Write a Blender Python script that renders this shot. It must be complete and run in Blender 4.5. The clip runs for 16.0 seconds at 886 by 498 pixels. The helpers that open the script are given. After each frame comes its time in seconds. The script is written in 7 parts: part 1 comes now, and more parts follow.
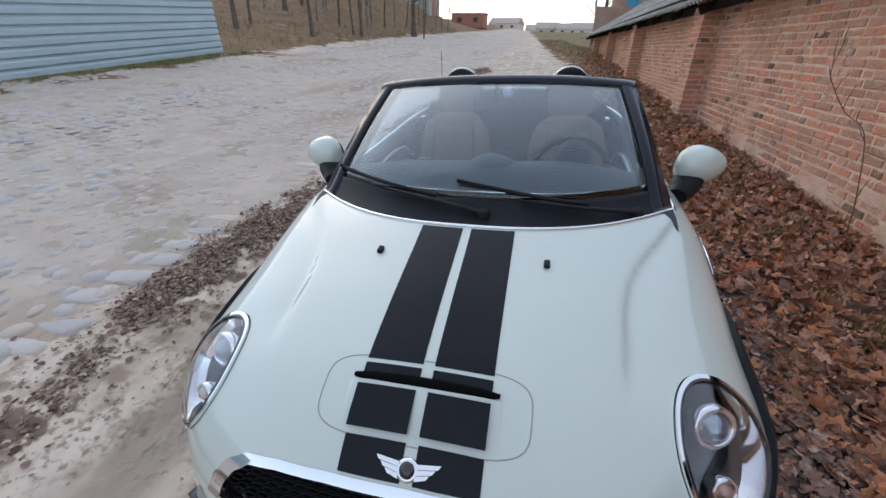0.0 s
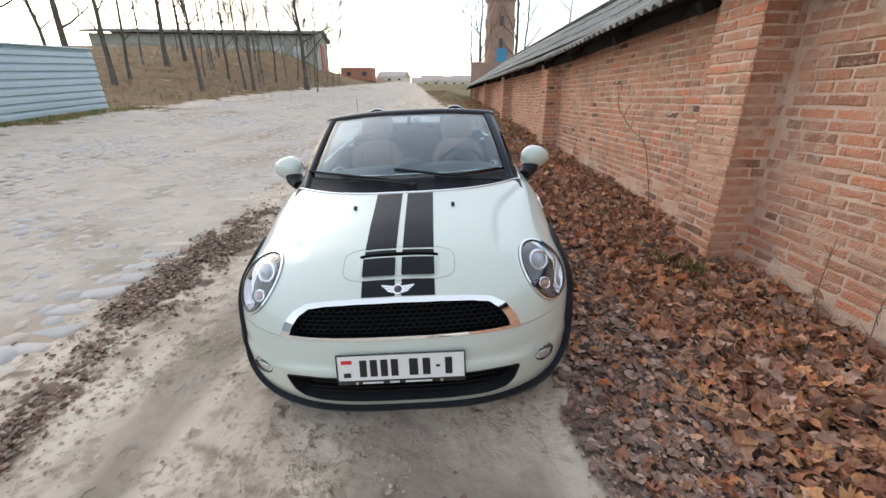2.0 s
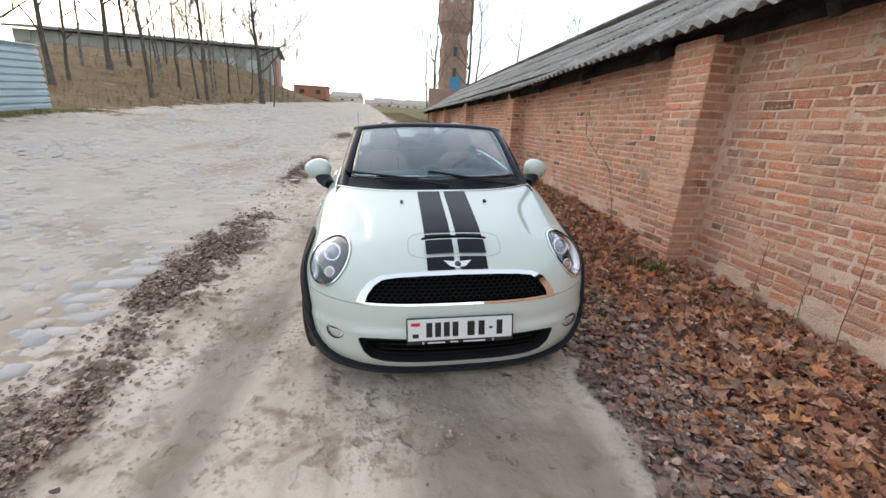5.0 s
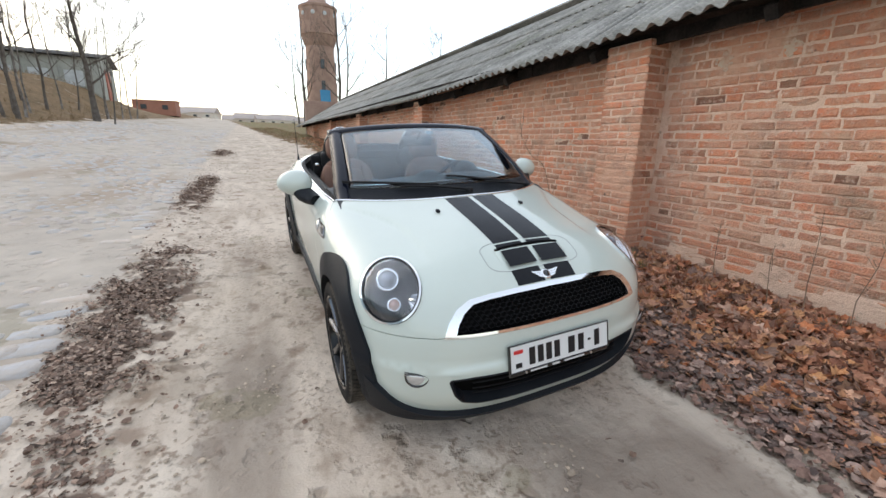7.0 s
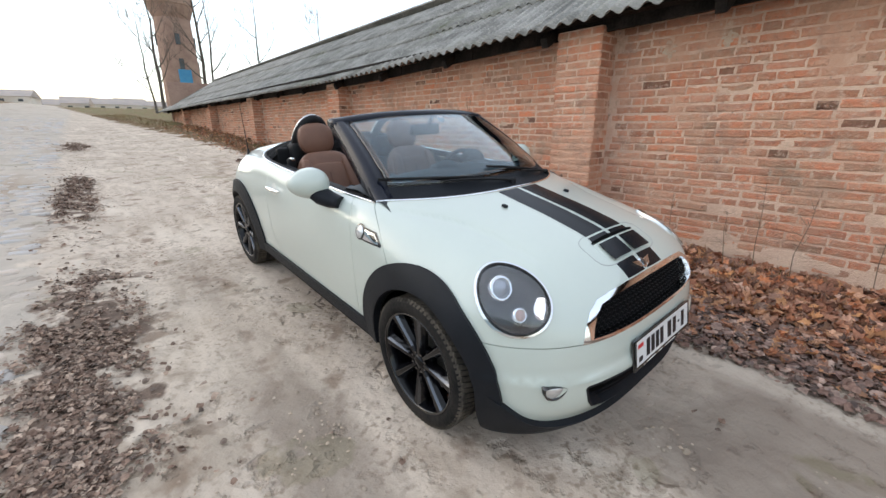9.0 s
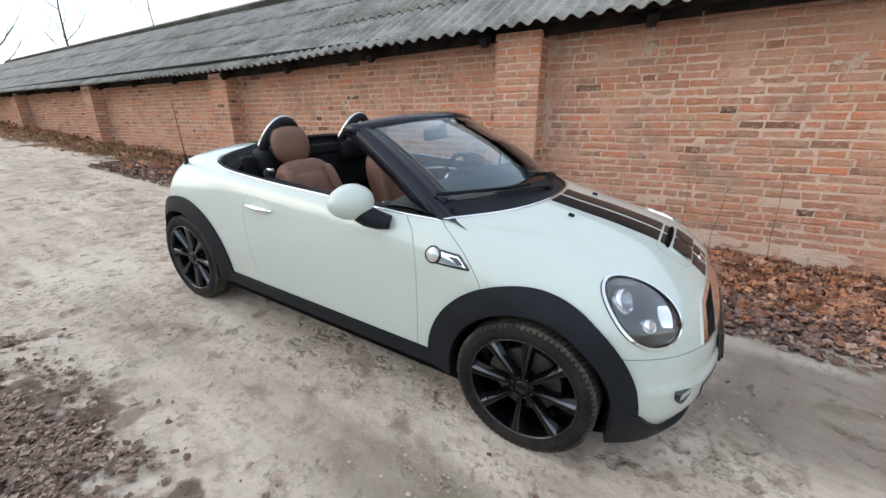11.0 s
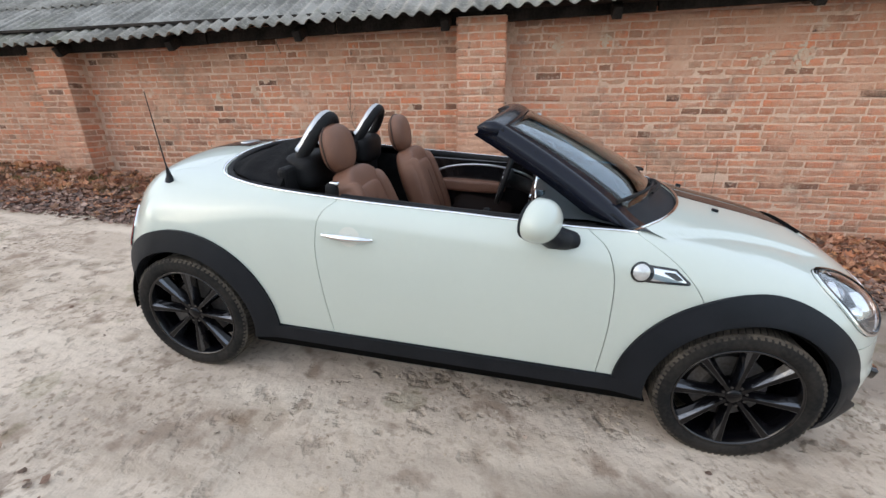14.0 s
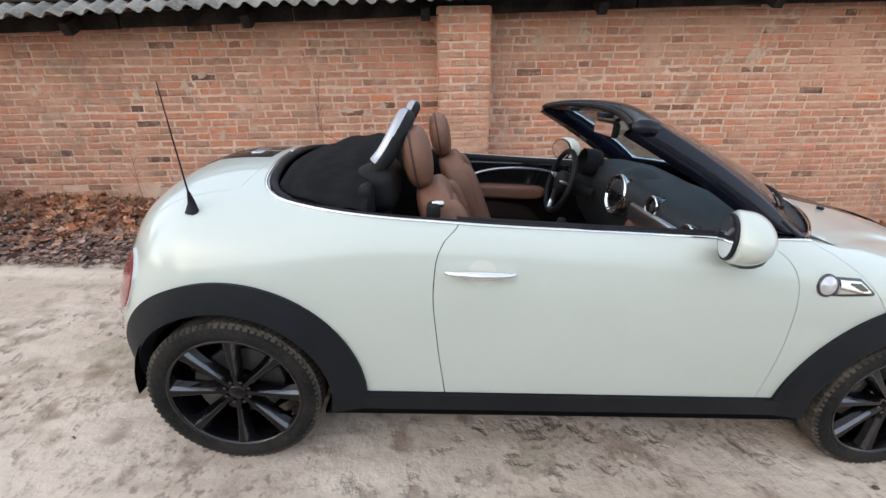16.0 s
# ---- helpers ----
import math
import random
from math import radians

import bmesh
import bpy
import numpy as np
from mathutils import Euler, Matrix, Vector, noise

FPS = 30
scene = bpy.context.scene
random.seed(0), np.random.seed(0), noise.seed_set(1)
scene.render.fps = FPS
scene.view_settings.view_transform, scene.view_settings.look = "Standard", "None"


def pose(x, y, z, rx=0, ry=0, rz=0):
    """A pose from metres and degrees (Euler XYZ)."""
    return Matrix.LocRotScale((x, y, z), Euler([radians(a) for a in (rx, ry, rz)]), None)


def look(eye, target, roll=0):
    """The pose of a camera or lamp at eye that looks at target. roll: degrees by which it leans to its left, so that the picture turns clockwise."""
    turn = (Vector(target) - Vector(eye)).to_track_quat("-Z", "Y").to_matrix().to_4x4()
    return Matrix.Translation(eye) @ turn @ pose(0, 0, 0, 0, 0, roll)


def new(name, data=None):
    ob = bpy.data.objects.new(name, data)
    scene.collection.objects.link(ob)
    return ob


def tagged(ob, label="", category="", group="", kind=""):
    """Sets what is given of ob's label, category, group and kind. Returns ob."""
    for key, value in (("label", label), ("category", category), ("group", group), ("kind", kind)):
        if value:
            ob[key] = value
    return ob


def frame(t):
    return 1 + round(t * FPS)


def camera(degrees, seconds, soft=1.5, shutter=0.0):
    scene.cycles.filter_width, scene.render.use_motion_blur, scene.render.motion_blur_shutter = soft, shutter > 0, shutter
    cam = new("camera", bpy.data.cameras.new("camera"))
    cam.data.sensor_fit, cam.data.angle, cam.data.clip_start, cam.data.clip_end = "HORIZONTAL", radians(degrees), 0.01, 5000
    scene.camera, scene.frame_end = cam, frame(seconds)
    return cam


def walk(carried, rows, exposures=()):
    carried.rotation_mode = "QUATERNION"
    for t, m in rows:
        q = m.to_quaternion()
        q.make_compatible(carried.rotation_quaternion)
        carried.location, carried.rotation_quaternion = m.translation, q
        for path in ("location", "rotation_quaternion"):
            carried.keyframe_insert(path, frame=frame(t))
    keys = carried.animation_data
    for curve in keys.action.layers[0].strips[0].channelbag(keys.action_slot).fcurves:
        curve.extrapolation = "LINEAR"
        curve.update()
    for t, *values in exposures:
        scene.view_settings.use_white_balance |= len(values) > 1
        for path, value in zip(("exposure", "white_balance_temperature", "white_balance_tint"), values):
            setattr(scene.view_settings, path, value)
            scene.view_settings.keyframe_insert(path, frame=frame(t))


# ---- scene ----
cam = camera(95.6, 16.0)
PATH = [
    (0, (-0.085, -0.027, 1.517), (-0.483, 1.715, 0.620), 1.1),
    (0.5, (-0.052, -0.266, 1.491), (-0.260, 1.553, 0.688), 0.8),
    (1, (-0.019, -0.503, 1.493), (-0.100, 1.338, 0.715), -0.5),
    (1.5, (-0.078, -0.765, 1.467), (-0.036, 1.094, 0.729), -1.8),
    (2, (-0.102, -1.026, 1.476), (-0.074, 0.848, 0.777), -0.2),
    (2.5, (-0.049, -1.204, 1.441), (-0.072, 0.676, 0.759), 0.4),
    (3, (-0.066, -1.311, 1.429), (-0.065, 0.579, 0.776), 0.8),
    (3.5, (-0.192, -1.407, 1.412), (-0.095, 0.491, 0.787), 1.5),
    (4, (-0.339, -1.486, 1.409), (-0.166, 0.408, 0.79), 2.0),
    (4.2, (-0.388, -1.473, 1.419), (-0.194, 0.417, 0.794), 2.1),
    (6.3, (-1.146, -1.03, 1.317), (-0.563, 0.818, 0.824), -1.4),
    (6.5, (-1.231, -0.940, 1.304), (-0.575, 0.884, 0.809), -3.1),
    (7, (-1.382, -0.834, 1.285), (-0.559, 0.914, 0.769), 0.9),
    (7.5, (-1.607, -0.722, 1.301), (-0.628, 0.935, 0.755), 0.7),
    (8, (-1.765, -0.587, 1.281), (-0.725, 1.036, 0.747), -0.2),
    (8.5, (-1.868, -0.353, 1.294), (-0.745, 1.217, 0.769), -0.3),
    (9, (-1.994, -0.207, 1.307), (-0.749, 1.244, 0.721), -0.3),
    (11.3, (-2.537, 0.746, 1.412), (-0.875, 1.678, 0.804), 0.2),
    (11.5, (-2.599, 0.847, 1.434), (-0.917, 1.745, 0.83), 0.4),
    (12, (-2.636, 1.017, 1.428), (-0.928, 1.865, 0.824), -0.8),
    (12.5, (-2.571, 1.26, 1.418), (-0.792, 1.944, 0.812), -0.3),
    (13, (-2.548, 1.478, 1.417), (-0.766, 2.105, 0.759), -0.2),
    (13.5, (-2.598, 1.731, 1.428), (-0.762, 2.142, 0.75), 0.9),
    (14, (-2.575, 1.929, 1.426), (-0.733, 2.302, 0.741), -0.6),
    (14.5, (-2.427, 2.156, 1.436), (-0.586, 2.513, 0.74), -1.1),
    (15, (-2.345, 2.377, 1.434), (-0.476, 2.605, 0.759), -0.8),
    (15.5, (-2.309, 2.623, 1.458), (-0.427, 2.7, 0.786), -1.3),
    (16, (-2.264, 2.782, 1.424), (-0.389, 2.75, 0.728), -0.9),
]
walk(cam, [(t, look(eye, target, roll)) for t, eye, target, roll in PATH],
     [(0, -.40, 6060, 13), (.5, -.36, 6160, 13), (1, -.28, 6340, 14), (1.5, -.12, 6490, 12), (2.2, 0, 6570, 10), (7, -.03, 6540, 10), (9, 0, 6490, 10), (11.5, 0, 6340, 9), (13.5, .02, 6410, 10), (16, .07, 6510, 13)])

# ---- light ----
SUN_EL, SUN_AZ = 24.0, -35.0     # behind thin cloud, over the road's far end
world = bpy.data.worlds.new("world")
scene.world = world
world.use_nodes = True
wn, wl = world.node_tree.nodes, world.node_tree.links
sky = wn.new("ShaderNodeTexSky")
sky.sky_type, sky.sun_disc = "NISHITA", False
sky.sun_elevation, sky.sun_rotation = radians(SUN_EL), radians(SUN_AZ)
sky.air_density, sky.dust_density, sky.ozone_density = 1.2, 1.6, 1.8
cloud = wn.new("ShaderNodeMix")
cloud.data_type = "RGBA"
cloud.inputs["Factor"].default_value = 0.33
cloud.inputs["B"].default_value = (10.0, 10.4, 10.8, 1)
wl.new(sky.outputs[0], cloud.inputs["A"])
wl.new(cloud.outputs["Result"], wn["Background"].inputs[0])
wn["Background"].inputs[1].default_value = 0.230
sun = new("sun", bpy.data.lights.new("sun", "SUN"))
sun.data.energy, sun.data.angle, sun.data.color = 0.5, radians(110), (1, .95, .89)
sun_way = Vector((math.sin(radians(SUN_AZ)) * math.cos(radians(SUN_EL)), math.cos(radians(SUN_AZ)) * math.cos(radians(SUN_EL)), math.sin(radians(SUN_EL))))
sun.matrix_world = look(sun_way * 50, (0, 0, 0))


# ---- materials ----
def material(name, a, b=None, rough=.6, metal=0.0, scale=8.0, fine=60.0, bump=0.0, bump_scale=None, coat=0.0, spec=.5,
             random_from=None, mixat=(.35, .65), space="Object", smears=()):
    """Two colours mixed by noise at two scales, with fine relief."""
    m = bpy.data.materials.new(name)
    m.use_nodes = True
    n, l = m.node_tree.nodes, m.node_tree.links
    p = n["Principled BSDF"]
    p.inputs["Roughness"].default_value, p.inputs["Metallic"].default_value = rough, metal
    p.inputs["Coat Weight"].default_value, p.inputs["Coat Roughness"].default_value = coat, .03
    p.inputs["Specular IOR Level"].default_value = spec
    p.inputs["Base Color"].default_value = (*a, 1)
    tc = n.new("ShaderNodeTexCoord")
    where = n.new("ShaderNodeNewGeometry").outputs["Position"] if space == "World" else tc.outputs[space]
    if b:
        big, small = n.new("ShaderNodeTexNoise"), n.new("ShaderNodeTexNoise")
        big.inputs["Scale"].default_value, big.inputs["Detail"].default_value = scale, 6
        small.inputs["Scale"].default_value, small.inputs["Detail"].default_value = fine, 4
        for t in (big, small):
            l.new(where, t.inputs["Vector"])
        add = n.new("ShaderNodeMath")
        add.operation = "MULTIPLY_ADD"
        l.new(small.outputs["Fac"], add.inputs[0])
        add.inputs[1].default_value = .5
        l.new(big.outputs["Fac"], add.inputs[2])
        ramp = n.new("ShaderNodeMapRange")
        ramp.inputs[1].default_value, ramp.inputs[2].default_value = mixat[0] + .25, mixat[1] + .25
        l.new(add.outputs[0], ramp.inputs[0])
        mix = n.new("ShaderNodeMix")
        mix.data_type = "RGBA"
        l.new(ramp.outputs[0], mix.inputs["Factor"])
        mix.inputs["A"].default_value, mix.inputs["B"].default_value = (*a, 1), (*b, 1)
        out = mix.outputs["Result"]
        if random_from:
            info, geo, sumup, frac, cr = (n.new("ShaderNodeObjectInfo"), n.new("ShaderNodeNewGeometry"), n.new("ShaderNodeMath"),
                                          n.new("ShaderNodeMath"), n.new("ShaderNodeValToRGB"))
            l.new(info.outputs["Random"], sumup.inputs[0])
            l.new(geo.outputs["Random Per Island"], sumup.inputs[1])
            frac.operation = "FRACT"
            l.new(sumup.outputs[0], frac.inputs[0])
            l.new(frac.outputs[0], cr.inputs[0])
            e = cr.color_ramp.elements
            e[0].position, e[0].color = 0, (*random_from[0], 1)
            e[1].position, e[1].color = 1, (*random_from[-1], 1)
            for i, c in enumerate(random_from[1:-1], 1):
                k = e.new(i / (len(random_from) - 1))
                k.color = (*c, 1)
            mul = n.new("ShaderNodeMix")
            mul.data_type, mul.blend_type = "RGBA", "MULTIPLY"
            mul.inputs["Factor"].default_value = 1
            l.new(out, mul.inputs["A"])
            l.new(cr.outputs[0], mul.inputs["B"])
            out = mul.outputs["Result"]
        for colour, size, lo, hi, detail in smears:
            t, r = n.new("ShaderNodeTexNoise"), n.new("ShaderNodeMapRange")
            t.inputs["Scale"].default_value, t.inputs["Detail"].default_value, t.inputs["Roughness"].default_value = size, detail, .68
            r.inputs[1].default_value, r.inputs[2].default_value = lo, hi
            l.new(where, t.inputs["Vector"])
            l.new(t.outputs["Fac"], r.inputs[0])
            over = n.new("ShaderNodeMix")
            over.data_type = "RGBA"
            l.new(r.outputs[0], over.inputs["Factor"])
            l.new(out, over.inputs["A"])
            over.inputs["B"].default_value = (*colour, 1)
            out = over.outputs["Result"]
        l.new(out, p.inputs["Base Color"])
    if bump:
        h, bp = n.new("ShaderNodeTexNoise"), n.new("ShaderNodeBump")
        h.inputs["Scale"].default_value, h.inputs["Detail"].default_value = bump_scale or fine, 8
        l.new(where, h.inputs["Vector"])
        bp.inputs["Strength"].default_value, bp.inputs["Distance"].default_value = min(1, bump), .01 * max(1, bump)
        l.new(h.outputs["Fac"], bp.inputs["Height"])
        l.new(bp.outputs[0], p.inputs["Normal"])
    return m


def glass(name, tint=(1, 1, 1), rough=0.0, ior=1.45):
    m = bpy.data.materials.new(name)
    m.use_nodes = True
    p = m.node_tree.nodes["Principled BSDF"]
    p.inputs["Base Color"].default_value = (*tint, 1)
    p.inputs["Roughness"].default_value, p.inputs["Transmission Weight"].default_value, p.inputs["IOR"].default_value = rough, 1, ior
    return m


BRICKS = [(1, 1, 1), (.84, .84, .82), (1.08, .92, .82), (.70, .77, .78), (1.02, 1.03, 1.0), (.86, .92, .92), (1.14, .88, .72), (.60, .69, .70), (.96, 1.04, 1.02), (.80, .73, .70), (1.05, .96, .88), (.92, .86, .80), (.24, .27, .29)]
# lime wash, damp and soot that run over bricks and joints alike
WASH = [((.66, .405, .285), 1.5, .50, .66, 10), ((.40, .255, .19), 2.3, .55, .72, 10), ((.70, .56, .44), 3.7, .60, .72, 10), ((.30, .235, .175), .9, .58, .74, 8)]
MAT_BRICK = material("brick", (.68, .308, .198), (.61, .355, .25), .9, 0, 14, 90, 1.6, 70, random_from=BRICKS, space="World", spec=.15,
                     smears=[((.42, .215, .15), 17, .55, .71, 8), ((.68, .50, .39), 11, .55, .70, 10), ((.14, .10, .085), 7.5, .645, .70, 6)] + WASH + [((.60, .48, .40), 38, .60, .72, 5), ((.10, .075, .065), 26, .66, .74, 6)])
MAT_MORTAR = material("mortar", (.77, .575, .44), (.65, .455, .34), .95, 0, 3, 70, .9, 90, space="World", spec=.15,
                      smears=[((.52, .31, .22), 9, .58, .72, 8), ((.20, .145, .115), 13, .62, .72, 8)] + WASH)
MAT_PLASTER = material("old_plaster", (.63, .53, .41), (.62, .42, .31), .95, 0, 9, 60, .8, spec=.15, space="World", smears=[((.56, .33, .23), 24, .54, .66, 6)])
MAT_SLATE = material("fibre_cement", (.185, .18, .165), (.36, .35, .325), .92, 0, 2.2, 30, .4, 60, spec=.15, space="World",
                     smears=[((.13, .135, .095), 1.1, .54, .70, 8), ((.50, .49, .44), 21, .60, .70, 5), ((.42, .41, .37), 4.5, .60, .72, 10)])
# wood taken down to near black: the eave's shade is in this colour
MAT_SHADED_WOOD = material("shaded_eave_wood", (.016, .014, .013), (.040, .034, .030), .9, 0, 4, 40, .5, spec=.15)
MAT_LEAF = material("dry_leaf", (.50, .295, .205), (.37, .215, .15), .8, 0, 30, 90, 0, random_from=[(1.05, .95, .85), (.55, .62, .72), (1.3, .9, .6), (1.45, 1.6, 1.7), (.26, .28, .32), (1.25, 1.1, .8), (.7, .68, .7), (.95, .72, .6), (.42, .45, .5), (1.3, .85, .55), (1.5, 1.6, 1.55), (.75, .55, .48), (.5, .5, .52), (1.5, 1.3, .85), (1.0, .95, .95)], spec=.25)
MAT_MULCH = material("rotten_leaf", (.44, .34, .27), (.28, .205, .16), .9, 0, 30, 90, 0, random_from=[(1, 1, 1), (.3, .3, .32), (1.4, 1.38, 1.35), (.42, .38, .38), (1.1, 1.0, .95), (.24, .22, .22), (1.6, 1.6, 1.55), (.5, .42, .40), (.8, .7, .66), (.35, .32, .32)], spec=.15)
MAT_CRUMB = material("leaf_crumb", (.34, .255, .215), (.22, .16, .135), .9, 0, 30, 90, 0, random_from=[(1, 1, 1), (.3, .3, .32), (1.9, 1.8, 1.7), (.7, .6, .6), (1.2, 1.0, .9), (.4, .36, .36)], spec=.15)
MAT_STONE = material("cobble_stone", (.57, .54, .515), (.55, .485, .42), .8, 0, 9, 60, .5, random_from=[(1, 1, 1), (.86, .9, .96), (1.1, 1.02, .95), (.9, .86, .84)], spec=.15)
MAT_GRASS = material("grass", (.10, .13, .045), (.20, .17, .08), .9, 0, 2, 20, random_from=[(1, 1, 1), (.7, .8, .6), (1.4, 1.2, .9)], spec=.15)
MAT_STRAW = material("dry_grass", (.29, .195, .105), (.19, .13, .07), .9, 0, 2, 20, random_from=[(1, 1, 1), (.7, .7, .7), (1.2, 1.15, 1.1)], spec=.15)
MAT_BARK = material("bark", (.085, .070, .058), (.15, .13, .11), .95, 0, 5, 40, .6, spec=.15)
MAT_BIRCH = material("pale_bark", (.26, .23, .20), (.10, .085, .075), .9, 0, 4, 30, .4, spec=.15)
MAT_FENCE = material("blue_steel", (.41, .51, .55), (.46, .555, .59), .45, .1, 1.5, 20, .1)
MAT_RENDERED = material("grey_panel_wall", (.40, .40, .35), (.31, .31, .27), .9, 0, .8, 8, .3)
MAT_ROOFEDGE = material("roof_felt", (.16, .155, .15), (.22, .21, .2), .9, 0, 1, 12)
MAT_DARKGLASS = material("dark_window", (.05, .055, .06), None, .2)
MAT_WHITEFRAME = material("pale_window_fill", (.55, .56, .55), (.45, .46, .45), .8, 0, 3, 20)
MAT_REDDOOR = material("red_paint", (.42, .10, .055), (.35, .12, .08), .7, 0, 2, 20)
MAT_BLUEDOOR = material("blue_paint", (.05, .26, .48), (.07, .30, .5), .6, 0, 2, 20)
MAT_TOWER = material("tower_brick", (.40, .265, .20), (.30, .19, .145), .9, 0, 1.2, 9, .5, 12)
MAT_SHED = material("orange_brick", (.40, .18, .12), (.33, .15, .10), .9, 0, 1, 8)
# roof colour lightened by the bright haze at the horizon
MAT_HAZY_ROOF = material("hazed_roof", (.46, .38, .33), (.38, .33, .30), .9, 0, .5, 3)
MAT_STEELPOST = material("grey_post", (.25, .26, .27), None, .6, .5)
MAT_CLOD = material("dry_soil", (.56, .47, .375), (.45, .37, .29), .95, 0, 20, 60, random_from=[(1, 1, 1), (.7, .68, .66), (1.15, 1.1, 1.05)], spec=.15)
MAT_STALK = material("dry_stalk", (.24, .17, .11), (.16, .11, .08), .9, 0, 10, 60)
# wall colour carries the same painted haze as the far roofs
MAT_HAZY_HOUSE = material("far_house", (.62, .52, .42), (.66, .60, .52), .9, 0, .5, 3)


# ---- smooth forms ----
def curve(t, xs, ys):
    """Smooth curve through a few stations."""
    xs, ys, t = np.asarray(xs, float), np.asarray(ys, float), np.asarray(t, float)
    d = np.diff(ys) / np.diff(xs)
    m = np.concatenate(([d[0]], (d[1:] + d[:-1]) / 2, [d[-1]]))
    i = np.clip(np.searchsorted(xs, t) - 1, 0, len(xs) - 2)
    h = xs[i + 1] - xs[i]
    s = np.clip((t - xs[i]) / h, 0, 1)
    return ((2 * s**3 - 3 * s**2 + 1) * ys[i] + (s**3 - 2 * s**2 + s) * h * m[i]
            + (3 * s**2 - 2 * s**3) * ys[i + 1] + (s**3 - s**2) * h * m[i + 1])


def smax(a, b, k):
    h = np.maximum(k - np.abs(a - b), 0) / k
    return np.maximum(a, b) + h * h * k / 4


def skin(p):
    """The car body's outer skin: negative inside. x to its left, y to its rear, from the front axle on the ground."""
    x, y, z = np.abs(p[..., 0]), p[..., 1], p[..., 2]
    top = curve(y, (-.70, -.62, -.556, -.4, -.2, .03, .25, .45, .7, 1.5, 2.2, 2.5, 2.7, 2.85, 2.95, 3.05),
                (.60, .705, .752, .825, .88, .925, .965, .99, .985, .985, 1.02, 1.035, 1.02, .985, .94, .87))
    crown = curve(y, (-.6, 0, .5, 1, 2, 2.5, 3), (.22, .20, .14, .10, .10, .17, .2))
    ridge = curve(y, (-.35, -.2, -.1, .02, .14, .28, .4), (.445, .455, .465, .49, .54, .62, .68))
    out = x - ridge
    groove = .5 * (1 + np.tanh(out / .016)) * np.exp(-np.maximum(out, 0) / .07) * np.clip((y + .36) / .14, 0, 1) * np.clip((.46 - y) / .14, 0, 1)
    f_top = (z - (top - crown * x * x - .015 * groove)) * 0.95
    wide = curve(y, (-.7, -.4, 0, .4, 1.2, 2.0, 2.467, 2.8, 3.05), (.95, .985, .997, 1, 1.0, 1.0, 1.0, .965, .91))
    f_side = x - wide * curve(z, (.1, .2, .3, .5, .65, .8, .9, 1.0), (.76, .79, .80, .815, .817, .806, .785, .75))
    nose = curve(z, (.15, .2, .3, .4, .428, .450, .5, .6, .7, .75, .8, .95), (-.60, -.63, -.678, -.690, -.690, -.676, -.668, -.65, -.62, -.58, -.52, -.3))
    f_front = nose + .30 * (x / .8) ** 3.4 - y
    tail = curve(z, (.15, .3, .45, .6, .75, .9, 1.05), (2.96, 3.04, 3.075, 3.055, 2.99, 2.93, 2.84))
    f_rear = y - tail + .27 * (x / .8) ** 3
    k = curve(y, (-.6, 0, .5, 1, 2, 2.5, 3), (.17, .17, .12, .09, .10, .2, .24))
    f = smax(f_top, f_side, k)
    f = smax(f, f_front, .14)
    f = smax(f, f_rear, .16)
    return smax(f, .135 - z, .06)


def skin_normal(p, e=.004):
    g = np.stack([skin(p + d) - skin(p - d) for d in np.eye(3) * e], -1) / (2 * e)
    return g / np.linalg.norm(g, axis=-1, keepdims=True), g


def to_skin(p, steps=14, lift=0.0):
    """Moves points onto the skin."""
    p = np.array(p, float)
    for _ in range(steps):
        n, g = skin_normal(p)
        p = p - n * ((skin(p) - lift) / np.maximum(np.linalg.norm(g, axis=-1), .3))[..., None]
    return p


# ---- mesh helpers ----
def mesh_of(name, V, F, mat, smooth=False, normals=None):
    me = bpy.data.meshes.new(name)
    me.from_pydata(np.asarray(V, float).tolist(), [], [list(map(int, f)) for f in F])
    me.materials.append(mat)
    if smooth:
        me.shade_smooth()
    if normals is not None:
        me.normals_split_custom_set_from_vertices(np.asarray(normals, float).tolist())
    return me


def part(name, V, F, mat, parent=None, label="", smooth=False, normals=None):
    """One mesh object, as a part of its parent."""
    ob = new(name, mesh_of(name, V, F, mat, smooth, normals))
    ob.parent = parent
    return tagged(ob, label)


def box(sx, sy, sz, c=(0, 0, 0), bev=.004, seg=1):
    """Vertices and faces of a box with worn edges."""
    bm = bmesh.new()
    bmesh.ops.create_cube(bm, size=1, matrix=Matrix.Translation(c) @ Matrix.Diagonal((sx, sy, sz, 1)))
    if bev:
        bmesh.ops.bevel(bm, geom=bm.edges[:], offset=bev, segments=seg, affect="EDGES", profile=.5)
    V, F = [tuple(v.co) for v in bm.verts], [[v.index for v in f.verts] for f in bm.faces]
    bm.free()
    return V, F


def merge(*pieces):
    V, F = [], []
    for v, f in pieces:
        k = len(V)
        V += [tuple(q) for q in v]
        F += [[i + k for i in q] for q in f]
    return V, F


def moved(piece, m):
    return [tuple(m @ Vector(v)) for v in piece[0]], piece[1]


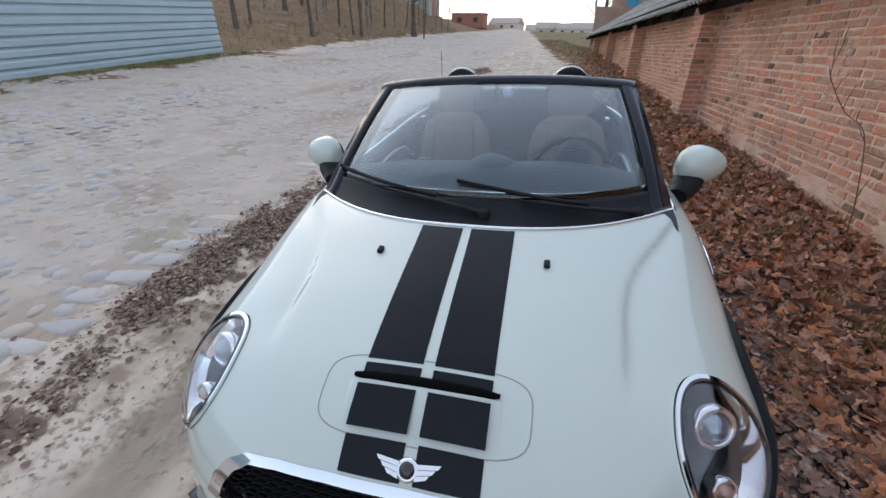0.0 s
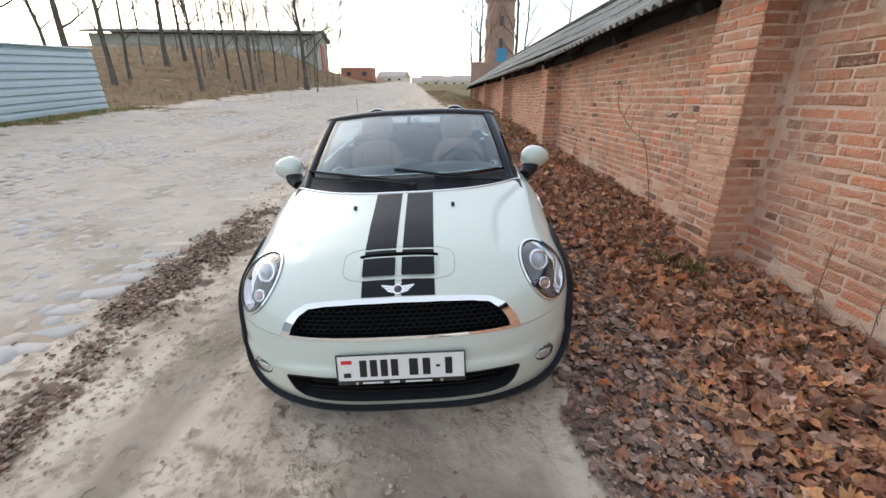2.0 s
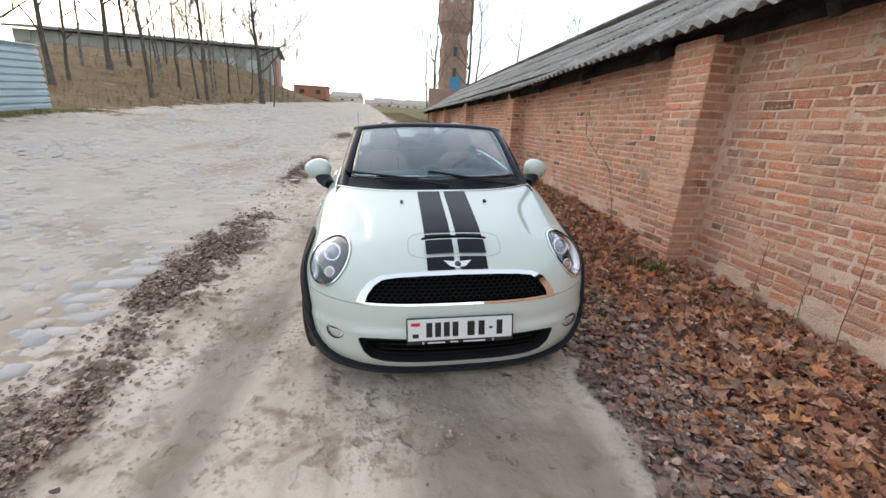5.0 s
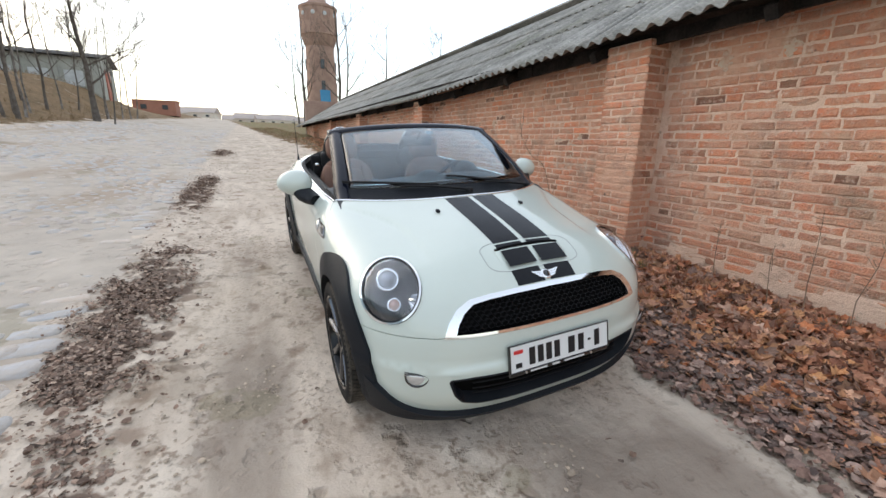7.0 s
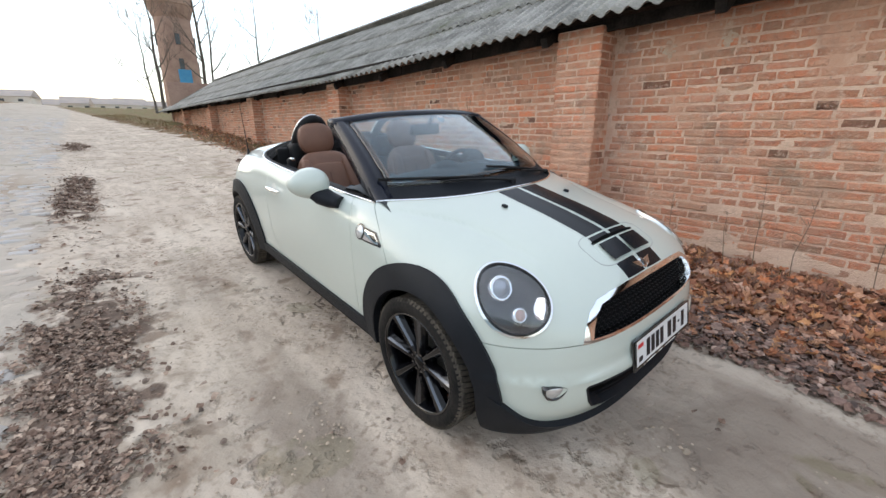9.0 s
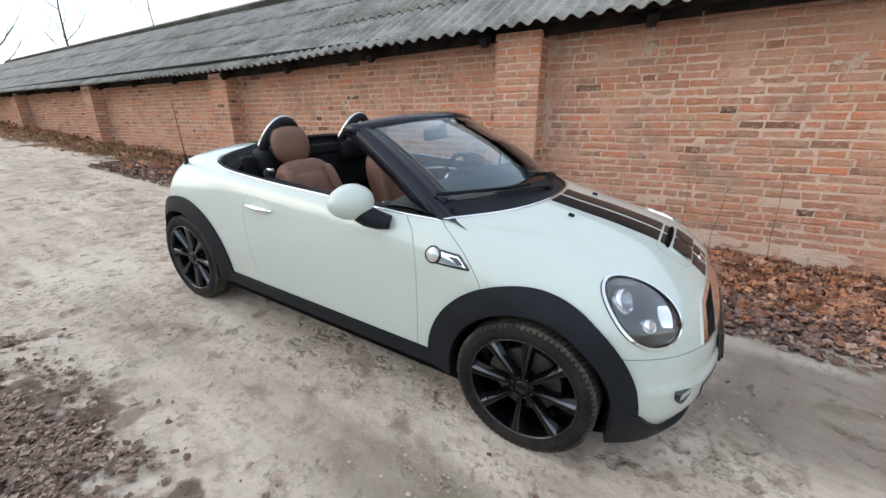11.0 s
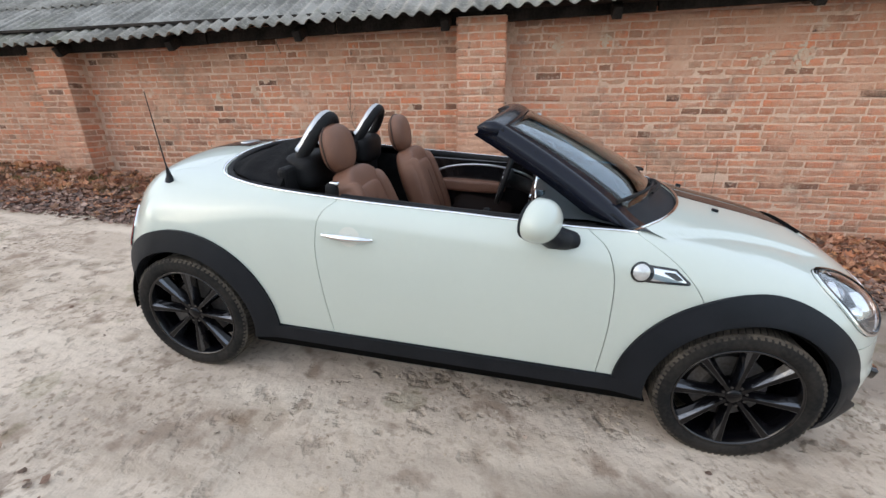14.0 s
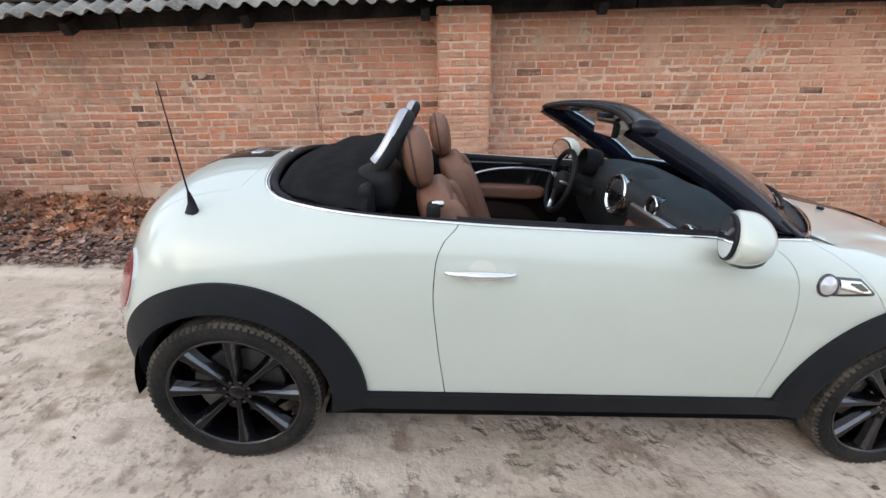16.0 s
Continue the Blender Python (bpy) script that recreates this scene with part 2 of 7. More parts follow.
def tube(path, radius, n=8, closed=False, flat=1.0):
    """A tube along points; radius may vary from point to point."""
    P = np.asarray(path, float)
    r = np.broadcast_to(np.asarray(radius, float), (len(P),))
    d = np.gradient(P, axis=0) if not closed else np.roll(P, -1, 0) - np.roll(P, 1, 0)
    d /= np.linalg.norm(d, axis=1, keepdims=True) + 1e-9
    V, side = [], None
    for i, (p, t) in enumerate(zip(P, d)):
        if side is None:
            side = np.cross(t, (0, 0, 1) if abs(t[2]) < .9 else (1, 0, 0))
        side = side - t * (side @ t)
        side /= np.linalg.norm(side) + 1e-9
        up = np.cross(side, t)
        for k in range(n):
            a = 2 * math.pi * k / n
            V.append(p + r[i] * (math.cos(a) * side + flat * math.sin(a) * up))
    F, m = [], len(P)
    for i in range(m if closed else m - 1):
        for k in range(n):
            j = (i + 1) % m
            F.append((i * n + k, j * n + k, j * n + (k + 1) % n, i * n + (k + 1) % n))
    if not closed:
        F += [tuple(range(n - 1, -1, -1)), tuple((m - 1) * n + k for k in range(n))]
    return [tuple(v) for v in V], F


def lathe(profile, n=32, axis="x", closed=False):
    """Rings of (radius, along) round an axis."""
    V, F, m = [], [], len(profile)
    for r, a in profile:
        for k in range(n):
            w = 2 * math.pi * k / n
            c, s = r * math.cos(w), r * math.sin(w)
            V.append({"x": (a, c, s), "y": (c, a, s), "z": (c, s, a)}[axis])
    for i in range(m if closed else m - 1):
        for k in range(n):
            j = (i + 1) % m
            F.append((i * n + k, i * n + (k + 1) % n, j * n + (k + 1) % n, j * n + k))
    return V, F


def empty(name, m=None, label="", category="", group="", kind=""):
    e = new(name)
    e.empty_display_size = .2
    if m is not None:
        e.matrix_world = m
    return tagged(e, label, category, group, kind)


# ---- ground ----
def lie(x, y):
    """Height of the ground: the lane climbs along y, and banks up beyond the road."""
    x, y = np.asarray(x, float), np.asarray(y, float)
    run = np.where(y < 22, .0567 * y, .0567 * 22 + .046 * (y - 22))
    run = np.where(y > 105, .0567 * 22 + .046 * 83 + .012 * (y - 105), run)
    run = np.where(y < -12, -.68 + .02 * (y + 12), run)
    cross = curve(x, (-80, -40, -26, -16, -10.2, -8, -6, -3.6, -2.5, -1.7, -.97, -.2, .49, .9, 1.5, 2.5, 4, 12, 80),
                  (3.2, 3.0, 2.6, 1.5, .58, .40, .24, .05, .01, -.04, -.057, -.03, .001, .03, .02, -.02, -.05, 0, 1))
    bank = 1.0 + 0 * y
    ahead = np.clip((y - 6) / 20, 0, 1)
    hill = 1.6 * np.exp(-((x + 22) / 10) ** 2 - ((y - 42) / 16) ** 2)
    hill = hill + 1.15 * np.exp(-((x + 15) / 4.5) ** 2 - ((y - 45) / 13) ** 2)
    return run + np.where(x < -10.2, .58 + (cross - .58) * ahead, cross) * bank + hill * np.clip((-x - 9.7) / 4, 0, 1)


def spread(a, b, fine, lo, hi):
    """Grid lines: fine between lo and hi, ever wider outside."""
    mid = list(np.arange(lo, hi + 1e-6, fine))
    s, left = fine, []
    q = lo
    while q > a:
        s *= 1.18
        q -= s
        left.append(max(q, a))
    s, right, q = fine, [], hi
    while q < b:
        s *= 1.18
        q += s
        right.append(min(q, b))
    return np.array(left[::-1] + mid + right)


gx, gy = spread(-400, 400, .04, -4.2, 2.6), spread(-300, 700, .04, -2.2, 6.0)
GX, GY = np.meshgrid(gx, gy)


def rough(x, y):
    """Ruts, prints and lumps of the track."""
    o = np.zeros(x.shape)
    near = (np.abs(x) < 12) & (y > -8) & (y < 30)
    idx = np.argwhere(near)
    for i, j in idx:
        a, b = x[i, j], y[i, j]
        v = .012 * noise.noise((a * 1.3, b * .7, 0)) + .008 * noise.noise((a * 4, b * 3, 3)) + .006 * noise.noise((a * 11, b * 9, 7))
        if -2.9 < a < -1.5:
            v += .022 * noise.noise((a * 5, b * 3.5, 9)) * (1 - abs(a + 2.2) / .7)
        if -2.0 < a < 1.0:
            dent = noise.noise((a * 5.5, b * 4.6, 21))
            clump = max(0, noise.noise((a * 1.5, b * 1.1, 41)) + .05)
            v += .045 * clump * abs(noise.noise((a * 9, b * 8, 51))) + .03 * clump * noise.noise((a * 19, b * 17, 61))
            v += -.012 * max(0, dent - .28) + .010 * max(0, noise.noise((a * 8, b * 7, 31)) - .3) + .003 * noise.noise((a * 26, b * 24, 5))
        v += .03 * mulch(a, b) * noise.noise((a * 14, b * 12, 17))
        o[i, j] = v
    return o


def mulch(x, y):
    """Where the dark trodden litter lies between track and cobbles."""
    along = max(math.exp(-((y - 2.5) / 1.28) ** 4), .62 * math.exp(-((y + .3) / 1.6) ** 4), .6 * math.exp(-((y - 7.3) / 1.7) ** 4), .8 * math.exp(-((y - 14.6) / .9) ** 2))
    mid = -2.22 + .07 * min(1, max(0, 2.3 - y)) - .04 * math.sin(y * 1.1) + .05 * noise.noise((0, y * 2.3, 12))
    return along * math.exp(-((x - mid) / .235) ** 2)


def rut(x, y):
    return -.022 * np.exp(-((x + 1.62) / .25) ** 2) * (y < 3) - .02 * np.exp(-((x - .1) / .5) ** 2) * (y < .6)


wheel_flat = np.ones_like(GX)
for wx, wy in ((-.97, 1.067), (.49, 1.067), (-.97, 3.53), (.49, 3.53)):
    wheel_flat *= 1 - np.exp(-((GX - wx) / .28) ** 4 - ((GY - wy) / .28) ** 4)
GZ = lie(GX, GY) + (rough(GX, GY) + rut(GX, GY)) * wheel_flat
ny, nx = GX.shape
gi = np.arange(ny * nx).reshape(ny, nx)
gf = np.stack([gi[:-1, :-1], gi[:-1, 1:], gi[1:, 1:], gi[1:, :-1]], -1).reshape(-1, 4)


def ground_material():
    m = bpy.data.materials.new("sandy_ground")
    m.use_nodes = True
    n, l = m.node_tree.nodes, m.node_tree.links
    p = n["Principled BSDF"]
    p.inputs["Roughness"].default_value = .95
    p.inputs["Specular IOR Level"].default_value = .2
    tc = n.new("ShaderNodeTexCoord")

    along = n.new("ShaderNodeMapping")
    along.inputs["Scale"].default_value = (1, .22, 1)
    l.new(tc.outputs["Object"], along.inputs["Vector"])

    def noise_at(scale, detail=6, lo=.35, hi=.65, streak=False):
        t, r = n.new("ShaderNodeTexNoise"), n.new("ShaderNodeMapRange")
        t.inputs["Scale"].default_value, t.inputs["Detail"].default_value = scale, detail
        r.inputs[1].default_value, r.inputs[2].default_value = lo, hi
        l.new(along.outputs[0] if streak else tc.outputs["Object"], t.inputs["Vector"])
        l.new(t.outputs["Fac"], r.inputs[0])
        return r.outputs[0]

    def mixed(f, a, b):
        x = n.new("ShaderNodeMix")
        x.data_type = "RGBA"
        l.new(f, x.inputs["Factor"])
        for key, c in (("A", a), ("B", b)):
            if isinstance(c, tuple):
                x.inputs[key].default_value = (*c, 1)
            else:
                l.new(c, x.inputs[key])
        return x.outputs["Result"]

    def cover(name, f, ragged=.9):
        a, s = n.new("ShaderNodeAttribute"), n.new("ShaderNodeMath")
        a.attribute_name = name
        s.operation = "ADD"
        l.new(a.outputs["Fac"], s.inputs[0])
        half = n.new("ShaderNodeMath")
        half.operation, half.inputs[1].default_value = "MULTIPLY_ADD", ragged
        half.inputs[2].default_value = -ragged / 2
        l.new(f, half.inputs[0])
        l.new(half.outputs[0], s.inputs[1])
        r = n.new("ShaderNodeMapRange")
        r.inputs[1].default_value, r.inputs[2].default_value = (.4, .6) if ragged > .6 else (.25, .8)
        l.new(s.outputs[0], r.inputs[0])
        return r.outputs[0]

    sand = mixed(noise_at(1.1), (.68, .575, .47), (.55, .455, .365))
    sand = mixed(noise_at(9, 8, .50, .74, True), sand, (.45, .365, .285))
    sand = mixed(noise_at(7, 10, .56, .72), sand, (.41, .325, .25))
    sand = mixed(noise_at(4.2, 12, .585, .67), sand, (.33, .25, .19))
    sand = mixed(noise_at(3.4, 10, .52, .7, True), sand, (.71, .61, .50))
    # small pits: pressed in by bump, their shade mixed into the sand colour
    pits = noise_at(9.5, 5, .565, .71)
    shaded_pits = n.new("ShaderNodeMath")
    shaded_pits.operation = "MULTIPLY"
    l.new(pits, shaded_pits.inputs[0])
    l.new(noise_at(1.3, 5, .40, .60), shaded_pits.inputs[1])
    sand = mixed(shaded_pits.outputs[0], sand, (.37, .295, .23))
    # fine dark specks in clusters: shade between soil crumbs, painted as colour
    crevice_shade = n.new("ShaderNodeMath")
    crevice_shade.operation = "MULTIPLY"
    l.new(noise_at(30, 8, .52, .66), crevice_shade.inputs[0])
    l.new(noise_at(1.7, 6, .44, .57), crevice_shade.inputs[1])
    sand = mixed(crevice_shade.outputs[0], sand, (.33, .255, .195))
    cobble = mixed(noise_at(3, 8), (.555, .48, .40), (.465, .40, .335))
    cobble = mixed(noise_at(.9, 9, .52, .66, True), cobble, (.42, .335, .26))
    damp = mixed(noise_at(5, 8), (.34, .28, .225), (.28, .225, .18))
    # brown litter floor, darkened further for the shade in gaps between leaves
    leafy = mixed(noise_at(14, 8), (.15, .11, .087), (.23, .165, .125))
    grass = mixed(noise_at(.9, 8), (.225, .145, .078), (.145, .10, .052))
    grass = mixed(noise_at(6, 8, .45, .7), grass, (.27, .175, .098))
    green = mixed(noise_at(4, 8), (.13, .14, .05), (.19, .17, .07))
    c = mixed(cover("cobble", noise_at(2.4)), sand, cobble)
    c = mixed(cover("damp", noise_at(2.6, 8, .3, .7, True), .55), c, damp)
    c = mixed(cover("leafy", noise_at(5)), c, leafy)
    c = mixed(cover("grass", noise_at(1.2)), c, grass)
    c = mixed(cover("green", noise_at(1.5)), c, green)
    l.new(c, p.inputs["Base Color"])
    b1, b2 = n.new("ShaderNodeBump"), n.new("ShaderNodeBump")
    t1, t2 = n.new("ShaderNodeTexNoise"), n.new("ShaderNodeTexNoise")
    t1.inputs["Scale"].default_value, t1.inputs["Detail"].default_value = 16, 8
    t2.inputs["Scale"].default_value, t2.inputs["Detail"].default_value = 110, 5
    for t, b, dist in ((t1, b1, .017), (t2, b2, .0028)):
        l.new(tc.outputs["Object"], t.inputs["Vector"])
        l.new(t.outputs["Fac"], b.inputs["Height"])
        b.inputs["Distance"].default_value, b.inputs["Strength"].default_value = dist, .8
    l.new(b1.outputs[0], b2.inputs["Normal"])
    b3 = n.new("ShaderNodeBump")
    b3.invert = True
    b3.inputs["Distance"].default_value, b3.inputs["Strength"].default_value = .03, .7
    l.new(shaded_pits.outputs[0], b3.inputs["Height"])
    l.new(b2.outputs[0], b3.inputs["Normal"])
    l.new(b3.outputs[0], p.inputs["Normal"])
    return m


ground_me = bpy.data.meshes.new("ground")
ground_me.from_pydata(np.stack([GX, GY, GZ], -1).reshape(-1, 3).tolist(), [], gf.tolist())
ground_me.materials.append(ground_material())
ground_me.shade_smooth()


def soft(v, a, b):
    return np.clip((v - a) / (b - a), 0, 1)


def road_left(y):
    return curve(y, (-60, 12, 20, 30, 68, 110), (-9.3, -9.3, -9.6, -9.8, -9.2, -10))


def road_right(y):
    return curve(y, (-60, 8, 12, 20, 40, 70, 110), (1.1, 1.1, .9, .3, -1.0, -3.0, -5.5))


on_road = (GX > road_left(GY)) & (GX < road_right(GY))
covers = {
    "cobble": soft(-GX, 2.3, 2.7) * soft(GX, -9.5, -8.5) * soft(-GY, -110, -100),
    "damp": np.maximum(.72 * np.exp(-((GX + 1.5) / .24) ** 2) * soft(-GY, -5.0, -1.5), np.exp(-((GX - .0) / .5) ** 4) * soft(-GY, -.7, -.1)),
    "leafy": np.maximum(soft(GX, .50, .85) * soft(-GY, -12, -8) * (GX < 3), .78 * np.vectorize(mulch)(GX, GY)),
    "grass": np.where(GX < -9, soft(road_left(GY) - GX, -.4, .4), soft(GX - road_right(GY), -.2, .5) * soft(GY, 8, 11)),
    "green": .8 * soft(-GX, 9.2, 9.6) * soft(GX, -10.6, -10) * soft(-GY, -14, -12) + .45 * soft(GX - road_right(GY), .2, 1) * soft(GY, 14, 22),
}
for key, val in covers.items():
    ground_me.attributes.new(key, "FLOAT", "POINT").data.foreach_set("value", val.astype(np.float32).ravel())
ground = tagged(new("ground", ground_me), "sandy lane with ruts, cobbled road, leaf litter and dry grass banks", "ground", kind="structure")

# ---- barn ----
WALL_X, BUTT_X, WALL_TOP, WALL_Y0, WALL_Y1 = 2.55, 2.235, 2.42, -9.6, 31.5
BUTTS = [(-3.75, -3.23), (2.2, 2.72), (8.1, 8.63), (14.0, 14.53), (19.9, 20.43), (25.8, 26.33)]
V, F = box(.38, WALL_Y1 - WALL_Y0, 4.2, (WALL_X + .1915, (WALL_Y0 + WALL_Y1) / 2, WALL_TOP - 2.1), 0)
wall = tagged(new("wall_west", mesh_of("wall_west", V, F, MAT_MORTAR)), "old red brick wall with pale mortar and patched bricks", "wall", kind="structure")
V, F = merge(box(6, .38, 5, (5.5, WALL_Y1 - .2, 1.5), 0), box(6, .38, 6, (5.5, WALL_Y0 + .2, 0), 0), box(.38, WALL_Y1 - WALL_Y0, 6, (8.3, 11, 0), 0))
tagged(new("wall_back", mesh_of("wall_back", V, F, MAT_TOWER)), "far brick walls of the barn", "wall", kind="structure")

# roof of corrugated sheets
EAVE_X, EAVE_Z, RIDGE_X, RIDGE_Z = 1.98, 2.30, 5.2, 4.20
slope_v = np.array((RIDGE_X - EAVE_X, 0, RIDGE_Z - EAVE_Z))
slope_len = float(np.linalg.norm(slope_v))
slope_u = slope_v / slope_len
slope_n = np.array((-slope_u[2], 0, slope_u[0]))


def sag(y):
    return curve(y, (-12, -1, 1.7, 4.4, 7.3, 11.8, 20, 33), (.06, .05, .0, -.06, -.13, -.13, -.1, -.08))


def roof_sheet(y0, y1, a0, a1, lift, droop, pitch=.177, amp=.026, steps=8):
    ys = np.arange(y0, y1 + .001, pitch / steps)
    rows = 5
    V, F = [], []
    for under in (0, 1):
        for k in range(rows):
            a = a0 + (a1 - a0) * k / (rows - 1)
            for y in ys:
                w = amp * math.sin(2 * math.pi * y / pitch) + lift + droop * (a - a0) - .007 * under
                p = np.array((EAVE_X, y, EAVE_Z + float(sag(y)))) + slope_u * a + slope_n * w
                V.append(p)
    n = len(ys)
    for under in (0, 1):
        o = under * rows * n
        for k in range(rows - 1):
            for i in range(n - 1):
                q = (o + k * n + i, o + k * n + i + 1, o + (k + 1) * n + i + 1, o + (k + 1) * n + i)
                F.append(q if under else q[::-1])
    for i in range(n - 1):
        F.append((i, i + 1, rows * n + i + 1, rows * n + i))
    return V, F


roof = tagged(new("roof", None), "grey corrugated fibre cement roof with lichen, sagging eave", "roof", kind="structure")
rng = random.Random(5)
sheet_w = .177 * 6
yy = WALL_Y0 - .3
while yy < WALL_Y1 + .3:
    near_sheet = -5 < yy < 14
    for k, (a0, a1) in enumerate(((0, 1.3), (1.2, 2.55), (2.45, slope_len))):
        V, F = roof_sheet(yy, yy + sheet_w + .03, a0 - rng.uniform(0, .035), a1, .03 + .012 * k + rng.uniform(-.004, .004), -.010, steps=8 if near_sheet else 4)
        part("roof_sheet", V, F, MAT_SLATE, roof, smooth=True)
    yy += sheet_w
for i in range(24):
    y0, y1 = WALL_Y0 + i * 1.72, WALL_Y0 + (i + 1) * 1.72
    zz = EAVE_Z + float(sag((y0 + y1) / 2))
    # broad board whose blackened colour paints the shaded band below the sheets
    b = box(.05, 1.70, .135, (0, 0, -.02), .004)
    ob = part("eave_board", *b, MAT_SHADED_WOOD, roof)
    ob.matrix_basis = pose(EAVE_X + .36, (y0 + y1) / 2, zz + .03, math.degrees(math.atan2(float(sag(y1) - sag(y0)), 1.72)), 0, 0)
    ob = part("rafter_end", *box(.75, .09, .11, (0, 0, 0), .005), MAT_SHADED_WOOD, roof)
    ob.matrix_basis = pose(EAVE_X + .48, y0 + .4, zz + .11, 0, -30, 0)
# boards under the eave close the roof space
tagged(new("soffit", mesh_of("soffit", *merge(box(.6, WALL_Y1 - WALL_Y0, .03, (2.45, 11, 2.36), 0)), MAT_SHADED_WOOD)), "boards under the eave, their shade put into the colour", "soffit", kind="structure")
tagged(new("roof_far_slope", mesh_of("roof_far_slope", *box(4.2, WALL_Y1 - WALL_Y0 + .6, .05, (0, 0, 0), 0), MAT_SLATE)), "far roof slope", "roof", kind="structure").matrix_world = pose(7.0, 11, 3.2, 0, 30.7, 0)


# ---- the car: skin ----
CAR = Matrix(((.999197, -.001743, -.040033, -.2384), (-.000531, .99839, -.056717, 1.0669), (.040067, .056693, .997587, .0328), (0, 0, 0, 1)))
car = empty("roadster", CAR, "cream roadster, roof down, black bonnet stripes, parked beside brick wall", "car")

MAT_PAINT = material("cream_paint", (.578, .635, .572), (.588, .645, .582), .34, 0, 3, 30, coat=1.0)
MAT_STRIPE = material("black_stripe", (.009, .010, .013), (.012, .013, .016), .2, 0, 3, 30, coat=0, spec=.18)
MAT_BLACKPLASTIC = material("black_plastic", (.008, .010, .013), (.012, .014, .018), .5, 0, 6, 200, .15, 400, spec=.2)
MAT_GLOSSBLACK = material("gloss_black", (.008, .008, .009), None, .12, coat=.8)
MAT_CHROME = material("chrome", (.86, .87, .88), None, .06, 1.0)
MAT_RUBBER = material("tyre_rubber", (.012, .012, .012), (.030, .027, .024), .85, 0, 6, 60, .3, 90, spec=.15)
MAT_RIM = material("black_alloy", (.003, .003, .004), None, .14, 0, coat=.1, spec=.28)
MAT_TREAD = material("dusty_tread", (.040, .036, .031), (.105, .090, .072), .9, 0, 14, 80, spec=.15)
MAT_RIMEDGE = material("gloss_black_edge", (.004, .004, .005), None, .12, 0, coat=.3)
# lighter metal that stands in for sky glints on the black spokes
MAT_SPOKE_GLINT = material("spoke_glint_metal", (.13, .137, .15), None, .22, 1.0)
MAT_DASH = material("grey_dash_top", (.020, .024, .027), (.026, .031, .034), .55, 0, 8, 90, .15)
# almost no colour: the shade of hollows and gaps is painted with it
MAT_HOLLOW_SHADE = material("hollow_shade", (.004, .004, .004), None, .9, spec=.05)
MAT_LEATHER = material("brown_leather", (.20, .095, .058), (.17, .08, .05), .5, 0, 8, 150, .25, 260)
MAT_CLOTH = material("black_cloth", (.012, .012, .013), (.018, .018, .019), .95, 0, 20, 300, .3, 500, spec=.08)
MAT_SOFTBLACK = material("soft_black_trim", (.010, .010, .011), (.015, .015, .016), .6, 0, 12, 200, .2, 300, spec=.2)
MAT_SILVER = material("satin_silver", (.55, .56, .57), None, .3, 1.0)
MAT_STEEL = material("brake_steel", (.13, .125, .12), (.08, .07, .062), .5, .5, 10, 80)
MAT_PLATE = material("plate_white", (.78, .79, .78), None, .4)
MAT_INK = material("plate_ink", (.01, .01, .012), None, .5)
MAT_FLAGRED = material("flag_red", (.6, .03, .03), None, .5)
MAT_AMBER = material("amber_lens", (.75, .28, .06), None, .2)
MAT_REDLENS = material("red_lens", (.30, .02, .02), None, .15, coat=1)
MAT_GLASS = glass("windscreen_glass", (.50, .67, .76), 0, 1.68)
MAT_NAVY = material("dark_frame_paint", (.005, .007, .014), (.006, .008, .017), .22, 0, 5, 60, coat=.15, spec=.25)
MAT_GREYLINE = material("panel_gap_line", (.36, .37, .36), None, .7)
MAT_RECESS = material("recess_paint", (.66, .67, .60), (.68, .69, .62), .4, 0, 5, 30, coat=.8)
MAT_FLUTE = material("leather_seam", (.115, .052, .033), None, .6)
MAT_SEAM = material("dark_piping", (.05, .028, .02), None, .6)
MAT_LAMPFACE = material("ribbed_lamp", (.62, .63, .62), (.75, .75, .74), .15, .5, 60, 200)
MAT_GLASSBALL = material("projector_lens", (.30, .33, .38), None, .04, .6, coat=1)
MAT_AMBER_CLEAR = material("indicator_lens", (.55, .36, .30), None, .12, .3, coat=1)
MAT_LAMPGLASS = glass("lamp_glass", (.97, .98, 1), 0, 1.6)
MAT_BOWL = material("lamp_bowl", (.022, .024, .028), None, .3, .2, coat=.3)
MAT_GRILLE = material("grille_black", (.004, .004, .005), None, .45, spec=.2)


def car_base(nx=60, ny=150, nz=34):
    """A box of fine quads drawn onto the skin."""
    X, Y, Z = np.linspace(-.80, .80, nx + 1), np.linspace(-.70, 3.0, ny + 1), np.linspace(.2, .98, nz + 1)
    grids = []
    for A, B, make in ((X, Y, lambda a, b: (a, b, a * 0 + 1.04)), (X, Y, lambda a, b: (-a, b, a * 0 + .12)),
                       (Y, Z, lambda a, b: (a * 0 + .84, a, b)), (Y, Z, lambda a, b: (a * 0 - .84, a[::-1], b)),
                       (X, Z, lambda a, b: (a, a * 0 - .74, b)), (X, Z, lambda a, b: (a[::-1], a * 0 + 3.06, b))):
        a, b = np.meshgrid(A, B, indexing="ij")
        grids.append((np.stack(make(a, b), -1)))
    V, F, off = [], [], 0
    for g in grids:
        i = np.arange(g.shape[0] * g.shape[1]).reshape(g.shape[:2]) + off
        q = np.stack([i[:-1, :-1], i[1:, :-1], i[1:, 1:], i[:-1, 1:]], -1).reshape(-1, 4)
        F.append(q)
        V.append(g.reshape(-1, 3))
        off += g.shape[0] * g.shape[1]
    return np.concatenate(V), np.concatenate(F)


def weld(V, F):
    key = np.round(V / 2e-4).astype(np.int64)
    _, first, inv = np.unique(key, axis=0, return_index=True, return_inverse=True)
    return V[first], inv.ravel()[F]


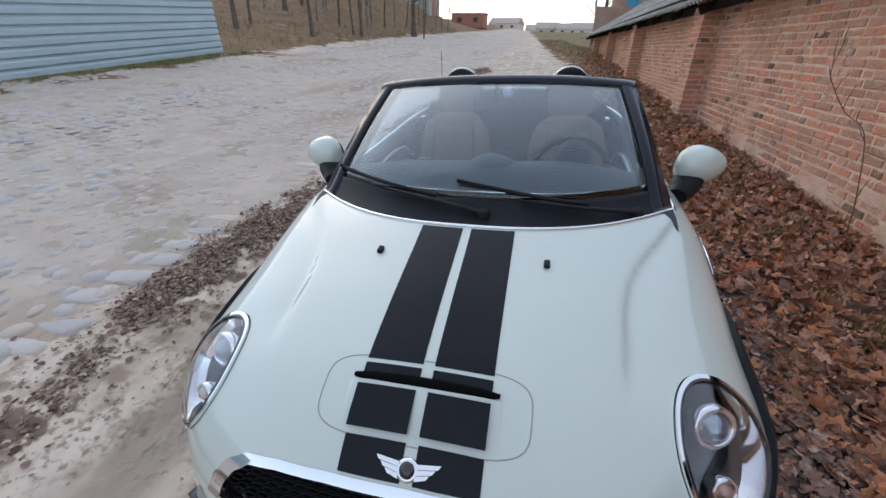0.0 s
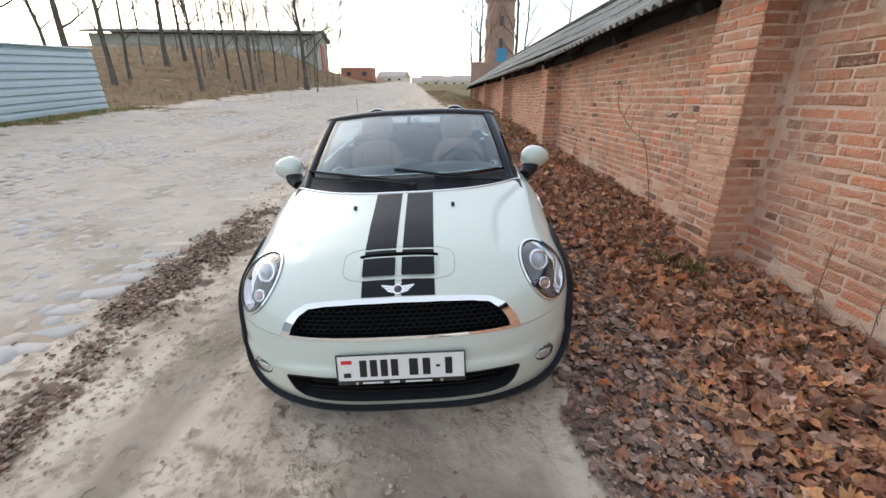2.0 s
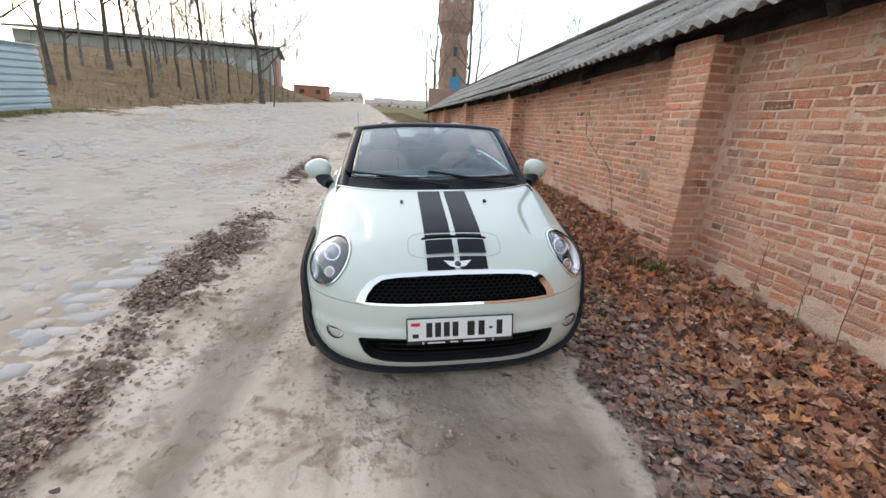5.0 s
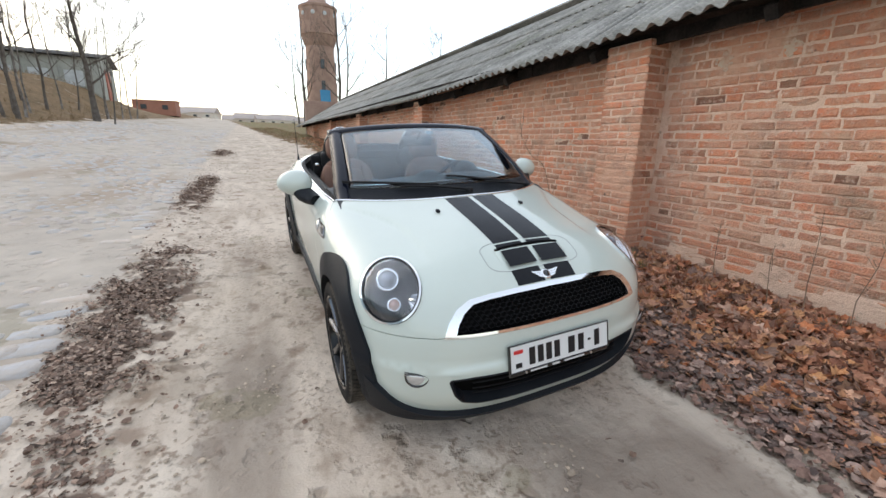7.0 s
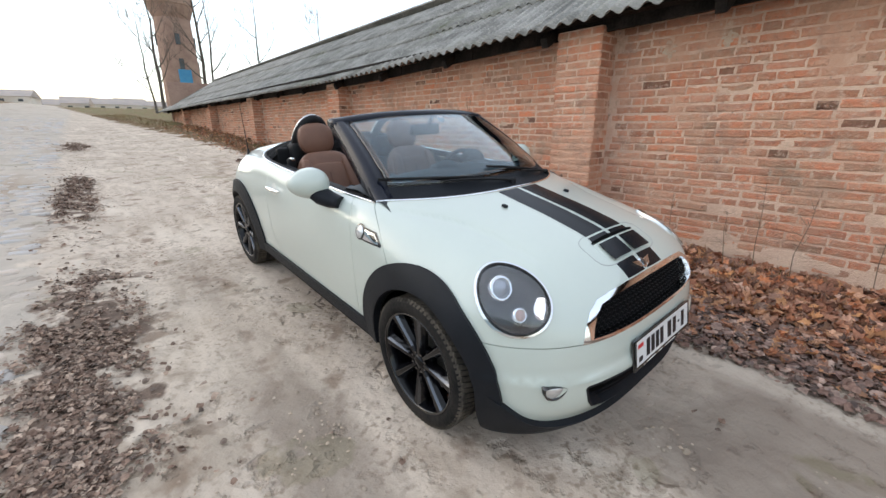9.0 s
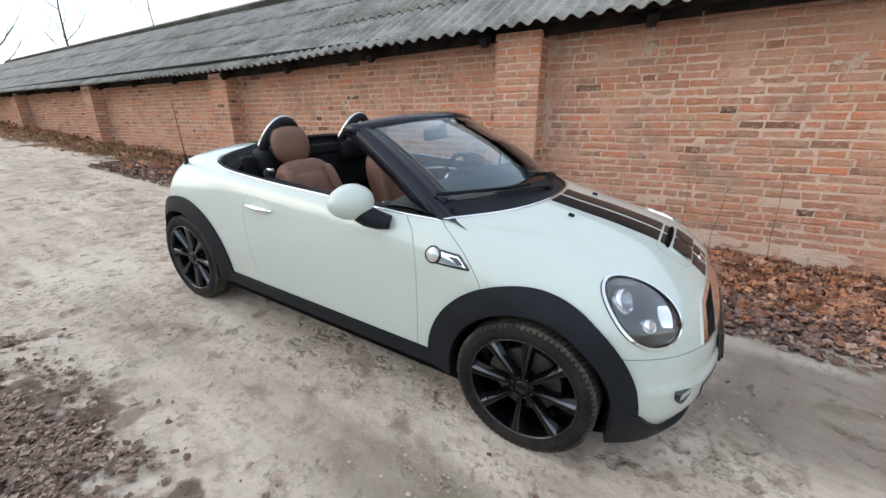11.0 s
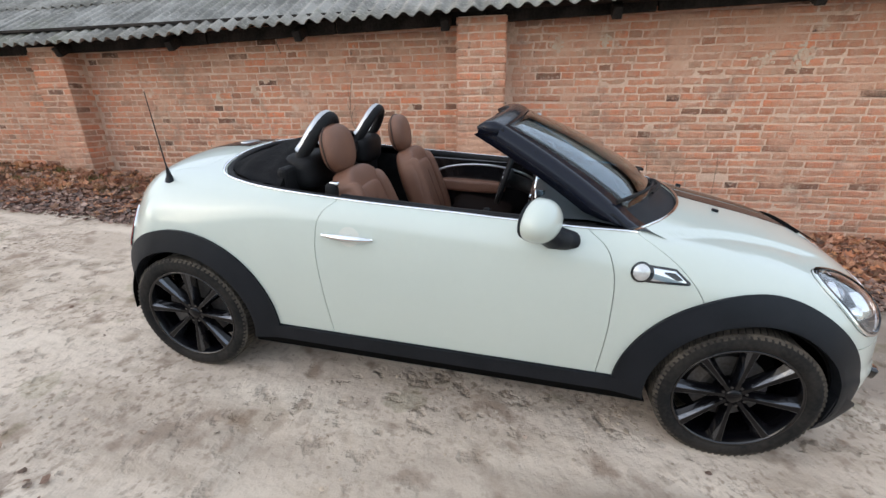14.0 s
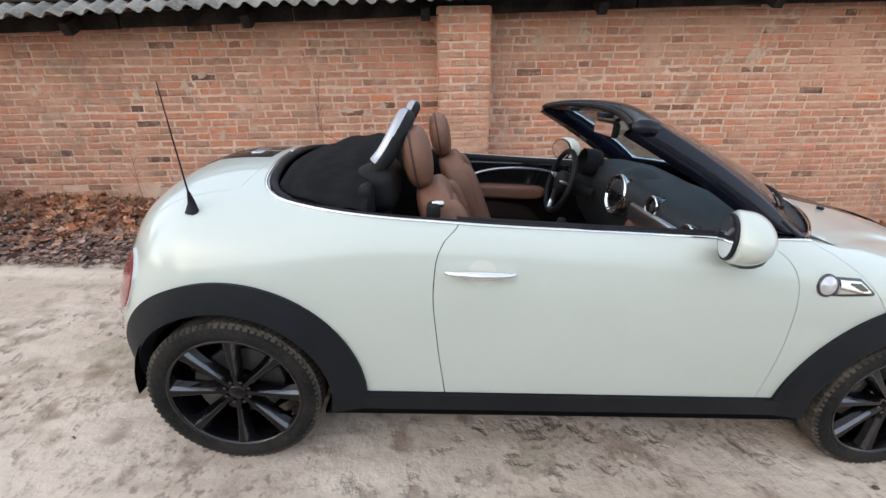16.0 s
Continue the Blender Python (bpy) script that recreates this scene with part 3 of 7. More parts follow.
def base_skin():
    V, F = car_base()
    # bring the box near the form first, so that the six sides meet without folds
    c, h = np.array((0, 1.15, .58)), np.array((.84, 1.9, .46))
    lim = np.array((.80 / .84, 1.85 / 1.9, .39 / .46))
    u = np.clip((V - c) / h / lim, -1, 1)
    y = 1.165 + 1.865 * u[:, 1]
    top = curve(y, (-.70, -.62, -.556, -.4, -.2, .03, .25, .45, .7, 2.2, 2.5, 2.7, 2.85, 2.95, 3.05), (.64, .72, .76, .83, .88, .925, .965, .99, .985, 1.02, 1.035, 1.02, .985, .94, .87))
    z = .14 + (top - .14) * (u[:, 2] + 1) / 2
    end = np.clip((np.abs(u[:, 1]) - .8) / .2, 0, 1)
    x = u[:, 0] * (.81 - .16 * end ** 2)
    V = np.stack([x, y, z], -1)
    V = to_skin(V, 24)
    V, F = weld(V, F)
    T = np.concatenate([F[:, (0, 1, 2)], F[:, (0, 2, 3)]])
    T = T[(T[:, 0] != T[:, 1]) & (T[:, 1] != T[:, 2]) & (T[:, 0] != T[:, 2])]
    fn = np.cross(V[T[:, 1]] - V[T[:, 0]], V[T[:, 2]] - V[T[:, 0]])
    n, _ = skin_normal(V[T].mean(1))
    flip = (fn * n).sum(1) < 0
    T[flip] = T[flip][:, ::-1]
    return V, T


def cut(V, T, g):
    """The part of a triangle mesh where g is negative."""
    s = g(V)
    inside = s < 0
    cnt = inside[T].sum(1)
    keep = T[cnt == 3].tolist()
    V, made = V.tolist(), {}

    def between(i, j):
        k = (min(i, j), max(i, j))
        if k not in made:
            f = s[k[0]] / (s[k[0]] - s[k[1]])
            made[k] = len(V)
            V.append([V[k[0]][c] + f * (V[k[1]][c] - V[k[0]][c]) for c in range(3)])
        return made[k]
    for t in T[(cnt == 1) | (cnt == 2)]:
        t = list(map(int, t))
        while not (inside[t[0]] and not inside[t[2]]):
            t = t[1:] + t[:1]
        a, b, c = t
        if inside[b]:
            p, q = between(b, c), between(c, a)
            keep += [[a, b, p], [a, p, q]]
        else:
            keep.append([a, between(a, b), between(c, a)])
    V, T = np.array(V), np.array(keep, int).reshape(-1, 3)
    used, inv = np.unique(T, return_inverse=True)
    return V[used], inv.reshape(-1, 3)


def polygon(pts, r=0.0):
    """Signed distance to a polygon, rounded by r."""
    P = np.asarray(pts, float)

    def d(a, b):
        p = np.stack([a, b], -1)
        best, wind = np.full(a.shape, 1e9), np.zeros(a.shape, bool)
        for i in range(len(P)):
            s, e = P[i], P[(i + 1) % len(P)]
            w, v = p - s, e - s
            t = np.clip((w @ v) / (v @ v), 0, 1)
            best = np.minimum(best, np.linalg.norm(w - t[..., None] * v, axis=-1))
            up = (s[1] <= b) != (e[1] <= b)
            if e[1] != s[1]:
                wind ^= up & (a < s[0] + (b - s[1]) / (e[1] - s[1]) * (e[0] - s[0]))
        return np.where(wind, -best, best) - r
    return d


BASE = base_skin()


def finer(V, T):
    """Every triangle in four, on the skin."""
    used, T = np.unique(T, return_inverse=True)
    V, T = V[used], T.reshape(-1, 3)
    e = np.sort(np.concatenate([T[:, (0, 1)], T[:, (1, 2)], T[:, (2, 0)]]), 1)
    u, k = np.unique(e, axis=0, return_inverse=True)
    k = k.ravel().reshape(3, -1).T + len(V)
    V = np.concatenate([V, to_skin(V[u].mean(1), 3)])
    a, b, c, ab, bc, ca = T[:, 0], T[:, 1], T[:, 2], k[:, 0], k[:, 1], k[:, 2]
    return V, np.concatenate([np.stack(q, 1) for q in ((a, ab, ca), (ab, b, bc), (ca, bc, c), (ab, bc, ca))])


def patch(name, conds, mat, parent, lift=0.0, depth=.014, label="", bulge=None, sheet=False):
    """A panel of the skin where every condition is negative, lifted, with turned edges."""
    V, T = BASE
    near = np.max([g(V) for g in conds], axis=0) < .05
    T = T[near[T].any(1)]
    for _ in range(3):
        if len(T) < (14000 if name == "bonnet" else 5000):
            V, T = finer(V, T)
            near = np.max([g(V) for g in conds], axis=0) < .03
            T = T[near[T].any(1)]
    for g in conds:
        V, T = cut(V, T, g)
    N, _ = skin_normal(V)
    up = lift if bulge is None else lift + bulge(V)
    top = V + N * np.reshape(up, (-1, 1)) if np.ndim(up) else V + N * up
    if bulge is not None:
        fn = np.cross(top[T[:, 1]] - top[T[:, 0]], top[T[:, 2]] - top[T[:, 0]])
        N2 = np.zeros_like(V)
        for k in range(3):
            np.add.at(N2, T[:, k], fn)
        NN = N2 / (np.linalg.norm(N2, axis=1, keepdims=True) + 1e-12)
    else:
        NN = N
    e = np.concatenate([T[:, (0, 1)], T[:, (1, 2)], T[:, (2, 0)]])
    key = np.sort(e, 1)
    _, inv, cnt = np.unique(key, axis=0, return_inverse=True, return_counts=True)
    rim = e[cnt[inv.ravel()] == 1]
    ids, ri = np.unique(rim, return_inverse=True)
    ri = ri.reshape(-1, 2)
    n0, m = len(V), len(ids)
    low = top[ids] - N[ids] * depth
    VV = np.concatenate([top, top[ids], low])
    # outward side normals for the turned edge
    t = VV[rim[:, 1]] - VV[rim[:, 0]]
    s = np.cross(t, N[rim[:, 0]])
    SN = np.zeros((m, 3))
    np.add.at(SN, ri[:, 0], s)
    np.add.at(SN, ri[:, 1], s)
    SN /= np.linalg.norm(SN, axis=1, keepdims=True) + 1e-12
    F = T.tolist() + [[n0 + b, n0 + a, n0 + m + a, n0 + m + b] for a, b in ri.tolist()]
    normals = np.concatenate([NN, SN, SN])
    if sheet:
        F = F + (T[:, ::-1] + len(VV)).tolist()
        VV, normals = np.concatenate([VV, top - N * depth]), np.concatenate([normals, -NN])
    return part(name, VV, F, mat, parent, label, True, normals)


def ax(i, sign=1, off=0.0):
    return lambda V: sign * V[:, i] - off


def inv(g, gap=0.0):
    return lambda V: gap - g(V)


def grow(g, d):
    return lambda V: g(V) - d


# regions
HUB_F, HUB_R, HUB_Z = 0.0, 2.467, .305


def ring(cy, cz, r):
    return lambda V: np.hypot(V[:, 1] - cy, V[:, 2] - cz) - r


def cowl_line(x):
    return .165 + .31 * (np.abs(x) / .70) ** 2.3


arch_f, arch_r = ring(0, .305, .352), ring(2.467, .305, .352)
side_only = lambda V: .45 - np.abs(V[:, 0])
hole_f = lambda V: np.maximum(arch_f(V), side_only(V))
hole_r = lambda V: np.maximum(arch_r(V), side_only(V))
BELT = np.array([(.70, .47), (.717, .75), (.72, 1.2), (.722, 1.7), (.70, 2.05), (.66, 2.2), (.60, 2.324), (.512, 2.39), (.3, 2.44), (0, 2.455)])
BELT_S = np.concatenate(([0], np.cumsum(np.linalg.norm(np.diff(BELT, axis=0), axis=1))))
_s = np.linspace(0, BELT_S[-1], 60)
belt_half = np.stack([curve(_s, BELT_S, BELT[:, 0]), curve(_s, BELT_S, BELT[:, 1])], -1)
belt_path = np.concatenate([belt_half, (belt_half * (-1, 1))[::-1][1:]])
_cock = polygon(np.concatenate([[(.70, .1)], belt_path[::2], [(-.70, .1)]]), -.008)


def cockpit(V):
    d = np.maximum(_cock(V[:, 0], V[:, 1]), cowl_line(V[:, 0]) + .0 - V[:, 1])
    return np.maximum(d, .86 - V[:, 2])


_grille = polygon([(-.462, .577), (-.447, .612), (-.417, .650), (-.375, .676), (-.30, .687), (-.18, .694), (0, .697), (.18, .694), (.30, .687), (.375, .676), (.417, .650), (.447, .612), (.462, .577), (.3, .577), (0, .577), (-.3, .577)], .004)
_grille_out = polygon([(-.506, .566), (-.482, .618), (-.443, .662), (-.385, .690), (-.30, .701), (-.18, .708), (0, .711), (.18, .708), (.30, .701), (.385, .690), (.443, .662), (.482, .618), (.506, .566), (.3, .568), (0, .567), (-.3, .568)], .002)
front = lambda V: V[:, 1] + .30
grille = lambda V: np.maximum(_grille(V[:, 0], V[:, 2]), front(V))
grille_out = lambda V: np.maximum(_grille_out(V[:, 0], V[:, 2]), front(V))
_intake = polygon([(-.488, .384), (-.40, .392), (.40, .392), (.488, .384), (.468, .325), (.435, .284), (.37, .265), (.2, .258), (0, .256), (-.2, .258), (-.37, .265), (-.435, .284), (-.468, .325)], .010)
intake = lambda V: np.maximum(_intake(V[:, 0], V[:, 2]), front(V))


def lamp_frame(sgn):
    """Middle, facing and the two axes of a headlight, which stands steeper than the wing round it."""
    c = to_skin(np.array([[sgn * .652, -.384, .72]]))[0]
    n = skin_normal(c[None])[0][0] + (0, -1.02, 0)
    n /= np.linalg.norm(n)
    u = np.cross((0, 0, 1), n)
    u /= np.linalg.norm(u)
    return c, n, u, np.cross(n, u)


LAMPS = {s: lamp_frame(s) for s in (-1, 1)}


LAMP_A, LAMP_B = .113, .132


def lamp(s, more=0.0):
    c, n, u, v = LAMPS[s]
    ra, rb = LAMP_A + more, LAMP_B + more

    def g(V):
        d = V - c
        a, b = d @ u, d @ v
        return np.where((d @ n < -.2) | (V[:, 2] < .5), 1.0, (np.sqrt((a / ra) ** 2 + (b / rb) ** 2) - 1) * min(ra, rb))
    return g


def lamp_height(s, a, b):
    """How far the skin stands before the lamp's plane at places in that plane."""
    c, n, u, v = LAMPS[s]
    p = c + np.outer(a, u) + np.outer(b, v)
    for _ in range(14):
        p = p - np.outer(skin(p), n) / np.maximum(skin_normal(p)[0] @ n, .4)[:, None]
    return (p - c) @ n


both_lamps = lambda V: np.minimum(lamp(-1, .0115)(V), lamp(1, .0115)(V))
lip_z = lambda V: curve(V[:, 1], (-.7, -.60, -.55, -.50, -.45, -.40, -.33), (.196, .198, .212, .252, .312, .350, .385))
seam_z = lambda V: V[:, 2] - .565
door_front = lambda V: curve(V[:, 2], (.2, .34, .6, .81, .88, .925, .97), (.54, .534, .531, .558, .597, .667, .72))
door_rear = lambda V: curve(V[:, 2], (.2, .32, .55, .766, .90, .942, 1.0), (1.70, 1.718, 1.754, 1.773, 1.744, 1.697, 1.66))
diag = lambda V: curve(V[:, 2], (.2, .5, .715, .829, .877, .917, .95), (.10, .16, .223, .325, .398, .47, .5))
sill_z = .314
GAP = .0016
outer = [inv(hole_f), inv(hole_r), inv(cockpit)]
above = lambda V: sill_z - V[:, 2]
deck_seam = polygon([(-.52, 2.50), (.52, 2.50), (.60, 2.75), (.60, 3.2), (-.60, 3.2), (-.60, 2.75)], .02)
lid = lambda V: np.maximum(deck_seam(V[:, 0], V[:, 1]), .66 - V[:, 2])

patch("bonnet", outer + [inv(both_lamps), inv(grille_out), lambda V: V[:, 1] - diag(V) + GAP, lambda V: GAP - seam_z(V), lambda V: V[:, 1] - .6], MAT_PAINT, car)
patch("front_bumper", outer + [inv(grille_out), inv(both_lamps), inv(intake), lambda V: seam_z(V) + GAP, lambda V: V[:, 1] - .12, lambda V: lip_z(V) - .01 - V[:, 2]], MAT_PAINT, car)
for s, word in ((-1, "right"), (1, "left")):
    half = (lambda s: lambda V: -s * V[:, 0])(s)
    patch("wing", outer + [half, above, lambda V: diag(V) + GAP - V[:, 1], lambda V: V[:, 1] - door_front(V) + GAP], MAT_PAINT, car)
    patch("door", outer + [half, above, lambda V: door_front(V) + GAP - V[:, 1], lambda V: V[:, 1] - door_rear(V) + GAP], MAT_PAINT, car)
patch("rear_body", outer + [above, lambda V: door_rear(V) + GAP - V[:, 1], inv(lid, GAP), lambda V: np.where(V[:, 1] > 2.55, .46 - V[:, 2], -1)], MAT_PAINT, car)
patch("boot_lid", [lid, lambda V: .68 - V[:, 2]], MAT_PAINT, car)
patch("rear_bumper", [inv(hole_r), lambda V: V[:, 2] - .46 + GAP, lambda V: .24 - V[:, 2], lambda V: 2.5 - V[:, 1]], MAT_PAINT, car)
patch("rear_skirt", [inv(hole_r, -.02), lambda V: V[:, 2] - .30, lambda V: .235 - V[:, 2], lambda V: 2.78 - V[:, 1]], MAT_BLACKPLASTIC, car, .012, .04)
# added black liner under the whole skin, so that panel gaps look shaded
patch("shade_liner", [inv(hole_f, -.02), inv(hole_r, -.02), inv(cockpit, -.03), inv(grille), inv(intake), inv(both_lamps)], MAT_HOLLOW_SHADE, car, -.012, .0, "black inner liner that gives the panel gaps their shade")

# black skirts, arches and lip
for s in (-1, 1):
    half = (lambda s: lambda V: -s * V[:, 0] + .3)(s)
    for cy, co, r0 in ((0.0, .02, .352), (2.467, 2.45, .352)):
        sw = (lambda cy, co: lambda V: .012 + .016 * np.clip((.455 - np.hypot(V[:, 1] - cy, V[:, 2] - .305)) / .10, 0, 1))(cy, co)
        patch("wheel_arch_trim", [half, inv(ring(cy, .305, .343)), ring(co, .30, .45), lambda V: .235 - V[:, 2]], MAT_BLACKPLASTIC, car, .0, .05, "", sw)
    patch("sill_trim", [half, lambda V: V[:, 2] - sill_z + .003, lambda V: .40 - V[:, 1], lambda V: V[:, 1] - 2.07, lambda V: .238 - V[:, 2]], MAT_BLACKPLASTIC, car, .014, .06)
patch("front_lip", [lambda V: V[:, 2] - lip_z(V), lambda V: V[:, 1] + .335, lambda V: .15 - V[:, 2]], MAT_BLACKPLASTIC, car, .024, .06)

# ---- wheels ----
def wheel(cx, cy, sgn):
    w = empty("wheel", None)
    w.parent = car
    w.location = (cx, cy, HUB_Z)
    w.rotation_euler = (0, 0, 0 if sgn < 0 else math.pi)
    # outer face towards -x
    tyre = [(.231, -.086), (.238, -.098), (.256, -.105), (.276, -.104), (.290, -.098), (.299, -.084), (.302, -.06), (.3025, 0), (.302, .06), (.299, .085), (.288, .1), (.25, .104), (.225, .09)]
    V, F = lathe(tyre, 72)
    part("tyre", V, F, MAT_RUBBER, w, smooth=True)
    tread = []
    for k in range(76):
        a = 2 * math.pi * k / 76
        for side in (-1, 1):
            m = Matrix.Rotation(a + (.03 if side > 0 else 0), 4, "X") @ Matrix.Translation((side * .055, 0, .2992)) @ Matrix.Rotation(side * .35, 4, "Z")
            tread.append(moved(box(.08, .0195, .009, (0, 0, 0), .002), m))
            m = Matrix.Rotation(a + (.03 if side > 0 else 0), 4, "X") @ Matrix.Translation((side * .0913, -.004, .2945)) @ Matrix.Rotation(side * .8, 4, "Y")
            tread.append(moved(box(.022, .016, .005, (0, 0, 0), .002), m))
    part("tread", *merge(*tread), MAT_TREAD, w)
    V, F = lathe([(.2335, -.088), (.2375, -.0965), (.2345, -.0995), (.2285, -.098), (.2255, -.092)], 72)
    part("rim_flange", V, F, MAT_RIMEDGE, w, smooth=True)
    V, F = lathe([(.2265, -.092), (.2215, -.078), (.216, -.05), (.208, .08), (.214, .09)], 72)
    part("rim", V, F, MAT_RIM, w, smooth=True)
    for k in range(8):
        a = 2 * math.pi * k / 8 + .02
        m = Matrix.Rotation(a, 4, "X")
        # flat face, two sloping flanks: half width of the face and of the foot, along the radius
        prof = [(.030, -.074, .009, .021), (.075, -.078, .007, .019), (.135, -.083, .008, .023), (.190, -.088, .010, .031), (.226, -.091, .013, .040)]
        V, F = [], []
        for i, (rr, x, fw, bw) in enumerate(prof):
            V += [(x + .045, -bw * .8, rr), (x + .026, -bw, rr), (x - .003, -fw, rr), (x - .003, fw, rr), (x + .026, bw, rr), (x + .045, bw * .8, rr)]
        for i in range(len(prof) - 1):
            for j in range(6):
                F.append((i * 6 + j, i * 6 + (j + 1) % 6, i * 6 + 6 + (j + 1) % 6, i * 6 + 6 + j))
        part("spoke", *moved((V, F), m), MAT_RIM, w)
        # added strips along both flanks, drawn as the gloss black's highlights
        for side in (-1, 1):
            E = []
            for rr, x, fw, bw in prof[1:]:
                E += [(x - .0036, side * fw * .9, rr), (x - .0030, side * (fw + .0012), rr), (x + .008, side * (fw + .0012 + (bw - fw) * .38), rr)]
            G = [(i * 3 + j, i * 3 + j + 1, i * 3 + 4 + j, i * 3 + 3 + j) for i in range(3) for j in range(2)]
            part("spoke_glint", *moved((E, G), m), MAT_SPOKE_GLINT, w)
        V, F = lathe([(.0001, -.0785), (.0065, -.078), (.0075, -.070)], 10)
        b = a + math.pi / 8
        part("wheel_bolt", [(x, y + .046 * math.sin(b), z + .046 * math.cos(b)) for x, y, z in V], F, MAT_GLOSSBLACK, w)
    V, F = lathe([(.0001, -.085), (.026, -.084), (.032, -.078), (.036, -.06), (.055, -.05), (.06, -.02)], 24)
    part("hub_cap", V, F, MAT_RIM, w, smooth=True)
    V, F = lathe([(.05, -.012), (.147, -.012), (.147, .012), (.05, .012)], 40, closed=True)
    part("brake_disc", V, F, MAT_STEEL, w)
    a = np.linspace(-.55, .55, 9) + (1.35 if cy < 1 else 1.8)
    V = [(x, rr * math.sin(q), rr * math.cos(q)) for q in a for x, rr in ((-.035, .095), (-.042, .12), (-.035, .168), (.03, .168), (.03, .095))]
    F = [(i * 5 + j, i * 5 + (j + 1) % 5, i * 5 + 5 + (j + 1) % 5, i * 5 + 5 + j) for i in range(8) for j in range(5)] + [tuple(range(5)), tuple(range(44, 39, -1))]
    part("brake_caliper", V, F, MAT_STEEL, w)
    V, F = lathe([(.0001, .05), (.2, .05)], 32)
    part("back_plate", V, F, MAT_HOLLOW_SHADE, w)
    return w


for cx, cy in ((-.735, 0), (.735, 0), (-.735, 2.467), (.735, 2.467)):
    wheel(cx, cy, -1 if cx < 0 else 1)
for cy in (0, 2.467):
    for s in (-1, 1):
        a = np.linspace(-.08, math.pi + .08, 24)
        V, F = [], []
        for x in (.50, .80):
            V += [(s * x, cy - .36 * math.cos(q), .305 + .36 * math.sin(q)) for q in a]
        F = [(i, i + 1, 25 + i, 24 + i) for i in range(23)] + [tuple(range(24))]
        part("wheel_well", V, F, MAT_HOLLOW_SHADE, car)

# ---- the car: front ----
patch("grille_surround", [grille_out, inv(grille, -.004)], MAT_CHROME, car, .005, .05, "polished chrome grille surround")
# black sheet in place of the shaded depth behind the grille
patch("grille_backing", [grow(grille, .01)], MAT_HOLLOW_SHADE, car, -.06, 0)
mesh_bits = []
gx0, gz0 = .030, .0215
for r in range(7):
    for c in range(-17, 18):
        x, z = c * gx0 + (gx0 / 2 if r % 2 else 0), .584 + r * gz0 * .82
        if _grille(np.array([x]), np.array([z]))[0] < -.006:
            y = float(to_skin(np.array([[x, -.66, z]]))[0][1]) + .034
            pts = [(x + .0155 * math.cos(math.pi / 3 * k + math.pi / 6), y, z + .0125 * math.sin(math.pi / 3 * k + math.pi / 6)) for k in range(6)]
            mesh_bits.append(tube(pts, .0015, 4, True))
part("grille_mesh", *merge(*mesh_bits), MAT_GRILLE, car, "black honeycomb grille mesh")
# likewise a black sheet for the intake's shaded depth
patch("intake_backing", [grow(intake, .006)], MAT_HOLLOW_SHADE, car, -.05, 0)
patch("intake_edge", [grow(intake, .004), inv(intake, -.004)], MAT_BLACKPLASTIC, car, .002, .06)
for k in range(3):
    z = .290 + k * .032
    xs = np.linspace(-.40, .40, 17)
    P = to_skin(np.stack([xs, xs * 0 - .68, xs * 0 + z], -1)) + (0, .03, 0)
    part("intake_slat", *tube(P, .003, 6), MAT_GRILLE, car)

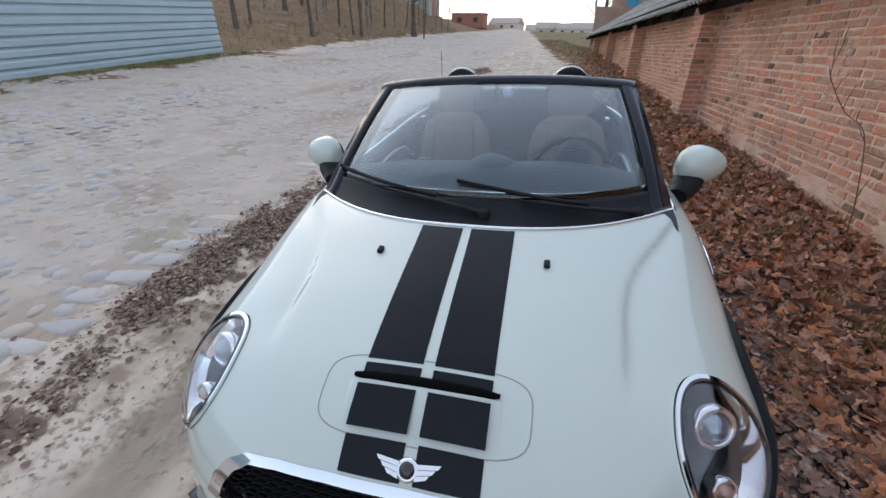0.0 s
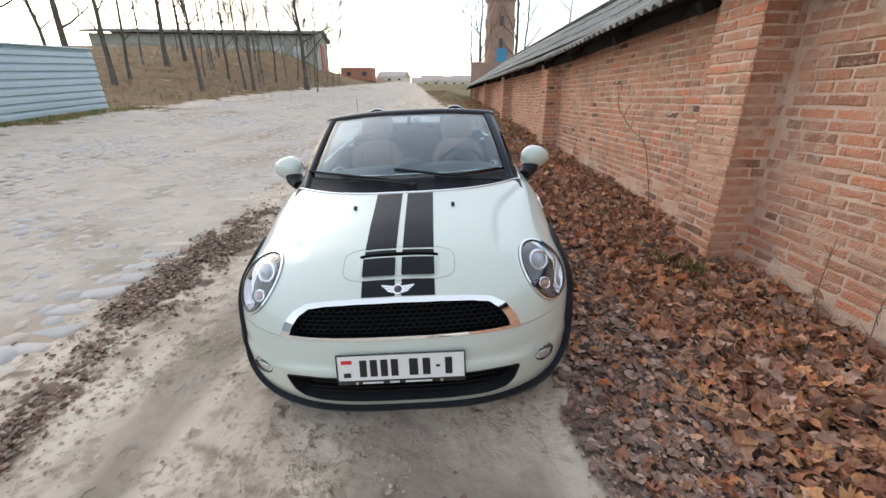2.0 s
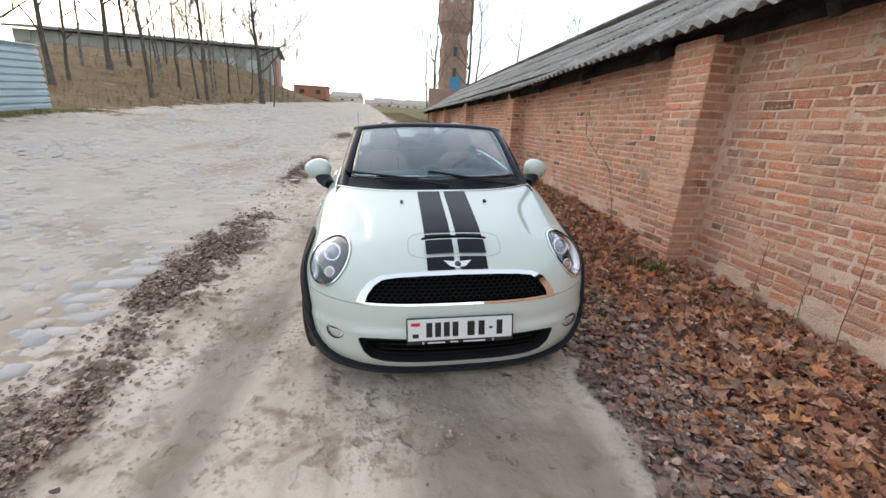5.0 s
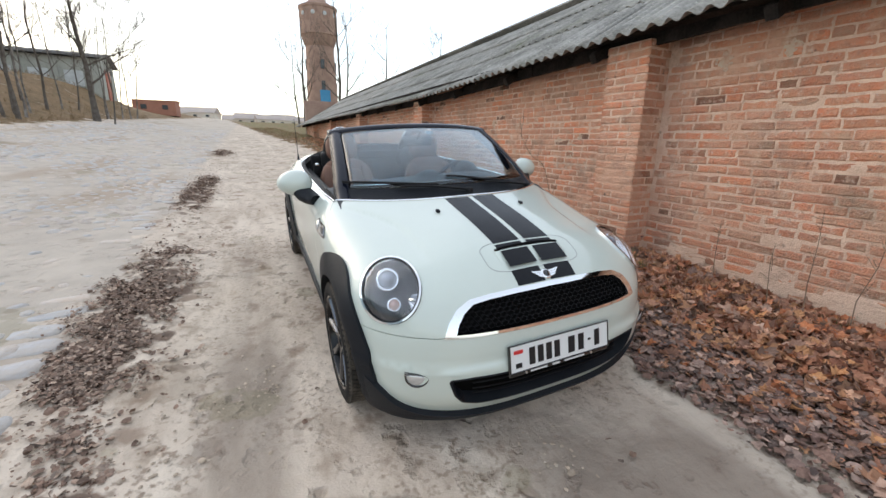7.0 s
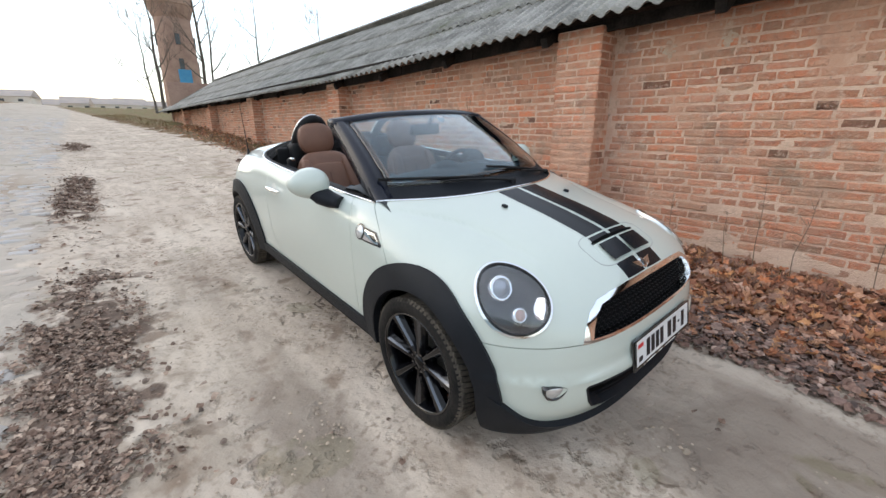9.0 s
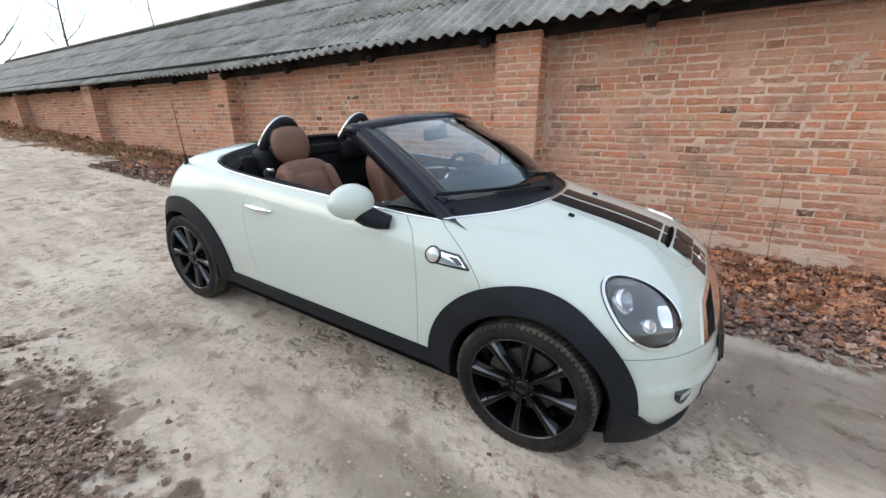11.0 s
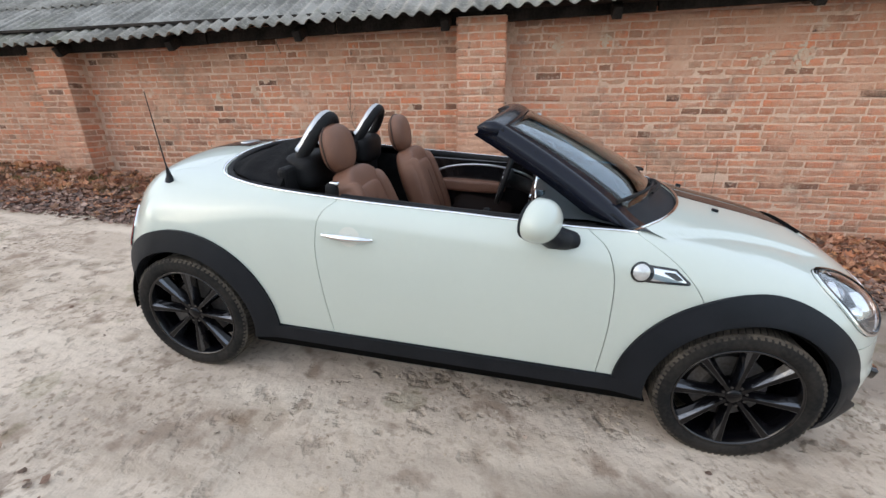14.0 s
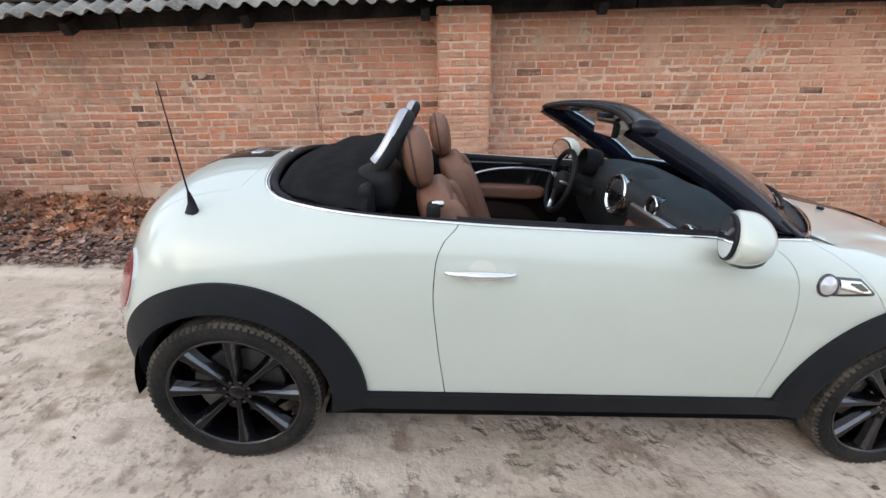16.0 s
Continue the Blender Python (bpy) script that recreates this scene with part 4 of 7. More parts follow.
for s in (-1, 1):
    c, n, u, v = LAMPS[s]
    M = Matrix(((*u.tolist(), 0), (*v.tolist(), 0), (*n.tolist(), 0), (0, 0, 0, 1))).transposed()
    M.translation = c.tolist()
    head = empty("headlight", None, "")
    head.parent = car
    inner, outer_l = lamp(s), lamp(s, .0095)
    patch("chrome_ring", [outer_l, inv(inner)], MAT_CHROME, head, .009, .05, "chrome headlight ring")
    patch("seal", [lamp(s, .0015), inv(lamp(s, -.003))], MAT_GLOSSBLACK, head, .0105, .01)
    patch("lens", [grow(inner, .002)], MAT_LAMPGLASS, head, .004, .003, "clear headlight lens",
          (lambda f: lambda V: .012 * np.clip(-f(V) / .12, 0, 1) ** .6)(inner), True).visible_shadow = False
    q = np.linspace(0, 2 * math.pi, 49)[:-1]
    edge = lamp_height(s, LAMP_A * np.cos(q), LAMP_B * np.sin(q))
    V, F = [], []
    for f, dip in ((1, .006), (.93, .035), (.80, .062), (.55, .080), (.25, .088), (.001, .09)):
        V += [tuple(M @ Vector((LAMP_A * f * math.cos(w), LAMP_B * f * math.sin(w), h * f - dip))) for w, h in zip(q, edge)]
    F = [(i * 48 + k, i * 48 + (k + 1) % 48, i * 48 + 48 + (k + 1) % 48, i * 48 + 48 + k) for i in range(5) for k in range(48)]
    part("bowl", V, F, MAT_BOWL, head, "dark lamp housing", True)
    for nm, mat, (px, py), dip, r in (("projector", MAT_GLASSBALL, (s * .010, .040), .046, .036), ("indicator", MAT_AMBER_CLEAR, (-s * .012, -.066), .042, .021)):
        pz = float(lamp_height(s, np.array([px]), np.array([py]))[0]) - dip
        V, F = lathe([(.0001, r * .8), (r * .35, r * .74), (r * .7, r * .5), (r * .93, r * .15), (r, 0)], 24, "z")
        part(nm, [tuple(M @ Vector((x + px, y + py, z + pz))) for x, y, z in V], F, mat, head, "", True)
        V, F = lathe([(r * 1.0, .002), (r * 1.12, .010), (r * 1.38, .004), (r * 1.42, -.01), (r * 1.1, -.04)], 28, "z")
        part(nm + "_ring", [tuple(M @ Vector((x + px, y + py, z + pz))) for x, y, z in V], F, MAT_CHROME, head, "", True)
    # bright crescent on the housing's inner lower side
    w = np.linspace(-.95, -.05, 16)
    V = []
    for f, dip in ((.95, .020), (.86, .034), (.74, .048)):
        for k, a in enumerate(w):
            f2 = 1 - (1 - f) * math.sin(math.pi * (k + .5) / 16)
            x, y = -s * LAMP_A * f2 * math.cos(a), LAMP_B * f2 * math.sin(a)
            V.append(tuple(M @ Vector((x, y, float(np.interp(math.atan2(y, x) % (2 * math.pi), q, edge)) * f2 - dip + .004))))
    part("reflector", V, [(i * 16 + k, i * 16 + k + 1, i * 16 + 17 + k, i * 16 + 16 + k) for i in range(2) for k in range(15)], MAT_CHROME, head, "", True)
    # fog lamp
    fc = to_skin(np.array([[s * .606, -.55, .402]]))[0]
    fn = skin_normal(fc[None])[0][0] + (0, -.55, 0)
    rot = Vector(fn.tolist()).to_track_quat("Z", "Y").to_matrix().to_4x4()
    rot.translation = fc.tolist()
    fog = empty("fog_lamp", None)
    fog.parent = car
    rot = rot @ Matrix.Rotation(s * .16, 4, "Z")

    def moon(sc, z):
        low = [(.046 * sc * math.cos(a), .014 + .050 * sc * math.sin(a), z) for a in np.linspace(math.pi, 2 * math.pi, 17)]
        return low + [(.046 * sc * f, .014 + .007 * sc * (1 - f * f), z) for f in (.6, .2, -.2, -.6)]
    rings = [moon(1.10, -.045), moon(1.10, .005), moon(1.04, .009), moon(.95, .006), moon(.92, -.03)]
    nm_ = len(rings[0])
    F = [(i * nm_ + k, i * nm_ + (k + 1) % nm_, (i + 1) * nm_ + (k + 1) % nm_, (i + 1) * nm_ + k) for i in range(4) for k in range(nm_)]
    part("bezel", *moved((sum(rings, []), F), rot), MAT_GLOSSBLACK, fog, "", True)
    rings = [moon(.95, .001), moon(.6, .007), moon(.2, .010)]
    F = [(i * nm_ + k, i * nm_ + (k + 1) % nm_, (i + 1) * nm_ + (k + 1) % nm_, (i + 1) * nm_ + k) for i in range(2) for k in range(nm_)] + [tuple(range(2 * nm_, 3 * nm_))]
    part("lens", *moved((sum(rings, []), F), rot), MAT_LAMPFACE, fog, "", True)

# number plate and its holder
plate = empty("number_plate", None, "")
plate.parent = car
PL = pose(0, -.692, .457, -11, 0, 0)
part("holder", *moved(box(.532, .012, .136, (0, .012, -.011), .006, 2), PL), MAT_GLOSSBLACK, plate, "black plate holder")
part("plate", *moved(box(.520, .003, .112, (0, .003, 0), .001), PL), MAT_PLATE, plate, "white number plate")
part("frame", *moved(merge(box(.532, .008, .006, (0, .002, .058), .002), box(.532, .008, .006, (0, .002, -.058), .002), box(.006, .008, .11, (-.263, .002, 0), .002), box(.006, .008, .11, (.263, .002, 0), .002)), PL), MAT_GLOSSBLACK, plate)
bars = [(-.155, .034), (-.112, .034), (-.069, .034), (-.026, .034), (.052, .042), (.105, .036), (.152, .020), (.196, .034)]
for x, w in bars:
    tall = .010 if w == .020 else .074
    part("character_bar", *moved(box(w * .86, .002, tall, (x, .0005, -.002), .0005), PL), MAT_INK, plate)
part("flag_bar", *moved(box(.044, .002, .016, (-.222, .0005, .028), .0004), PL), MAT_FLAGRED, plate)
part("country_bar", *moved(box(.030, .002, .020, (-.222, .0005, -.030), .0004), PL), MAT_INK, plate)
for x, w in ((-.12, .085), (-.03, .04), (.07, .11)):
    part("dealer_bar", *moved(box(w, .002, .007, (x, .005, -.0695), .0004), PL), MAT_PLATE, plate)
for x in (-.185, .165):
    V, F = lathe([(.0001, -.003), (.006, -.002), (.006, .004)], 12, "y")
    part("screw", *moved((V, F), PL @ Matrix.Translation((x, .005, -.0695))), MAT_SILVER, plate)

# bonnet stripes, scoop, nozzles, badge
scoop_line = polygon([(-.20, -.36), (.20, -.36), (.225, -.40), (.20, -.47), (.13, -.497), (-.13, -.497), (-.20, -.47), (-.225, -.40)], .022)
scoop_box = lambda V: scoop_line(V[:, 0], V[:, 1])
on_top = lambda V: .70 - V[:, 2]
front_end = lambda V: grille_out(V) * -1 + .004
rows = [(-.352, .2), (-.385, -.362), (-.492, -.412), (-.62, -.505)]
for y0, y1 in rows:
    for s in (-1, 1):
        fan = (lambda s: [lambda V: .014 - s * V[:, 0], lambda V: s * V[:, 0] - .153])(s)
        patch("bonnet_stripe", fan + [on_top, (lambda y0: lambda V: y0 - V[:, 1])(y0), (lambda y1: lambda V: V[:, 1] - np.minimum(y1, cowl_line(V[:, 0]) - .012))(y1), front_end], MAT_STRIPE, car, .0016 if y0 != -.492 else .0136, .003)
loop = [(math.cos(q), math.sin(q)) for q in np.linspace(0, 2 * math.pi, 65)[:-1]]
loop = np.array([(.243 * np.sign(c) * abs(c) ** .45, -.432 + (.088 if q > 0 else .085) * np.sign(q) * abs(q) ** .5, .8) for c, q in loop])
loop[:, 2] = curve(loop[:, 1], (-.56, -.4, -.2), (.75, .825, .88))
loop = to_skin(loop, 8)
part("scoop_outline", *tube(loop, .0016, 5, True), MAT_GREYLINE, car, "fine gap line round the scoop", True)
xs = np.linspace(-.172, .172, 25)
P = to_skin(np.stack([xs, xs * 0 - .400, xs * 0 + .83], -1))
# solid black bar laid where the scoop's opening would be in shade
part("scoop_slot", *tube(P + (0, 0, .004), .0125 * np.sqrt(np.clip(1 - (xs / .178) ** 2, .02, 1)) + .002, 10, flat=.9), MAT_HOLLOW_SHADE, car, "dark bonnet scoop slot", True)
patch("scoop_lip", [lambda V: V[:, 1] + .402, lambda V: -.490 - V[:, 1], lambda V: np.abs(V[:, 0]) - .178, on_top], MAT_PAINT, car, 0, .01, "", lambda V: .012 * np.clip((V[:, 1] + .50) / .09, 0, 1) ** 1.2 * np.sqrt(np.clip(1 - (V[:, 0] / .1785) ** 2, 0, 1)))
for s in (-1, 1):
    q = to_skin(np.array([[s * .258, .025, .92]]))[0]
    part("washer_nozzle", *moved(box(.018, .028, .014, (0, 0, .006), .004, 2), Matrix.Translation(q.tolist()) @ Matrix.Rotation(.18, 4, "X")), MAT_BLACKPLASTIC, car, "", True)
bc = to_skin(np.array([[0, -.556, .75]]))[0]
bn = skin_normal(bc[None])[0][0]
BM = Vector(bn.tolist()).to_track_quat("Z", "Y").to_matrix().to_4x4()
BM.translation = (bc + bn * .003).tolist()
badge = empty("bonnet_badge", None)
badge.parent = car
V, F = lathe([(.0001, .006), (.018, .006), (.024, .004), (.025, -.004)], 28, "z")
part("disc", *moved((V, F), BM), MAT_CHROME, badge, "", True)
V, F = lathe([(.0001, .0078), (.016, .0072), (.017, .005)], 24, "z")
part("centre", *moved((V, F), BM), MAT_GLOSSBLACK, badge, "", True)
for s in (-1, 1):
    for k in range(3):
        out = [(s * .018, .014 - k * .011), (s * (.070 - k * .011), .020 - k * .011), (s * (.064 - k * .011), .011 - k * .011), (s * .018, .004 - k * .011)]
        V = [(x, y * (1 if BM.to_3x3().col[1][2] > 0 else -1), h) for h in (.006, -.003) for x, y in out]
        F = [(0, 1, 2, 3), (7, 6, 5, 4)] + [(i, (i + 1) % 4, 4 + (i + 1) % 4, 4 + i)[::-1] for i in range(4)]
        part("wing_bar", *moved((V, F), BM), MAT_CHROME, badge)

# ---- belt strip, cowl, windscreen ----
bz = to_skin(np.concatenate([belt_path, np.full((len(belt_path), 1), .95)], 1), 1)
bz = np.array([(x, y, float(curve(y, (.47, .75, 1.2, 1.7, 2.05, 2.2, 2.324, 2.39, 2.455), (.917, .922, .931, .944, .958, .965, .977, .99, 1.012)))) for x, y in belt_path])
bz = to_skin(bz, 6)
half_n = len(belt_half)
for a, b in ((0, half_n), (half_n - 1, len(bz))):
    part("belt_strip", *tube(bz[a:b] + (0, 0, .002), .0068, 8, flat=.8), MAT_CHROME, car, "chrome belt strip", True)
inner_path = bz + np.stack([-np.sign(bz[:, 0]) * np.minimum(.024, np.abs(bz[:, 0])), -.02 * (bz[:, 1] > 2.3), 0 * bz[:, 0] - .004], -1)
part("belt_seal", *tube(inner_path, .017, 8, flat=.7), MAT_SOFTBLACK, car, "", True)
cx = np.linspace(-.70, .70, 41)
cowl = to_skin(np.stack([cx, cowl_line(cx), .95 + 0 * cx], -1), 8)
part("cowl_strip", *tube(cowl + (0, 0, .002), .006, 8), MAT_CHROME, car, "chrome strip along the bonnet's rear edge", True)


def screen(s, t):
    """The windscreen's sheet: s across from -1 to 1, t from the cowl up to the header."""
    s, t = np.broadcast_arrays(np.asarray(s, float), np.asarray(t, float))
    x0 = .70 * s
    lowz = .955 - .075 * (x0 ** 2) - .004
    low = np.stack([x0, cowl_line(x0) + .004, lowz], -1)
    x1 = .598 * s
    high = np.stack([x1, .965 + .085 * s ** 2, 1.312 - .040 * np.abs(s) ** 2.4], -1)
    p = low + (high - low) * t[..., None]
    p[..., 2] += .035 * np.sin(math.pi * t) * (1 - .5 * s ** 2) - .030 * np.exp(-((t - .10) / .10) ** 2) * (1 - .8 * s ** 4)
    return p


def screen_sheet(s0, s1, t0, t1, thick, ns=40, nt=24, edge=None, lift=0.0):
    S, T = np.meshgrid(np.linspace(s0, s1, ns + 1), np.linspace(t0, t1, nt + 1), indexing="ij")
    if edge:
        S, T = edge(S, T)
    P = screen(S, T)
    du, dv = screen(S + .01, T) - screen(S - .01, T), screen(S, T + .01) - screen(S, T - .01)
    N = np.cross(du, dv)
    N /= np.linalg.norm(N, axis=-1, keepdims=True)
    P = P + N * lift
    Q = P - N * thick
    n = (ns + 1) * (nt + 1)
    i = np.arange(n).reshape(ns + 1, nt + 1)
    f = np.stack([i[:-1, :-1], i[1:, :-1], i[1:, 1:], i[:-1, 1:]], -1).reshape(-1, 4)
    rim = np.concatenate([i[:, 0], i[-1, 1:], i[::-1, -1][1:], i[0, ::-1][1:-1]])
    F = f.tolist() + (f[:, ::-1] + n).tolist() + [[int(rim[(k + 1) % len(rim)]), int(rim[k]), int(rim[k] + n), int(rim[(k + 1) % len(rim)] + n)] for k in range(len(rim))]
    return np.concatenate([P.reshape(-1, 3), Q.reshape(-1, 3)]), F


def glass_low(s):
    return .150 + .01 * np.abs(s) ** 2


part("cowl_panel", *screen_sheet(-1, 1, 0, 1, .012, 40, 8, lambda S, T: (S, T * (glass_low(S) + .005))), MAT_BLACKPLASTIC, car, "black plastic cowl under the wipers", True)
ws = part("windscreen", *screen_sheet(-.885, .885, 0, 1, .005, 40, 20, lambda S, T: (S, glass_low(S) + (.955 - glass_low(S)) * T)), MAT_GLASS, car, "clear windscreen glass", True)
ws.visible_shadow = False
for s in (-1, 1):
    ts = np.linspace(.0, 1.0, 21)
    a, b = screen(np.full(21, s * .875), ts), screen(np.full(21, s * 1.0), ts)
    w = np.stack([s * -.012 + 0 * ts, .045 + .055 * ts, -.055 + .012 * ts], -1) * np.clip(ts[:, None] * 4, .15, 1)
    V, F = [], []
    for i in range(21):
        V += [tuple(a[i] + (0, 0, .002)), tuple(b[i] + (0, 0, .002)), tuple(b[i] + w[i]), tuple(a[i] + w[i] * (1, .8, 1))]
    for i in range(20):
        for j in range(4):
            q = (i * 4 + j, i * 4 + (j + 1) % 4, i * 4 + 4 + (j + 1) % 4, i * 4 + 4 + j)
            F.append(q if s < 0 else q[::-1])
    bm = bmesh.new()
    vs = [bm.verts.new(v) for v in V]
    for f in F:
        bm.faces.new([vs[i] for i in f])
    bm.normal_update()
    bm.verts.index_update()
    sel = [e for e in bm.edges if (e.verts[0].index - e.verts[1].index) % 4 == 0]
    bmesh.ops.bevel(bm, geom=sel, offset=.009, segments=2, affect="EDGES")
    V, F = [tuple(v.co) for v in bm.verts], [[v.index for v in f.verts] for f in bm.faces]
    bm.free()
    part("screen_pillar", V, F, MAT_NAVY, car, "dark gloss windscreen pillar", True)
ss = np.linspace(-1, 1, 41)
hp = screen(ss, np.full(41, .975))
V, F = [], []
for p in hp:
    for dy, dz in ((-.012, -.012), (.0, .006), (.035, .018), (.07, .016), (.096, .0), (.09, -.024), (.045, -.034), (.01, -.03)):
        V.append((p[0], p[1] + dy, p[2] + dz))
for i in range(40):
    for j in range(8):
        F.append((i * 8 + j, i * 8 + (j + 1) % 8, i * 8 + 8 + (j + 1) % 8, i * 8 + 8 + j)[::-1])
F += [tuple(range(8)), tuple(range(320, 328))[::-1]]
part("screen_header", V, F, MAT_NAVY, car, "dark windscreen header with roof seal", True)
part("roof_seal", *tube([(x, y + .092, z - .008) for x, y, z in hp[1:-1]], .012, 8), MAT_SOFTBLACK, car, "", True)
for s in (-.35, .35):
    q = screen(np.array([s]), np.array([.975]))[0]
    part("roof_latch", *box(.07, .05, .02, (q[0], q[1] + .11, q[2] - .03), .006, 2), MAT_BLACKPLASTIC, car)
q = screen(np.array([0]), np.array([.90]))[0]
mirror = empty("interior_mirror", None)
mirror.parent = car
part("stalk", *tube([(0, q[1], q[2] - .01), (0, q[1] + .03, q[2] - .05), (0, q[1] + .06, q[2] - .07)], .012, 8), MAT_SOFTBLACK, mirror, "", True)
part("housing", *box(.23, .035, .07, (0, q[1] + .075, q[2] - .085), .016, 3), MAT_SOFTBLACK, mirror, "", True)
part("glass", *box(.21, .002, .054, (0, q[1] + .094, q[2] - .085), .0), MAT_CHROME, mirror)
V, F = lathe([(.0001, .012), (.02, .01), (.028, 0)], 20, "z")
part("sensor_dome", *moved((V, F), Matrix.Translation((.055, q[1] - .02, q[2] - .02)) @ Matrix.Rotation(.9, 4, "X")), MAT_SILVER, car, "", True)

# wipers, parked along the foot of the glass
for s0, t0, s1, t1 in ((.06, .085, -.93, .175), (.80, .05, -.10, .175)):
    w = empty("wiper", None)
    w.parent = car
    base = screen(np.array([s0]), np.array([t0]))[0]
    f = np.linspace(0, 1, 9)
    P = screen(s0 + (s1 - s0) * f * .62, t0 + (t1 - t0) * f * .66) + np.stack([0 * f, -.004 + 0 * f, .012 + .016 * np.sin(f * 2.6)], -1)
    part("arm", *tube(P, np.linspace(.012, .007, 9), 8, flat=.7), MAT_SOFTBLACK, w, "", True)
    g = np.linspace(.26, 1, 11)
    Q = screen(s0 + (s1 - s0) * g, t0 + .03 + (t1 - t0) * g ** .8) + (0, -.004, .012)
    part("blade", *tube(Q, .0075, 6), MAT_SOFTBLACK, w, "", True)
    V, F = lathe([(.022, -.012), (.022, .016), (.016, .022), (.0001, .024)], 14, "z")
    part("pivot", *moved((V, F), Matrix.Translation(base.tolist())), MAT_SOFTBLACK, w, "", True)

# ---- door mirrors, handles, side lamps ----
for s in (-1, 1):
    dm = empty("door_mirror", None)
    dm.parent = car
    bm = bmesh.new()
    bmesh.ops.create_uvsphere(bm, u_segments=28, v_segments=18, radius=1)
    V = []
    for v in bm.verts:
        x, y, z = v.co
        if 0 < y < .999:
            x, z = (q * math.sqrt((1 - y ** 8) / (1 - y * y)) for q in (x, z))
        V.append((s * .866 + x * .108 * (1 - .1 * y), .850 + (y * .076 if y < 0 else y * .044), .992 + z * .080 * (1 - .12 * x * s)))
    F = [[q.index for q in f.verts] for f in bm.faces]
    bm.free()
    dm.matrix_basis = Matrix.Translation((s * .862, .86, .975)) @ Matrix.Rotation(-s * radians(-24), 4, "Z") @ Matrix.Translation((-s * .862, -.86, -.99))
    part("shell", V, F, MAT_PAINT, dm, "cream mirror shell", True)
    ringp = [(s * .866 + .086 * math.cos(a), .890, .992 + .064 * math.sin(a)) for a in np.linspace(0, 2 * math.pi, 29)[:-1]]
    part("rim", *tube(ringp, .007, 8, True), MAT_BLACKPLASTIC, dm, "", True)
    V, F = lathe([(.0001, .8985), (.084, .8965)], 28, "y")
    part("glass", [(s * .866 + x, y, .992 + z * .75) for x, y, z in V], F, MAT_CHROME, dm)
    part("foot", *tube([(s * .715, .76, .900), (s * .755, .79, .908), (s * .80, .82, .925), (s * .835, .845, .95)], (.040, .052, .060, .056), 14, flat=.80), MAT_BLACKPLASTIC, dm, "black mirror foot", True)
    # handle
    ys = np.linspace(1.512, 1.736, 15)
    P = to_skin(np.stack([s * .81 + 0 * ys, ys, .808 + 0 * ys], -1))
    N = skin_normal(P)[0]
    P = P + N * (.006 + .022 * np.clip(np.sin(np.linspace(0, math.pi, 15)), 0, 1)[:, None] ** .5)
    dh = empty("door_handle", None)
    dh.parent = car
    part("grip", *tube(P, .005 + .013 * np.sin(np.linspace(.05, math.pi - .05, 15)) ** .6, 10, flat=.8), MAT_CHROME, dh, "chrome door handle", True)
    g = (lambda s: [lambda V: np.hypot((V[:, 1] - 1.618) / 1.1, V[:, 2] - .808) - .042, lambda V: .5 - s * V[:, 0]])(s)
    patch("recess", g, MAT_RECESS, dh, .0008, .001)
    # side scuttle
    sc = empty("side_scuttle", None)
    sc.parent = car
    side = (lambda s: lambda V: .5 - s * V[:, 0])(s)
    body = polygon([(.452, .822), (.335, .812), (.283, .770), (.40, .768), (.46, .770)], .006)
    patch("frame", [lambda V: np.minimum(body(V[:, 1], V[:, 2]), np.hypot(V[:, 1] - .455, V[:, 2] - .797) - .038), side], MAT_GLOSSBLACK, sc, .003, .006)
    patch("chrome_panel", [lambda V: body(V[:, 1], V[:, 2]) + .009, lambda V: .044 - np.hypot(V[:, 1] - .455, V[:, 2] - .797), side], MAT_CHROME, sc, .006, .006)
    patch("side_lamp", [lambda V: np.hypot(V[:, 1] - .455, V[:, 2] - .797) - .030, side], MAT_LAMPFACE, sc, .006, .006, "", lambda V: .008 * np.clip(1 - (np.hypot(V[:, 1] - .455, V[:, 2] - .797) / .03) ** 2, 0, 1))
    slot = polygon([(.372, .802), (.338, .800), (.312, .782), (.33, .782)], .003)
    patch("badge_slot", [lambda V: slot(V[:, 1], V[:, 2]), side], MAT_GLOSSBLACK, sc, .0075, .002)
    # tail lamp
    tl = to_skin(np.array([[s * .70, 2.93, .70]]))[0]
    tn = skin_normal(tl[None])[0][0]
    tg = lambda V, tl=tl: np.sqrt(((V[:, 2] - tl[2]) / 1.25) ** 2 + ((V - tl)[:, :2] ** 2).sum(1)) - .085
    tail = empty("tail_lamp", None)
    tail.parent = car
    patch("chrome_ring", [grow(tg, .014), inv(tg)], MAT_CHROME, tail, .006, .02)
    patch("lens", [tg], MAT_REDLENS, tail, .008, .01)
# aerial on the right rear quarter
a0 = to_skin(np.array([[-.66, 2.585, .93]]))[0]
aerial = empty("aerial", None)
aerial.parent = car
part("foot", *tube([a0 + (0, .0, -.006), a0 + (0, -.004, .03), a0 + (0, 0, .07)], (.026, .014, .005), 10, flat=.6), MAT_BLACKPLASTIC, aerial, "", True)
part("whip", *tube([a0 + (0, 0, .06), a0 + (0, .012, .2), a0 + (0, .028, .40)], (.0034, .0025, .0017), 6), MAT_BLACKPLASTIC, aerial, "", True)
for s in (-1, 1):
    fan = (lambda s: [lambda V: .014 - s * V[:, 0], lambda V: s * V[:, 0] - .15])(s)
    for y0, y1 in ((2.50, 2.72), (2.74, 2.86)):
        patch("boot_stripe", fan + [on_top, (lambda y0: lambda V: y0 - V[:, 1])(y0), (lambda y1: lambda V: V[:, 1] - y1)(y1)], MAT_STRIPE, car, .0016, .003)
q = to_skin(np.array([[0, 2.60, 1.03]]))[0]
